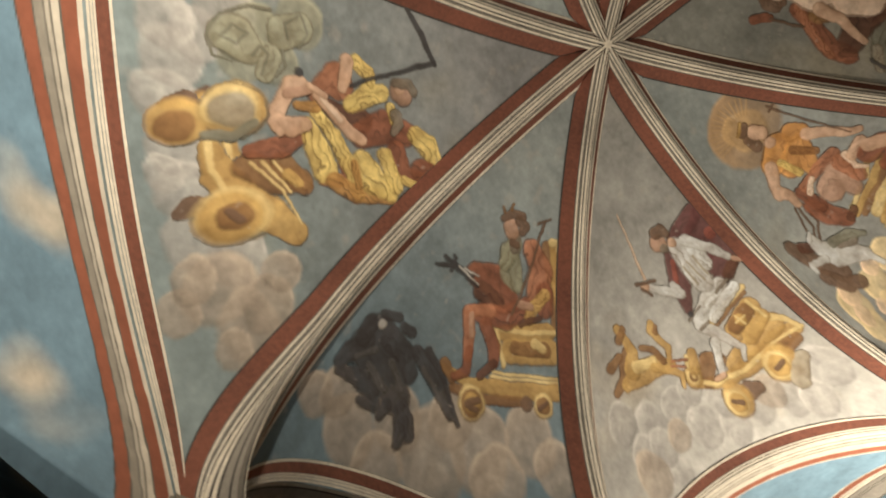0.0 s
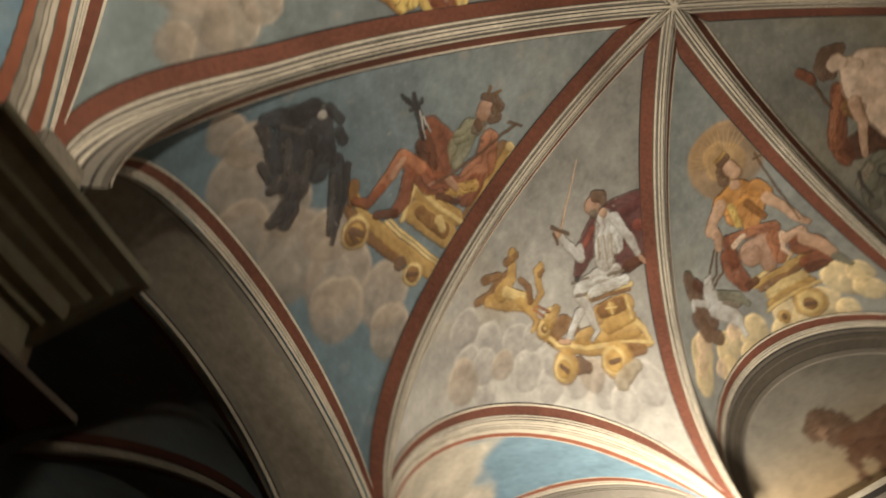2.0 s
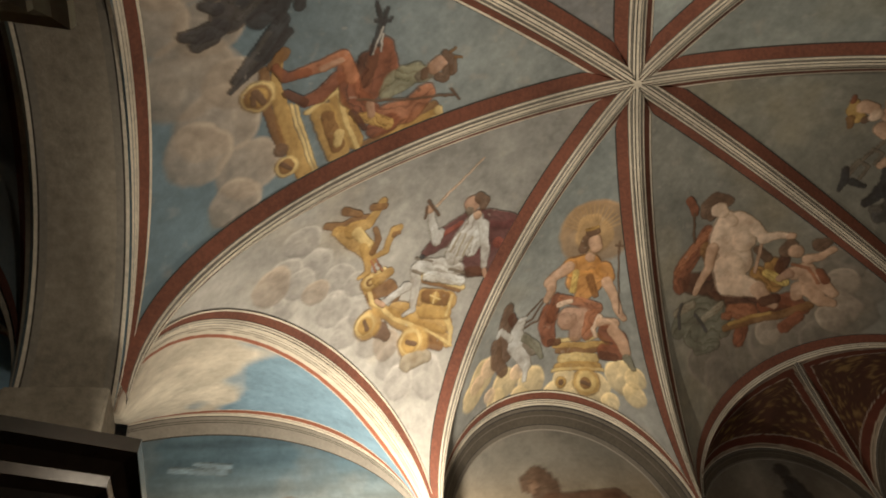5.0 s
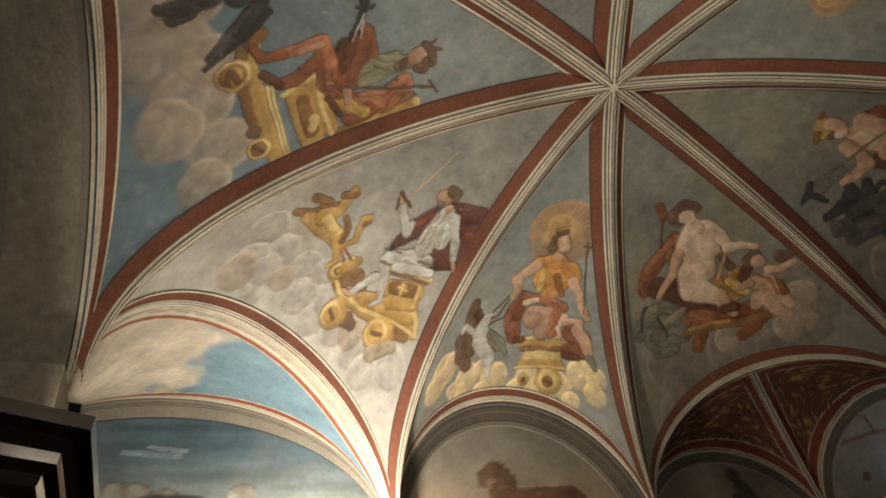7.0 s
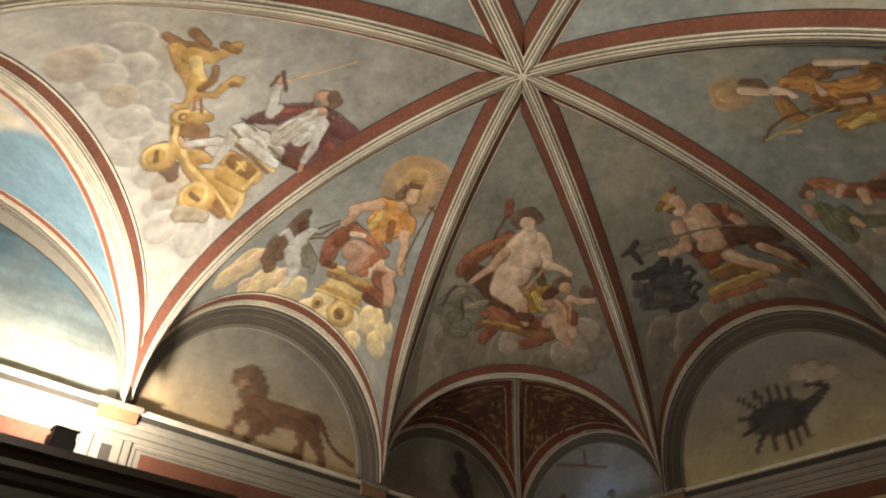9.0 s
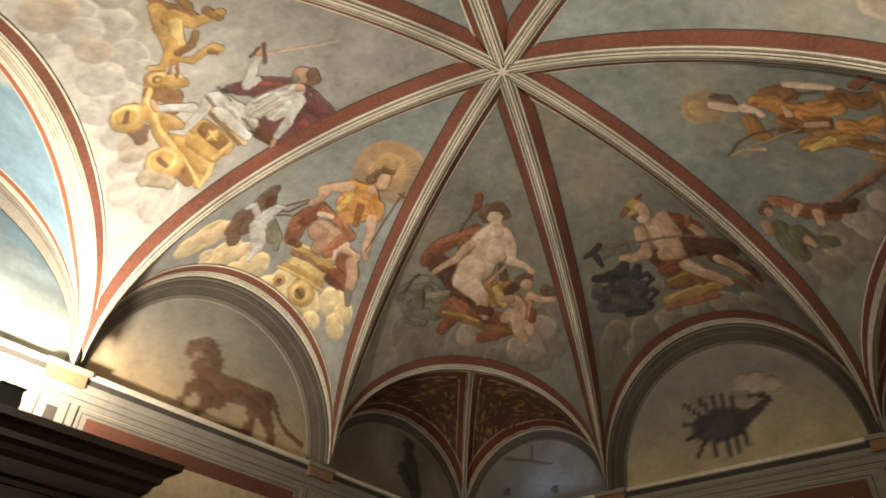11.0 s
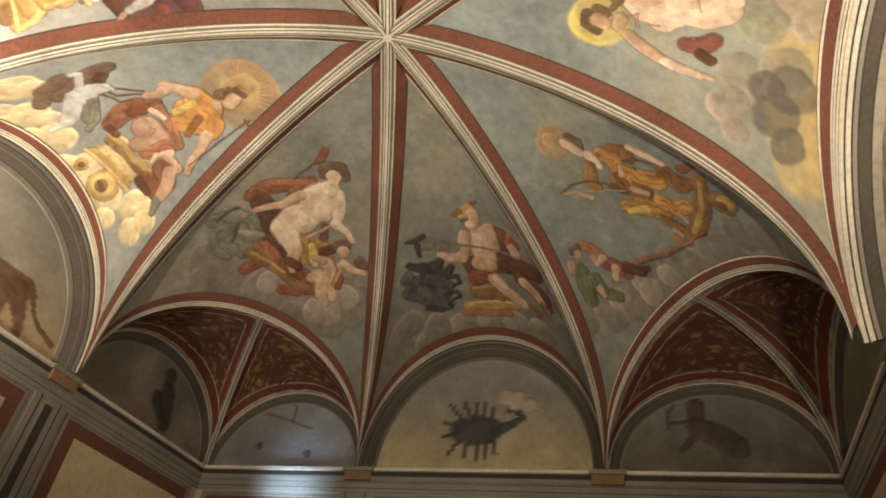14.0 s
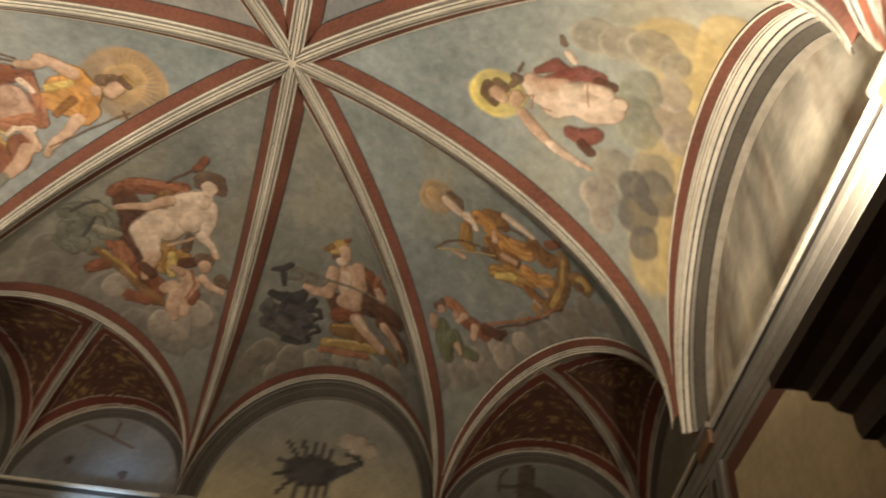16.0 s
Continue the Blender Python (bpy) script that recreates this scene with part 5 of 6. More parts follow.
stroke(FLESH_LIGHT, 0.1, -0.082, 2.022, 0.101, -0.052, 2.119, 0.085, 0.001, 2.163, 0.049)
stroke(FLESH_LIGHT, 0.1, 0.069, 1.992, 0.036, 0.059, 2.092, 0.043)
stroke(FLESH, 0.1, -0.215, 1.584, 0.042, -0.296, 1.661, 0.042, -0.384, 1.776, 0.034)
stroke(FLESH_LIGHT, 0.1, -0.384, 1.776, 0.034, -0.434, 1.871, 0.029, -0.464, 1.964, 0.022)
stroke(FLESH, 0.1, -0.458, 1.982, 0.018, -0.478, 2.037, 0.014)
stroke(FLESH_DARK, 0, -0.090, 1.600, 0.008, -0.070, 1.654, 0.008, -0.162, 1.638, 0.008)
stroke(FLESH_DARK, 0, -0.145, 1.711, 0.007, -0.152, 1.765, 0.007)
stroke(FLESH_DARK, 0, 0.084, 1.974, 0.007, -0.070, 1.994, 0.006)
stroke(BROWN, 0.3, -0.058, 1.359, 0.039, -0.123, 1.339, 0.036, -0.173, 1.395, 0.035)
stroke(BROWN, 0.3, -0.026, 1.415, 0.035, -0.056, 1.471, 0.031)
stroke(FLESH, 0, -0.100, 1.415, 0.051, -0.130, 1.452, 0.039)
stroke(FLESH, 0, -0.102, 1.545, 0.046, -0.147, 1.527, 0.039)
stroke(BROWN, 0.3, 0.037, 1.526, 0.027, 0.024, 1.562, 0.027, -0.028, 1.508, 0.023)
stroke(BROWN, 0.2, 0.084, 1.554, 0.012, 0.143, 1.578, 0.008)
# </figures>
# ---- what is drawn on the lunettes, in metres along the wall and up ----
# <fields>
field_start(6)
stroke(BROWN, 0.5, -0.204, 4.133, 0.078, -0.089, 4.201, 0.087, -0.006, 4.105, 0.079, -0.104, 4.022, 0.092)
stroke(LIONBROWN, 0.2, -0.038, 3.949, 0.100, 0.173, 3.945, 0.103, 0.389, 3.966, 0.098, 0.528, 3.985, 0.084)
stroke(LIONBROWN, 0.2, -0.020, 3.860, 0.083, 0.090, 3.824, 0.069)
stroke(LIONBROWN, 0.1, -0.100, 3.881, 0.053, -0.169, 3.812, 0.033, -0.196, 3.713, 0.029, -0.180, 3.682, 0.022)
stroke(LIONBROWN, 0.1, 0.020, 3.789, 0.053, -0.036, 3.694, 0.037, -0.092, 3.611, 0.029)
stroke(LIONBROWN, 0.2, 0.477, 3.944, 0.091, 0.549, 3.843, 0.066, 0.617, 3.767, 0.045, 0.652, 3.644, 0.032)
stroke(LIONBROWN, 0.2, 0.404, 3.873, 0.057, 0.429, 3.784, 0.040, 0.407, 3.684, 0.035, 0.365, 3.613, 0.027)
stroke(LIONBROWN, 0, 0.604, 3.983, 0.030, 0.691, 3.861, 0.017, 0.789, 3.791, 0.017, 0.946, 3.736, 0.022)
stroke(LIONLIGHT, 0, -0.166, 4.122, 0.050, -0.151, 4.074, 0.038)
stroke(BROWN, 0, -0.201, 4.144, 0.012, -0.186, 4.145, 0.012)
stroke(BROWN, 0, -0.133, 4.164, 0.012, -0.119, 4.169, 0.012)
stroke(BROWN, 0, -0.153, 4.083, 0.015, -0.135, 4.050, 0.015)
stroke(RUST_DARK, 0.3, -0.065, 3.597, 0.022, 0.178, 3.634, 0.026, 0.437, 3.669, 0.023)
stroke(BROWN, 0.2, 0.228, 3.939, 0.032, 0.454, 3.912, 0.033)
field_start(0)
stroke(EAGLE, 0.1, -0.185, 3.990, 0.118, -0.063, 3.992, 0.149, 0.058, 3.993, 0.116)
stroke(EAGLE, 0, 0.123, 3.977, 0.058, 0.262, 4.043, 0.042, 0.355, 4.113, 0.032, 0.293, 4.184, 0.027, 0.210, 4.173, 0.016)
stroke(EAGLE, 0, -0.209, 4.094, 0.022, -0.328, 4.240, 0.017)
stroke(EAGLE, 0, -0.132, 4.128, 0.022, -0.204, 4.263, 0.017)
stroke(EAGLE, 0, -0.064, 4.139, 0.022, -0.095, 4.268, 0.017)
stroke(EAGLE, 0, 0.011, 4.139, 0.022, 0.014, 4.268, 0.017)
stroke(EAGLE, 0, 0.083, 4.112, 0.021, 0.097, 4.240, 0.016)
stroke(EAGLE, 0, -0.210, 3.893, 0.021, -0.314, 3.760, 0.016)
stroke(EAGLE, 0, -0.127, 3.868, 0.021, -0.163, 3.737, 0.015)
stroke(EAGLE, 0, -0.047, 3.859, 0.021, -0.046, 3.714, 0.015)
stroke(EAGLE, 0, 0.029, 3.871, 0.021, 0.055, 3.727, 0.015)
stroke(EAGLE, 0, 0.089, 3.898, 0.021, 0.133, 3.769, 0.015)
stroke(EAGLE, 0, -0.256, 4.039, 0.022, -0.381, 4.071, 0.017)
stroke(EAGLE, 0, -0.246, 3.963, 0.021, -0.377, 3.929, 0.016)
stroke(CLOUD_WARM, 0.0, 0.198, 4.307, 0.077)
stroke(CLOUD_WARM, 0.0, 0.306, 4.278, 0.097)
stroke(CLOUD_WARM, 0.0, 0.415, 4.223, 0.075)
field_start('ne_n')
stroke(DIM_BROWN, 0.2, 1.818, 4.203, 0.067, 1.800, 4.086, 0.070)
stroke(DIM_BROWN, 0.3, 1.824, 4.002, 0.092, 1.970, 3.932, 0.099, 2.108, 3.839, 0.088)
stroke(DIM_BROWN, 0.1, 1.773, 3.905, 0.037, 1.679, 3.808, 0.023)
stroke(DIM_BROWN, 0, 1.582, 4.050, 0.014, 1.762, 4.051, 0.019)
stroke(DIM_BROWN, 0, 1.646, 4.203, 0.012, 1.586, 4.126, 0.012, 1.589, 4.000, 0.012)
field_start('nw_n')
stroke(BROWN, 0, -2.303, 4.188, 0.013, -1.740, 4.016, 0.012)
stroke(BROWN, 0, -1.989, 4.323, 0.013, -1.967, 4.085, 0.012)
stroke(DIM_BROWN, 0, -2.280, 3.841, 0.042)
stroke(DIM_BROWN, 0, -1.726, 3.760, 0.040)
field_start('nw_w')
stroke(DIM_DARK, 0.2, 2.275, 4.159, 0.077)
stroke(DIM_DARK, 0.4, 2.313, 4.004, 0.101, 2.406, 3.765, 0.086)
stroke(DIM_DARK, 0.3, 2.194, 3.916, 0.061, 2.338, 3.789, 0.049)
field_start('sw_w')
stroke(CLOUD, 0, -2.763, 4.018, 0.096)
stroke(CLOUD, 0, -2.584, 3.977, 0.089)
stroke(CLOUD, 0, -2.077, 4.011, 0.095)
stroke(CLOUD, 0, -2.902, 4.035, 0.080)
stroke(DIM_DARK, 0.2, -2.677, 3.889, 0.130, -2.398, 3.883, 0.134)
stroke(LIGHTBLUE, 0.4, -2.880, 4.336, 0.023, -2.513, 4.319, 0.032)
stroke(LIGHTBLUE, 0.4, -2.706, 4.382, 0.020, -2.479, 4.355, 0.020)
# </fields>

SOFT = ("painted_cloud", "painted_halo", "painted_glow")


def lay(base, strokes, u, v, soft, seed):
    """Strokes over a ground: the colours, and the cover of the strokes alone."""
    total = np.zeros(u.shape)
    base = base.copy()
    if not soft:  # the hand is never quite steady
        u, v = (u + 0.020 * (clouded(u, v, 9, 901, 3) - 0.5) + 0.008 * (clouded(u, v, 45, 902, 2) - 0.5),
                v + 0.020 * (clouded(u, v, 9, 903, 3) - 0.5) + 0.008 * (clouded(u, v, 45, 904, 2) - 0.5))
    for k, (colour, fold, pts) in enumerate(strokes):
        p = np.array(pts).reshape(-1, 3)
        lo, hi = (p[:, :2] - p[:, 2:] * 1.5).min(0) - 0.02, (p[:, :2] + p[:, 2:] * 1.5).max(0) + 0.02
        near = (u > lo[0]) & (u < hi[0]) & (v > lo[1]) & (v < hi[1])
        if not near.any():
            continue
        if soft and len(pts) == 3:
            c, col = puff(colour, pts, u[near], v[near], seed + k * 7)
        else:
            c, col = brush(colour, fold, pts, u[near], v[near], seed + k * 7)
            if soft:
                c = c * 0.8
        base[near] = base[near] * (1 - c[..., None]) + col * c[..., None]
        total[near] = np.maximum(total[near], c)
    if not soft:  # one brown contour round the whole, and warm and pale glazes over it
        contour = np.exp(-((total - 0.5) / 0.22) ** 2)[..., None]
        base = base * (1 - contour * np.array([0.34, 0.38, 0.42]))
        glaze = (clouded(u, v, 13, seed + 31, 4) - 0.5)[..., None] * np.clip(total * 1.4 - 0.2, 0, 1)[..., None]
        base = base * np.clip(1 + glaze * np.array([0.70, 0.82, 0.92]), 0.4, 1.6)
    return base, total


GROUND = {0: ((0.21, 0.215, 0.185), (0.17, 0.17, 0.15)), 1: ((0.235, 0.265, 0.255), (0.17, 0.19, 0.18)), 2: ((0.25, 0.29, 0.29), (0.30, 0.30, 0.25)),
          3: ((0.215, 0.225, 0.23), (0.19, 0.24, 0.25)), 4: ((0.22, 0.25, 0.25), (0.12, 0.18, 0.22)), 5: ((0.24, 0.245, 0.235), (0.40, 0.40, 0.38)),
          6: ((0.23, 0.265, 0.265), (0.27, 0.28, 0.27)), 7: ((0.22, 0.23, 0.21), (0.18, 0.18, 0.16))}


def ground(i, u, v):
    """The weathered grey-blue lime ground of a gore."""
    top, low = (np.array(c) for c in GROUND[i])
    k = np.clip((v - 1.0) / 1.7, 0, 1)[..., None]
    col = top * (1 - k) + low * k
    big = clouded(u, v, 1.6, 40 + i, 4) - 0.5
    mid = clouded(u, v, 7.0, 60 + i, 4) - 0.5
    fine = clouded(u, v, 34.0, 80 + i, 3) - 0.5
    col = col * (1 + 0.55 * big + 0.38 * mid + 0.25 * fine)[..., None]
    warm = np.clip(clouded(u, v, 2.3, 90 + i, 3) - 0.5, 0, 1)[..., None]
    col = col * (1 + warm * np.array([0.5, 0.15, -0.35]))
    worn = np.clip((clouded(u, v, 11, 70 + i, 4) - 0.66) * 7, 0, 1)[..., None]
    return col * (1 - worn * 0.3) + np.array([0.36, 0.34, 0.30]) * worn * 0.3


# ---- vault ----
Q = np.linspace(-1, 1, 261)
Q = 0.7 * Q + 0.3 * np.sin(Q * math.pi / 2)
FF = np.linspace(0.004, 1, 271)
ceiling = empty("ceiling", "frescoed umbrella vault with eight gores over the room", "ceiling", kind="structure")
def composed(i, layers, u, v):
    """The whole picture of a gore at places (u, v), and the cover of each layer there."""
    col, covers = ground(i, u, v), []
    for k, (name, strokes) in enumerate(layers):
        col, cover = lay(col, strokes, u, v, name in SOFT, 100 * i + 17 * k)
        covers.append(cover)
    grime = clouded(u, v, 15, 800 + i, 4)
    scratch = np.clip((clouded(u * 0.7, v * 2.3, 38, 820 + i, 2) - 0.74) * 8, 0, 1)
    col = col * (0.80 + 0.40 * grime)[..., None]
    flake = np.clip((clouded(u, v, 19, 840 + i, 3) - 0.74) * 9, 0, 1)[..., None]
    col = col * (1 - 0.35 * flake) + np.array([0.40, 0.37, 0.32]) * 0.35 * flake
    return col * (1 - 0.25 * scratch)[..., None], covers


for i, label, layers in SCENES:
    g = vault(i, Q[:, None], FF[None, :])
    r, o = axes(i)
    u, v = g[..., :2] @ r, g[..., :2] @ o
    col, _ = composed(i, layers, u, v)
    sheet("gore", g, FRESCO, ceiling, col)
    art = empty("fresco_scene", label, "fresco", "frescoes of the vault")
    for k, (name, strokes) in enumerate(layers):
        if name in SOFT:
            continue
        p = np.array([q for s in strokes for q in np.array(s[2]).reshape(-1, 3)])
        lo, hi = (p[:, :2] - p[:, 2:]).min(0) - 0.03, (p[:, :2] + p[:, 2:]).max(0) + 0.03
        uu, vv = np.meshgrid(np.arange(lo[0], hi[0], 0.005), np.arange(lo[1], hi[1], 0.005), indexing="ij")
        pts, s, f = on_gore(i, uu, vv)
        c, covers = composed(i, layers, uu, vv)
        over = np.zeros(uu.shape)
        for later, (n2, _) in zip(covers[k + 1:], layers[k + 1:]):
            if n2 not in SOFT:
                over = np.maximum(over, later)
        inside = (covers[k] > 0.25) & (over < 0.6) & (np.abs(s) < 0.995) & (f < 0.985)
        keep = inside[:-1, :-1] & inside[1:, :-1] & inside[1:, 1:] & inside[:-1, 1:]
        if keep.sum() > 4:
            sheet(name, pts + inward(pts) * (0.003 + 0.0008 * k), FRESCO, art, c, keep=keep)


def square_to(line):
    """Directions square to a rib's line, in its own upright plane, towards the room."""
    t = np.gradient(line, axis=0)
    flat = np.hypot(t[:, 0], t[:, 1]) + 1e-9
    n = np.stack([t[:, 0] / flat * t[:, 2], t[:, 1] / flat * t[:, 2], -flat], -1)
    return n / np.linalg.norm(n, axis=-1, keepdims=True)


def side_strip(i, end, w0, w1, lift, rows=90, lift1=None):
    """A strip along a rib on one gore, from w0 to w1 metres beside the rib's edge, rising from the vault by lift to lift1."""
    fs = np.sin(np.linspace(0.0, 1, rows) * math.pi / 2)
    fs[0] = 0.006
    ss = np.sin(np.linspace(1, 0, 120) * math.pi / 2) * end
    g = vault(i, ss[None, :], fs[:, None])
    out_ = square_to(g[:, 0])[:, None, :]
    rise = (g + out_ * lift, g + out_ * (lift if lift1 is None else lift1))
    arc = np.concatenate([np.zeros((rows, 1)), np.cumsum(np.linalg.norm(np.diff(g, axis=1), axis=-1), 1)], 1)
    out = np.zeros((rows, 2, 3))
    for k in range(rows):
        for j, w in enumerate((w0, w1)):
            w = min(w, arc[k, -1] * 0.985)
            for a in range(3):
                out[k, j, a] = np.interp(w, arc[k], rise[j][k, :, a])
    return out


def rim_strip(i, w0, w1, lift, n=90):
    """A strip along the rim of one gore, from w0 to w1 metres above it."""
    ss = np.sin(np.linspace(-1, 1, n) * math.pi / 2)
    fs = np.linspace(1, 0.6, 60)
    g = vault(i, ss[:, None], fs[None, :])
    lifted = g + inward(g) * lift
    arc = np.concatenate([np.zeros((n, 1)), np.cumsum(np.linalg.norm(np.diff(g, axis=1), axis=-1), 1)], 1)
    out = np.zeros((n, 2, 3))
    for k in range(n):
        for j, w in enumerate((w0, w1)):
            for a in range(3):
                out[k, j, a] = np.interp(w, arc[k], lifted[k, :, a])
    return out


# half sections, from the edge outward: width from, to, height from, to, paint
# DARK strips colour in the shade of the grooves and beside the red
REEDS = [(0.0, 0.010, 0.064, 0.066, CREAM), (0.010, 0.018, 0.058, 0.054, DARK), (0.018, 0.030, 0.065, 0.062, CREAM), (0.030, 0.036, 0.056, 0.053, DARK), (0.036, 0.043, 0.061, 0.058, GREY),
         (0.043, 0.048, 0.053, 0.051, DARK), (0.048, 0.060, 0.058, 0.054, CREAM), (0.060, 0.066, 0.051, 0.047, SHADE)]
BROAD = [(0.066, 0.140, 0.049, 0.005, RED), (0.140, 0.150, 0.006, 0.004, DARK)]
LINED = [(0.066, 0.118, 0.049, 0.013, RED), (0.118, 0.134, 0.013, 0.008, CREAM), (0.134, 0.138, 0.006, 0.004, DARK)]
LINED_GORE = {1: 0, 2: 1, 3: 2, 4: 4, 5: 5, 6: 6, 7: 7}
for i in range(8):
    rib = empty("vault_rib", "moulded vault rib with cream reeds and red ochre flanks", "rib", "ribs of the vault", "structure")
    for gore, end in ((i, -1), ((i - 1) % 8, 1)):
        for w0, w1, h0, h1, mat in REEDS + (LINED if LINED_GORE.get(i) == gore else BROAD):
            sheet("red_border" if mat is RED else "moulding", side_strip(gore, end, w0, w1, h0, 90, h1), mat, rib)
# rim grooves get their shade from DARK strips too
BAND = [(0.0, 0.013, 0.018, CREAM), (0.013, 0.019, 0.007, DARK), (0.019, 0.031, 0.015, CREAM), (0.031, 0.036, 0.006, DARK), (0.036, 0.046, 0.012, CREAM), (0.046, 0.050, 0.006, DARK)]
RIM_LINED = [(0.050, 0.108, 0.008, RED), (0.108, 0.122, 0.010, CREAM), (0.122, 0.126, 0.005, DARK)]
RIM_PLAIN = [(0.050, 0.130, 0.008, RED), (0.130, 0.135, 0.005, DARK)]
for i in range(8):
    rim = empty("vault_arch", "arched vault rim painted with red and cream bands", "arch", "arches of the vault", "structure")
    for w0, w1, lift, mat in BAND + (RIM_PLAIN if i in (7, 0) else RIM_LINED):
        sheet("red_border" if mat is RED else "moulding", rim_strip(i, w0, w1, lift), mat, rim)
bm = bmesh.new()
bmesh.ops.create_circle(bm, cap_ends=True, segments=32, radius=0.03)
for q in bm.verts:
    q.co.z = TOP - 0.07
tagged(part("vault_boss", bm, CREAM, None), "small flat plaster boss where the ribs meet", "boss", kind="structure")

# ---- lunettes and corner webs ----
def arch(a, b, h, n=81):
    t = np.linspace(0, math.pi, n)
    s = (1 - np.cos(t)) / 2
    xy = np.array(a) + (np.array(b) - np.array(a)) * s[:, None]
    return np.concatenate([xy, (Z0 + h * np.sin(t))[:, None]], 1)


def loft(u, l, n=12):
    v = np.linspace(0, 1, n)[None, :, None]
    return u[:, None, :] * (1 - v) + l[:, None, :] * v


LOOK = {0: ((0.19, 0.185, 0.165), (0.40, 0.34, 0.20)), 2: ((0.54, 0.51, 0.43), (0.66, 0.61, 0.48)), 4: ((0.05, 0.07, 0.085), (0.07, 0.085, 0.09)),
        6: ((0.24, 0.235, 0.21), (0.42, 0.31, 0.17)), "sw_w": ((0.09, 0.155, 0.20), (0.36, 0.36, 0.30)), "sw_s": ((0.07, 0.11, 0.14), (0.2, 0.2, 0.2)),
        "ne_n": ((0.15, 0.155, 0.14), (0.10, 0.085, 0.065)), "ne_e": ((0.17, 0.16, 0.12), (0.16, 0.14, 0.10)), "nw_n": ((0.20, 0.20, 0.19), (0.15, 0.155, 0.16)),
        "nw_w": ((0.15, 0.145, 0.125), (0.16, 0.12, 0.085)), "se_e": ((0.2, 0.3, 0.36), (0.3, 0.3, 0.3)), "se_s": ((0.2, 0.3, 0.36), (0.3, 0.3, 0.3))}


def lunette(key, a, parent):
    """The painted field under an arch a."""
    base = a.copy()
    base[:, 2] = Z0 - 0.03
    g = loft(a, base, 90)
    wide = g[..., 0] if np.ptp(a[:, 0]) > np.ptp(a[:, 1]) else g[..., 1]
    u, v = wide, g[..., 2]
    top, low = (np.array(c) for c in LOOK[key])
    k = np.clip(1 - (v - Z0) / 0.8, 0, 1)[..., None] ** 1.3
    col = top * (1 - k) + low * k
    seed = 300 + len(FIELDS) * 3 + hash_of(key)
    if key == 2:
        streak = clouded(u * 6, v * 1.3, 1.5, seed, 4) - 0.5
        col = col * (1 + 1.7 * streak)[..., None]
        red = np.clip((clouded(u * 4, v * 1.2, 1.6, seed + 8, 3) - 0.58) * 6, 0, 1)[..., None]
        col = col * (1 - red * 0.6) + np.array([0.24, 0.13, 0.07]) * red * 0.6
    elif key in ("sw_w", "sw_s"):
        col = col * (1 + 0.9 * (clouded(u * 0.8, v * 6, 1.8, seed, 4) - 0.5))[..., None]
    puffs = np.clip((clouded(u, v, 2.6, seed + 4, 4) - 0.55) * 5, 0, 1)[..., None]
    col = col * (1 - 0.25 * puffs) + np.array([0.34, 0.32, 0.27]) * 0.25 * puffs
    col = col * (1 + 0.5 * (clouded(u, v, 5, seed + 1, 4) - 0.5) + 0.3 * (clouded(u, v, 30, seed + 2, 3) - 0.5))[..., None]
    if key in FIELDS:
        col, cover = lay(col, FIELDS[key][0][1], u, v, False, seed)
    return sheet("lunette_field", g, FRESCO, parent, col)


def hash_of(key):
    return key if isinstance(key, int) else sum(ord(c) for c in key)


# shade on the grey arch mouldings is given by darker stucco colours
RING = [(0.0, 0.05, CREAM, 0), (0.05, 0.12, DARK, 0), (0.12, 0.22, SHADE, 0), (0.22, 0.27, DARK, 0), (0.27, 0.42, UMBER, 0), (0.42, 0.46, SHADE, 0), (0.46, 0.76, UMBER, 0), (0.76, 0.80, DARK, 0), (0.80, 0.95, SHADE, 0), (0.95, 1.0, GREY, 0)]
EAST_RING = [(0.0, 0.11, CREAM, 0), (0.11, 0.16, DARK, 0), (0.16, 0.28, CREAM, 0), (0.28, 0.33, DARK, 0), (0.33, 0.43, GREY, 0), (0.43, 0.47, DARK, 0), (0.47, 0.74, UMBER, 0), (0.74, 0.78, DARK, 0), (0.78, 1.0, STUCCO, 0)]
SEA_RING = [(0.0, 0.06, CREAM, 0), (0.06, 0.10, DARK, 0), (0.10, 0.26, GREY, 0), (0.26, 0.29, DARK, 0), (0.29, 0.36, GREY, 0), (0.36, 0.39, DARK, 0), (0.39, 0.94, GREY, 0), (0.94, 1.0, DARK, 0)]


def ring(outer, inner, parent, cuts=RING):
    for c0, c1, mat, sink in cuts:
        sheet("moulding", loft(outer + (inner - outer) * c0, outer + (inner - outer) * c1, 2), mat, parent)


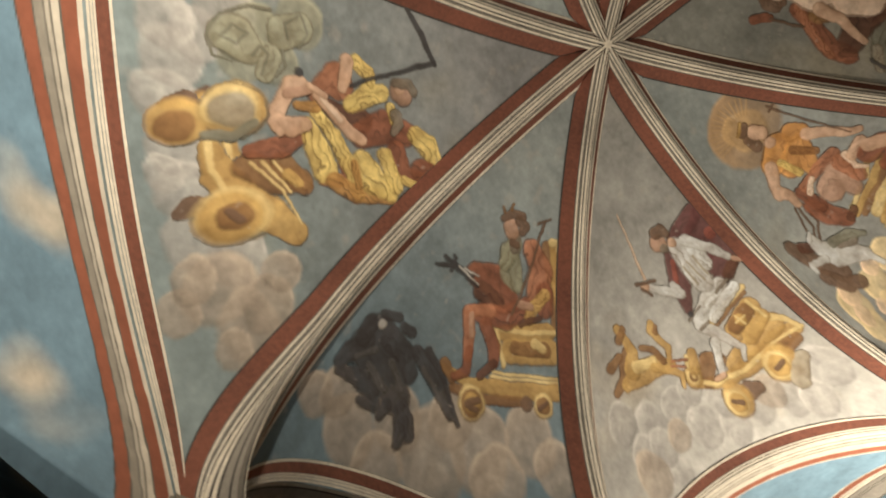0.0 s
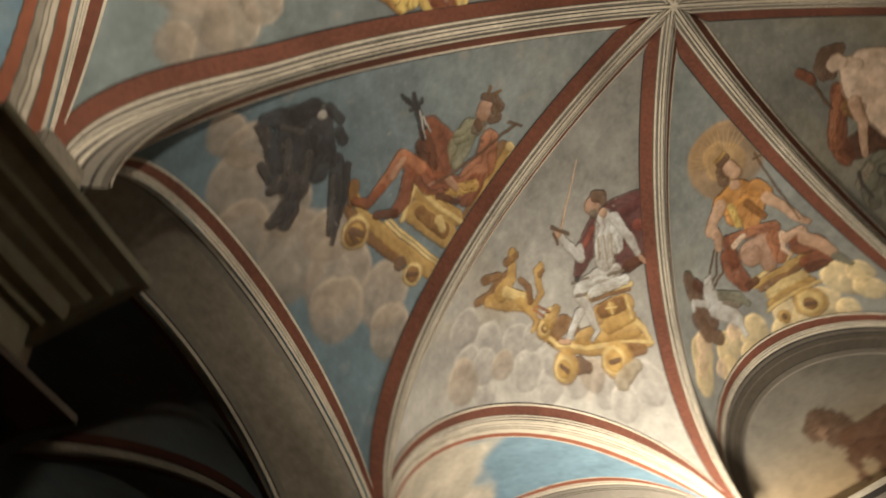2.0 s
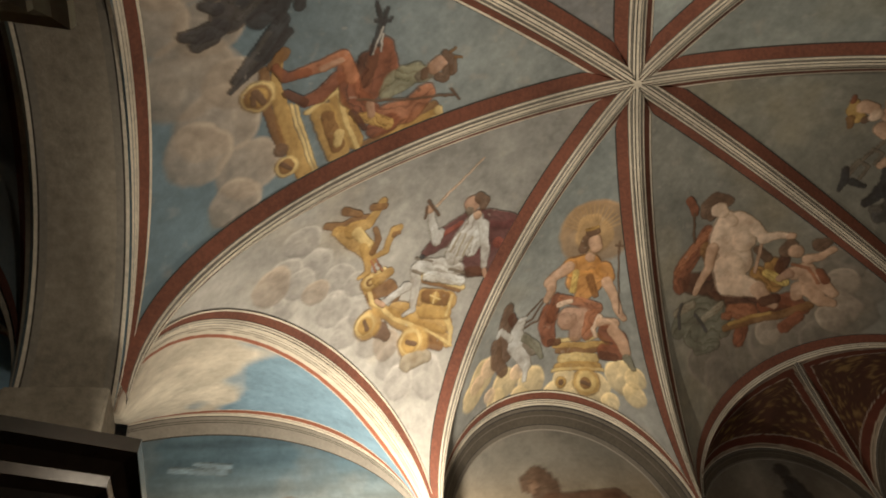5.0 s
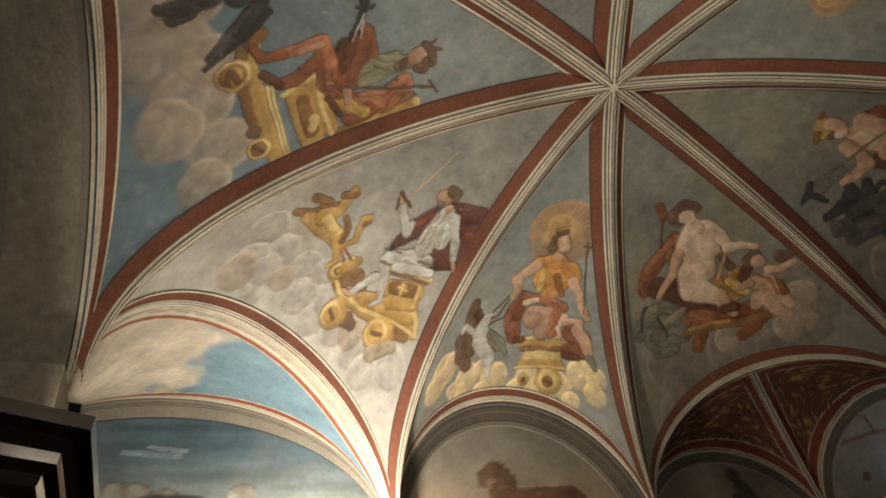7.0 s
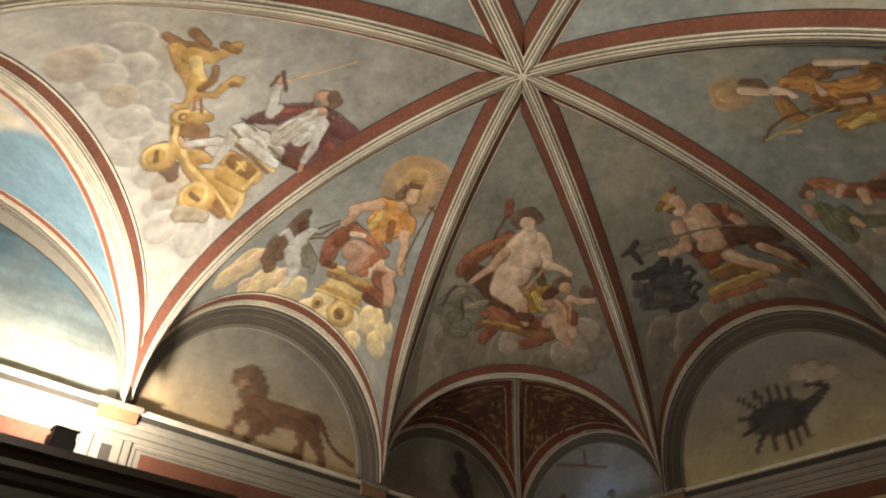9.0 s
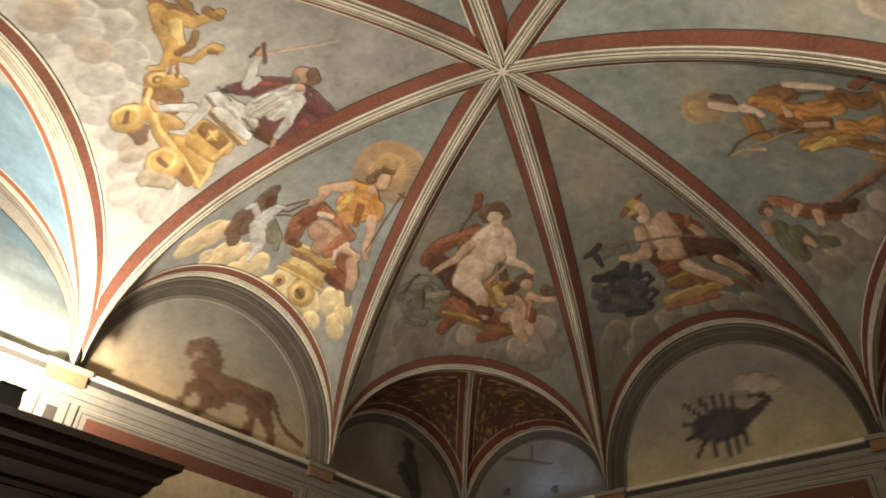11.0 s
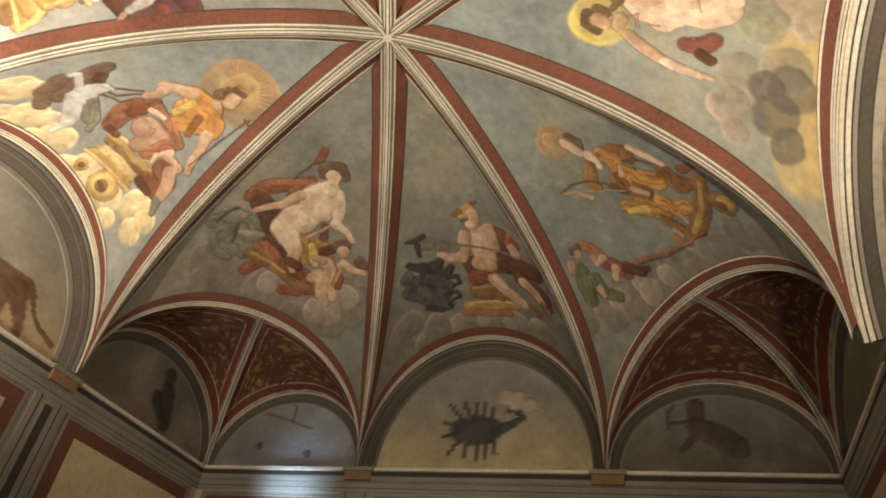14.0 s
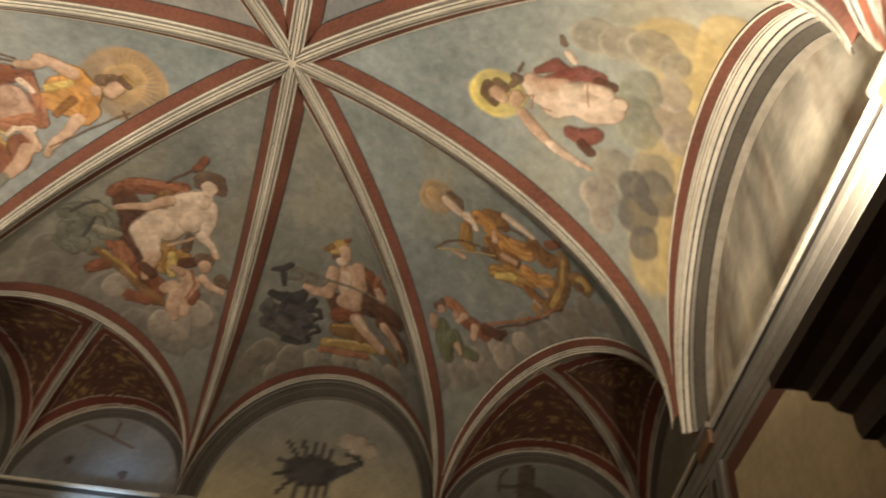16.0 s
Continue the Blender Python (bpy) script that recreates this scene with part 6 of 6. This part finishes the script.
def web_paint(g, kind, seed, cloudy=0.2, broad=1.0):
    """A corner web: bordered in red and cream round a painted field."""
    low = np.cumsum(np.linalg.norm(np.diff(g[:, ::-1], axis=1), axis=-1), 1)
    low = np.concatenate([np.zeros((len(g), 1)), low], 1)[:, ::-1]
    high = low[:, :1] - low
    run_ = np.concatenate([[0], np.cumsum(np.linalg.norm(np.diff(g[:, g.shape[1] // 2], axis=0), axis=-1))])[:, None]
    u, v = np.broadcast_to(run_, low.shape), low
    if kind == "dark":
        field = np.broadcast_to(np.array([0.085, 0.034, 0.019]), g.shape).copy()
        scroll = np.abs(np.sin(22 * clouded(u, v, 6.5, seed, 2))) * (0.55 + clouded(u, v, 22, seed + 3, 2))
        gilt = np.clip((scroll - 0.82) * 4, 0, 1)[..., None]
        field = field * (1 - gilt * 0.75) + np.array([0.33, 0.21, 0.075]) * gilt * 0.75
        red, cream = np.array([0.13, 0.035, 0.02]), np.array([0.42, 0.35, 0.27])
    else:
        field = np.broadcast_to(np.array([0.155, 0.255, 0.335]), g.shape).copy() * (1 + 0.5 * (clouded(u, v, 4, seed, 4) - 0.5))[..., None]
        share = u / u.max()
        cl = np.clip((clouded(u, v, 1.6, seed + 2, 3) - 0.72 + cloudy * np.clip((share - 0.42) * 2.2, 0, 1)) * 9, 0, 1)[..., None]
        field = field * (1 - cl) + np.array([0.50, 0.46, 0.38]) * cl * (0.7 + 0.6 * clouded(u, v, 6, seed + 5, 3))[..., None]
        red, cream = np.array([0.22, 0.075, 0.042]), np.array([0.52, 0.48, 0.40])
    col = field
    wide = 0.035 if kind == "dark" else 0.0
    bands = ((0, 0.02, cream), (0.02, 0.032, cream * 0.15), (0.032, 0.05, cream * 0.9), (0.05, 0.06, cream * 0.15), (0.06, 0.075, cream * 0.8), (0.075, 0.14 + wide, red), (0.14 + wide, 0.152 + wide, cream))
    if broad > 1:  # the red border lies on this side of the crease here
        bands = ((0, 0.012, cream), (0.012, 0.045, red), (0.045, 0.05, cream * 0.2), (0.05, 0.066, cream), (0.066, 0.071, cream * 0.3), (0.071, 0.08, cream * 0.8), (0.08, 0.085, cream * 0.3),
                 (0.085, 0.104, cream * 0.5), (0.104, 0.108, cream * 0.2), (0.108, 0.142, red * 1.2), (0.142, 0.146, cream * 0.15))
    elif kind == "sky":
        bands = ((0, 0.02, cream), (0.02, 0.026, cream * 0.2), (0.026, 0.048, cream), (0.048, 0.054, cream * 0.2), (0.054, 0.078, cream * 0.8), (0.078, 0.083, cream * 0.2),
                 (0.083, 0.13, cream), (0.13, 0.175, red * 1.15), (0.175, 0.185, cream))
    for lo, hi, c in bands:
        m = ((high >= lo * broad) & (high < hi * broad))[..., None]
        col = np.where(m, c, col)
    for lo, hi, c in ((0, 0.02, cream * 0.8), (0.02, 0.025, cream * 0.3), (0.025, 0.04, cream), (0.04, 0.09 + wide, red), (0.09 + wide, 0.10 + wide, cream)):
        m = ((low >= lo) & (low < hi) & (high > 0.04))[..., None]
        col = np.where(m, c, col)
    return col * (0.8 + 0.4 * clouded(u, v, 22, seed + 6, 3))[..., None]


for i in range(8):
    a, b, hr = ends(i)
    top = arch(a, b, hr)
    mid = (a + b) / 2
    if i % 2 == 0:
        out = np.array([0, np.sign(mid[1])]) if i in (0, 4) else np.array([np.sign(mid[0]), 0])
        d = (b - a) / np.linalg.norm(b - a)
        lun = empty("lunette", "painted lunette with a grey moulded arch under the vault", "lunette", "lunettes", "structure")
        if i == 4:
            deep = top.copy()
            deep[:, 1] = -6.42 - top[:, 1]
            ring(top, deep, lun, [(0, 0.04, CREAM, 0), (0.04, 0.06, DARK, 0), (0.06, 0.14, GREY, 0), (0.14, 0.86, STUCCO, 0), (0.86, 0.94, GREY, 0), (0.94, 0.96, DARK, 0), (0.96, 1.0, CREAM, 0)])
            tagged(lun, "wide rough stucco arch between the two vaulted bays", "arch", "lunettes")
        else:
            depth = (Y1 if i == 0 else X1) - abs(mid @ out) + 0.05
            edge = 0.09 if i == 2 else 0.13
            inner = arch(a + d * edge + out * depth, b - d * edge + out * depth, hr - edge - 0.03)
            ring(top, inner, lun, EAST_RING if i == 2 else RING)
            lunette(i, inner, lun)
    elif i in (3, 5):
        # the sides towards the second bay: one wide web and one wide lunette
        x = math.copysign(X1, mid[0])
        near, far = (a, b) if i == 3 else (b, a)
        q = np.linspace(0, 1, 81)
        y = near[1] + (-3.21 - near[1]) * q
        w = np.clip((y - near[1]) / (-4.2 - near[1]), 0, 1)
        low = np.stack([np.full(81, x), y, Z0 + 1.17 * np.sqrt(np.clip(1 - (2 * w - 1) ** 2, 0, 1))], 1)
        rim_line = vault(3, -np.cos(np.linspace(0, math.pi, 81)), np.ones(81)) if i == 3 else top[::-1]
        web = loft(rim_line, low, 200)
        seam = web[-1] * np.array([1, -1, 1]) + np.array([0, -6.42, 0])
        web = np.concatenate([web, web[-1] + (seam - web[-1]) * np.linspace(0.1, 1, 10)[:, None, None]], 0)
        cob = sheet("corner_web", web, FRESCO, None, web_paint(web, "sky", 500 + 11 * i, 0.62 if i == 5 else 0.12, 1.8 if i == 3 else 1.0))
        tagged(cob, "wide corner web painted as a blue sky with clouds", "vault web", "corner webs", "structure")
        other = web[:81:2, ::4].copy()
        other[..., 1] = -6.42 - other[..., 1]
        cob = sheet("corner_web", other, FRESCO, None, web_paint(other, "sky", 540 + 11 * i))
        tagged(cob, "wide corner web of the neighbouring bay", "vault web", "corner webs", "structure")
        lun = empty("lunette", "wide lunette painted with a stormy blue sea", "lunette", "lunettes", "structure")
        inner = low.copy()
        inner[:, 0] += math.copysign(0.05, x)
        inner[:, 2] = Z0 + (inner[:, 2] - Z0) * 0.87
        ring(low, inner, lun, SEA_RING)
        lunette("sw_w" if i == 5 else "se_e", inner, lun)
        back = inner[::2].copy()
        back[:, 1] = -6.42 - back[:, 1]
        lunette("sw_w" if i == 5 else "se_e", back, lun)
    else:
        corner = np.array([math.copysign(X1, mid[0]), math.copysign(Y1, mid[1])])
        t = np.sin(np.linspace(0, 1, 41) * math.pi / 2)
        diag = np.concatenate([mid + (corner - mid) * t[:, None], (Z0 + hr * np.sqrt(np.clip(1 - t * t, 0, 1)))[:, None]], 1)
        half = len(top) // 2
        ns, ew = ("n" if mid[1] > 0 else "s"), ("e" if mid[0] > 0 else "w")
        for foot, up in ((a, top[:half + 1]), (b, top[::-1][:half + 1])):
            side = 0 if abs(foot[0]) > 2 else 1
            wall_foot = foot.copy()
            wall_foot[side] = corner[side]
            span = abs((corner - wall_foot)[1 - side])
            lh = min(0.78, span * 0.5)
            lun_arch = arch(wall_foot, corner, lh)
            upper = np.concatenate([up, diag[1:]], 0)
            key = ns + ew + "_" + (ew if side == 0 else ns)
            web = loft(upper, lun_arch, 70)
            sag = np.sin(np.linspace(0, math.pi, 70))[None, :, None] * 0.05
            dirs = np.append(-np.sign(mid), 0)
            web = web + sag * np.array([-dirs[0], -dirs[1], 0.8]) * np.sin(np.linspace(0, math.pi, len(web)))[:, None, None]
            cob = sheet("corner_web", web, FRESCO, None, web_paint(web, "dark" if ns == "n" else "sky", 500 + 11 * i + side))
            tagged(cob, "small dark corner web with gilt scrollwork" if ns == "n" else "small corner web painted as blue sky", "vault web", "corner webs", "structure")
            lun = empty("lunette", "small painted lunette in the corner of a wall", "lunette", "lunettes", "structure")
            d = (corner - wall_foot) / np.linalg.norm(corner - wall_foot)
            push = np.zeros(2)
            push[side] = math.copysign(0.05, corner[side])
            inner = arch(wall_foot + d * 0.10 + push, corner - d * 0.07 + push, lh - 0.10)
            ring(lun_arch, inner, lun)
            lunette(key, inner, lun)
        w = np.array([-(corner - mid)[1], (corner - mid)[0]])
        w = np.append(w / np.linalg.norm(w), 0) * 0.02
        rib = empty("corner_rib", "cream moulded rib in a corner web", "rib", "corner ribs", "structure")
        down = np.append(-np.sign(mid) * 0.012, -0.012)
        for k0, k1, mat in ((-1, -0.6, CREAM), (-0.6, -0.35, DARK), (-0.35, 0.35, GREY), (0.35, 0.6, DARK), (0.6, 1, CREAM)):
            sheet("moulding", np.stack([diag + w * k0 + down, diag + w * k1 + down], 1), mat, rib)

# ---- the dark second bay beyond the wide arch ----
Q2, F2 = np.linspace(-1, 1, 61), np.linspace(0.02, 1, 61)


def mirrored(p):
    p = p.copy()
    p[..., 1] = -6.42 - p[..., 1]
    return p


bay = empty("second_bay_ceiling", "dark blue vault of the neighbouring bay", "ceiling", kind="structure")
for i in range(8):
    g = mirrored(vault(i, Q2[:, None], F2[None, :]))
    u, v = g[..., 0], g[..., 1]
    tone = np.array([0.20, 0.26, 0.29]) * (0.6 + 0.9 * clouded(u, v, 2.2, 700 + i, 4))[..., None]
    mist = np.clip((clouded(u, v, 1.7, 720 + i, 4) - 0.52) * 5, 0, 1)[..., None]
    sheet("gore", g, FRESCO, bay, tone * (1 - mist * 0.7) + np.array([0.25, 0.21, 0.16]) * mist * 0.7)
for i in (4, 5, 6):
    rib = empty("vault_rib", "painted rib of the neighbouring bay in shade", "rib", "ribs of the neighbouring bay", "structure")
    for gore, end in ((i, -1), ((i - 1) % 8, 1)):
        for w0, w1, lift, mat in ((0.0, 0.06, 0.015, CREAM), (0.06, 0.15, 0.008, RED)):
            sheet("red_border" if mat is RED else "moulding", mirrored(side_strip(gore, end, w0, w1, lift, 50)), mat, rib)
for i in (3, 4, 5):
    rim = empty("vault_arch", "painted rim of the neighbouring bay in shade", "arch", "arches of the neighbouring bay", "structure")
    for w0, w1, lift, mat in ((0.0, 0.05, 0.014, CREAM), (0.05, 0.12, 0.008, RED)):
        sheet("red_border" if mat is RED else "moulding", mirrored(rim_strip(i, w0, w1, lift, 50)), mat, rim)
fs = np.sin(np.linspace(0.02, 1, 80) * math.pi / 2)
e0, e1 = vault(3, np.full(80, 1.0), fs), vault(4, np.full(80, -1.0), fs)
broad = empty("vault_rib", "broad foot of a vault rib in cream plaster", "rib", "ribs of the vault", "structure")
# groove shade and the shaded edge of the foot are coloured in
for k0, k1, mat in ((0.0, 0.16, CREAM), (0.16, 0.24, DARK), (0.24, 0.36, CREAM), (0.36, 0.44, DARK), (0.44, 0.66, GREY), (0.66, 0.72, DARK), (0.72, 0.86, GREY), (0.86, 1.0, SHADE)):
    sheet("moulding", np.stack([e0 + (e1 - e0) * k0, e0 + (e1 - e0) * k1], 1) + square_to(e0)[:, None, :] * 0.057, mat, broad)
for x, w in ((1.30, 0.08), (-1.02, 0.16)):
    tagged(part("pier", box(x - w, -3.42, 0, x + w, -3.0, Z0 + 0.01, 0.01), STUCCO, None), "rough stucco pier under the wide arch", "pier", "piers", "structure")

# ---- walls, floor, cornice ----
for name, q in (("wall_north", box(-X1 - 0.3, Y1, 0, X1 + 0.3, Y1 + 0.3, Z0 - 0.03)), ("wall_south", box(-X1 - 0.3, -9.8, 0, X1 + 0.3, -9.5, 6.0)),
                ("wall_east", box(X1, -9.5, 0, X1 + 0.3, Y1, Z0 - 0.03)), ("wall_west", box(-X1 - 0.3, -9.5, 0, -X1, Y1, Z0 - 0.03))):
    tagged(part(name, q, PLASTER, None), "painted plaster wall below the vault", "wall", kind="structure")
for k, x in enumerate((-X1 - 0.32, X1 + 0.32)):
    tagged(part("wall_%s_upper" % ("west", "east")[k], box(x - 0.02, -9.5, Z0 - 0.03, x + 0.02, Y1 + 0.3, 6.0), PLASTER, None), "plain upper wall behind the vault", "wall", kind="structure")
tagged(part("floor", box(-X1 - 0.3, -9.8, -0.1, X1 + 0.3, Y1 + 0.3, 0), FLOOR, None), "worn terracotta tile floor", "floor", kind="structure")
cor = empty("cornice", "painted cornice with cream and black bands along the walls", "cornice", kind="structure")
LOOP = [(X1, -9.4), (X1, Y1), (-X1, Y1), (-X1, -9.4)]
for name, mat, prof in (("fillet", CREAM, [(0, Z0 - 0.028), (0, Z0 + 0.004), (0.045, Z0 + 0.004), (0.045, Z0 - 0.022), (0.03, Z0 - 0.028)]),
                        ("black_band", DARK, [(0, Z0 - 0.072), (0, Z0 - 0.028), (0.028, Z0 - 0.028), (0.022, Z0 - 0.072)]),
                        ("moulding", GREY, [(0, Z0 - 0.12), (0, Z0 - 0.072), (0.034, Z0 - 0.072), (0.03, Z0 - 0.1), (0.018, Z0 - 0.12)]),
                        ("line", DARK, [(0, Z0 - 0.126), (0, Z0 - 0.12), (0.012, Z0 - 0.12), (0.012, Z0 - 0.126)]),
                        ("moulding", GREY, [(0, Z0 - 0.17), (0, Z0 - 0.126), (0.022, Z0 - 0.126), (0.016, Z0 - 0.17)]),
                        ("line", DARK, [(0, Z0 - 0.176), (0, Z0 - 0.17), (0.009, Z0 - 0.17), (0.009, Z0 - 0.176)]),
                        ("moulding", GREY, [(0, Z0 - 0.21), (0, Z0 - 0.176), (0.015, Z0 - 0.176), (0.012, Z0 - 0.21)])):
    part(name, run(prof, LOOP), mat, cor)


def on_wall(side, a, b, z0, z1, out0, out1):
    """A block on a wall from a to b along it, from out0 to out1 metres off it."""
    s = {"n": (0, 1), "s": (0, -1), "e": (1, 0), "w": (-1, 0)}[side]
    if s[1]:
        y0, y1 = sorted((s[1] * (Y1 - out0), s[1] * (Y1 - out1)))
        return box(a, y0, z0, b, y1, z1)
    x0, x1 = sorted((s[0] * (X1 - out0), s[0] * (X1 - out1)))
    return box(x0, a, z0, x1, b, z1)


BOT = 1.2
stops = {"n": [], "e": [], "w": []}
for (x, y) in FEET:
    if y < -2.5:
        continue
    side = ("e" if x > 0 else "w") if abs(x) > 2 else "n"
    stops[side].append(y if abs(x) > 2 else x)
for side, cs in stops.items():
    for c in cs:
        pil = empty("pilaster", "painted grey pilaster with a dark slot and a brown capital", "pilaster", "pilasters along the walls", "structure")
        for n, args, mat in (("shaft", (c - 0.15, c + 0.15, BOT, Z0 - 0.215, 0, 0.02), GREY), ("slot", (c - 0.035, c + 0.035, BOT + 0.1, Z0 - 0.27, 0.02, 0.024), DARK),
                             ("edge_line", (c - 0.10, c - 0.092, BOT, Z0 - 0.215, 0.02, 0.023), DARK), ("edge_line", (c + 0.092, c + 0.10, BOT, Z0 - 0.215, 0.02, 0.023), DARK),
                             ("capital", (c - 0.13, c + 0.13, Z0 - 0.11, Z0 - 0.03, 0.0, 0.055), BROWNISH), ("abacus", (c - 0.15, c + 0.15, Z0 - 0.03, Z0 + 0.006, 0.0, 0.07), GREY)):
            part(n, on_wall(side, *args), mat, pil)
    lim = X1 if side in "ns" else Y1
    cuts = sorted([-lim] + cs + [lim])
    for a, b in zip(cuts[:-1], cuts[1:]):
        a2, b2 = a + (0.16 if abs(a) < lim else 0.08), b - (0.16 if abs(b) < lim else 0.08)
        z1 = Z0 - 0.22
        pan = empty("wall_panel", "painted wall panel in a red and cream border", "wall panel", "wall panels", "structure")
        for n, args, mat in (("border_cream", (a2, b2, BOT, z1, 0, 0.006), GREY), ("border_line", (a2 + 0.03, b2 - 0.03, BOT, z1 - 0.025, 0.006, 0.009), DARK),
                             ("border_cream", (a2 + 0.036, b2 - 0.036, BOT, z1 - 0.031, 0.009, 0.012), GREY), ("border_red", (a2 + 0.07, b2 - 0.07, BOT, z1 - 0.05, 0.012, 0.015), REDBROWN),
                             ("picture", (a2 + 0.19, b2 - 0.19, BOT, z1 - 0.16, 0.015, 0.019), PICTURE)):
            part(n, on_wall(side, *args), mat, pan)

# ---- armoires ----
STEPS = [(0.0, 0.30), (0.015, 0.30), (0.02, 0.275), (0.045, 0.262), (0.05, 0.235), (0.05, 0.19), (0.075, 0.165), (0.085, 0.135), (0.115, 0.115), (0.12, 0.085), (0.15, 0.055), (0.185, 0.04), (0.19, 0.0), (0.0, 0.0)]


def armoire(x0, y0, x1, y1, top, path, label, mat, tall=True, deep=1.0):
    """A wardrobe whose moulded cornice runs along the free sides given by path."""
    ob = empty("armoire", label, "armoire", at=((x0 + x1) / 2, (y0 + y1) / 2, 0))
    part("body", box(x0, y0, 0.0, x1, y1, top - 0.30 * deep, 0.004), mat, ob)
    part("cornice", run([(o * deep, top - d * deep) for o, d in STEPS], path), mat, ob)
    part("top_board", box(x0, y0, top - 0.30 * deep, x1, y1, top - 0.006), mat, ob)
    return ob


def door_leaves(ob, side, a, b, plane, z1, mat):
    """Two framed door leaves on the front."""
    m = (a + b) / 2
    for lo, hi in ((a + 0.05, m - 0.004), (m + 0.004, b - 0.05)):
        def blk(p, q, r, s, d0, d1):
            if side in "ew":
                return box(min(plane + d0, plane + d1), p, r, max(plane + d0, plane + d1), q, s, 0.003)
            return box(p, min(plane + d0, plane + d1), r, q, max(plane + d0, plane + d1), s, 0.003)
        g = 1 if side in "wS" else -1
        leaf = part("door", blk(lo, hi, 0.15, z1, 0, 0.022 * g), mat, ob)
        part("panel", blk(lo + 0.1, hi - 0.1, 1.1, z1 - 0.12, 0.022 * g, 0.036 * g), mat, leaf)
        part("panel", blk(lo + 0.1, hi - 0.1, 0.25, 0.98, 0.022 * g, 0.036 * g), mat, leaf)


west = armoire(-X1 + 0.05, -2.9, WEST_X - 0.19, WEST_Y - 0.19, WEST_TOP, [(-X1 + 0.05, WEST_Y - 0.19), (WEST_X - 0.19, WEST_Y - 0.19), (WEST_X - 0.19, -2.9)], "tall dark walnut armoire with a stepped cornice", WOOD)
door_leaves(west, "w", -2.9, WEST_Y - 0.19, WEST_X - 0.19, WEST_TOP - 0.42, WOOD)
east = armoire(2.43 + 0.19, -2.4, X1 - 0.05, -0.67 - 0.19, 2.80, [(2.62, -2.4), (2.62, -0.86), (X1 - 0.05, -0.86)], "narrow dark walnut armoire with a stepped cornice", WOOD)
south = armoire(-1.6, -3.12, 0.06 - 0.19, -2.72 - 0.19, 2.80, [(-1.6, -2.91), (-0.13, -2.91), (-0.05, -3.12)], "dark polished armoire with a glossy moulded cornice", GLOSS)
A_TOP = 2.80
ap = [(1.23 + 0.12, -3.0), (1.23 + 0.12, -2.76 - 0.12), (1.62 - 0.12, -2.76 - 0.12), (1.62 - 0.12, -3.0)]
shrine = armoire(1.35, -2.995, 1.50, -2.88, A_TOP, ap, "narrow grey-brown cupboard with a heavy moulded cornice", STONE, deep=0.63)
part("lower_body", box(1.345, -2.996, 0.0, 1.505, -2.875, A_TOP - 0.42, 0.004), WOOD, shrine)
part("frieze_panel", box(1.375, -2.88, A_TOP - 0.36, 1.475, -2.87, A_TOP - 0.22, 0.003), STONE, shrine)
part("lower_moulding", run([(0.0, A_TOP - 0.42), (0.02, A_TOP - 0.42), (0.06, A_TOP - 0.395), (0.06, A_TOP - 0.38), (0.0, A_TOP - 0.375)], ap), WOOD, shrine)

# ---- floodlights on the armoires ----
def floodlight(x, y, z, turn):
    ob = empty("floodlight", "small black floodlight standing on an armoire", "floodlight", "floodlights", at=(x, y, z))
    m = Matrix.Translation((x, y, z)) @ pose(0, 0, 0, 0, 0, turn)
    for n, q, mat in (("housing", box(-0.06, -0.05, 0.05, 0.06, 0.03, 0.17, 0.008), BLACK), ("bracket", box(-0.075, -0.015, 0.0, -0.065, 0.015, 0.13), BLACK),
                      ("bracket", box(0.065, -0.015, 0.0, 0.075, 0.015, 0.13), BLACK), ("foot", box(-0.075, -0.04, 0.0, 0.075, 0.04, 0.008), BLACK),
                      ("rim", box(-0.068, -0.056, 0.165, 0.068, 0.036, 0.176, 0.003), BLACK)):
        q.transform(m)
        part(n, q, mat, ob)


floodlight(*WEST_LAMP, 90)
floodlight(*EAST_LAMP, 90)
# housing added for the fill light; no floodlight is known here
floodlight(-0.75, -2.98, 2.80, 0)
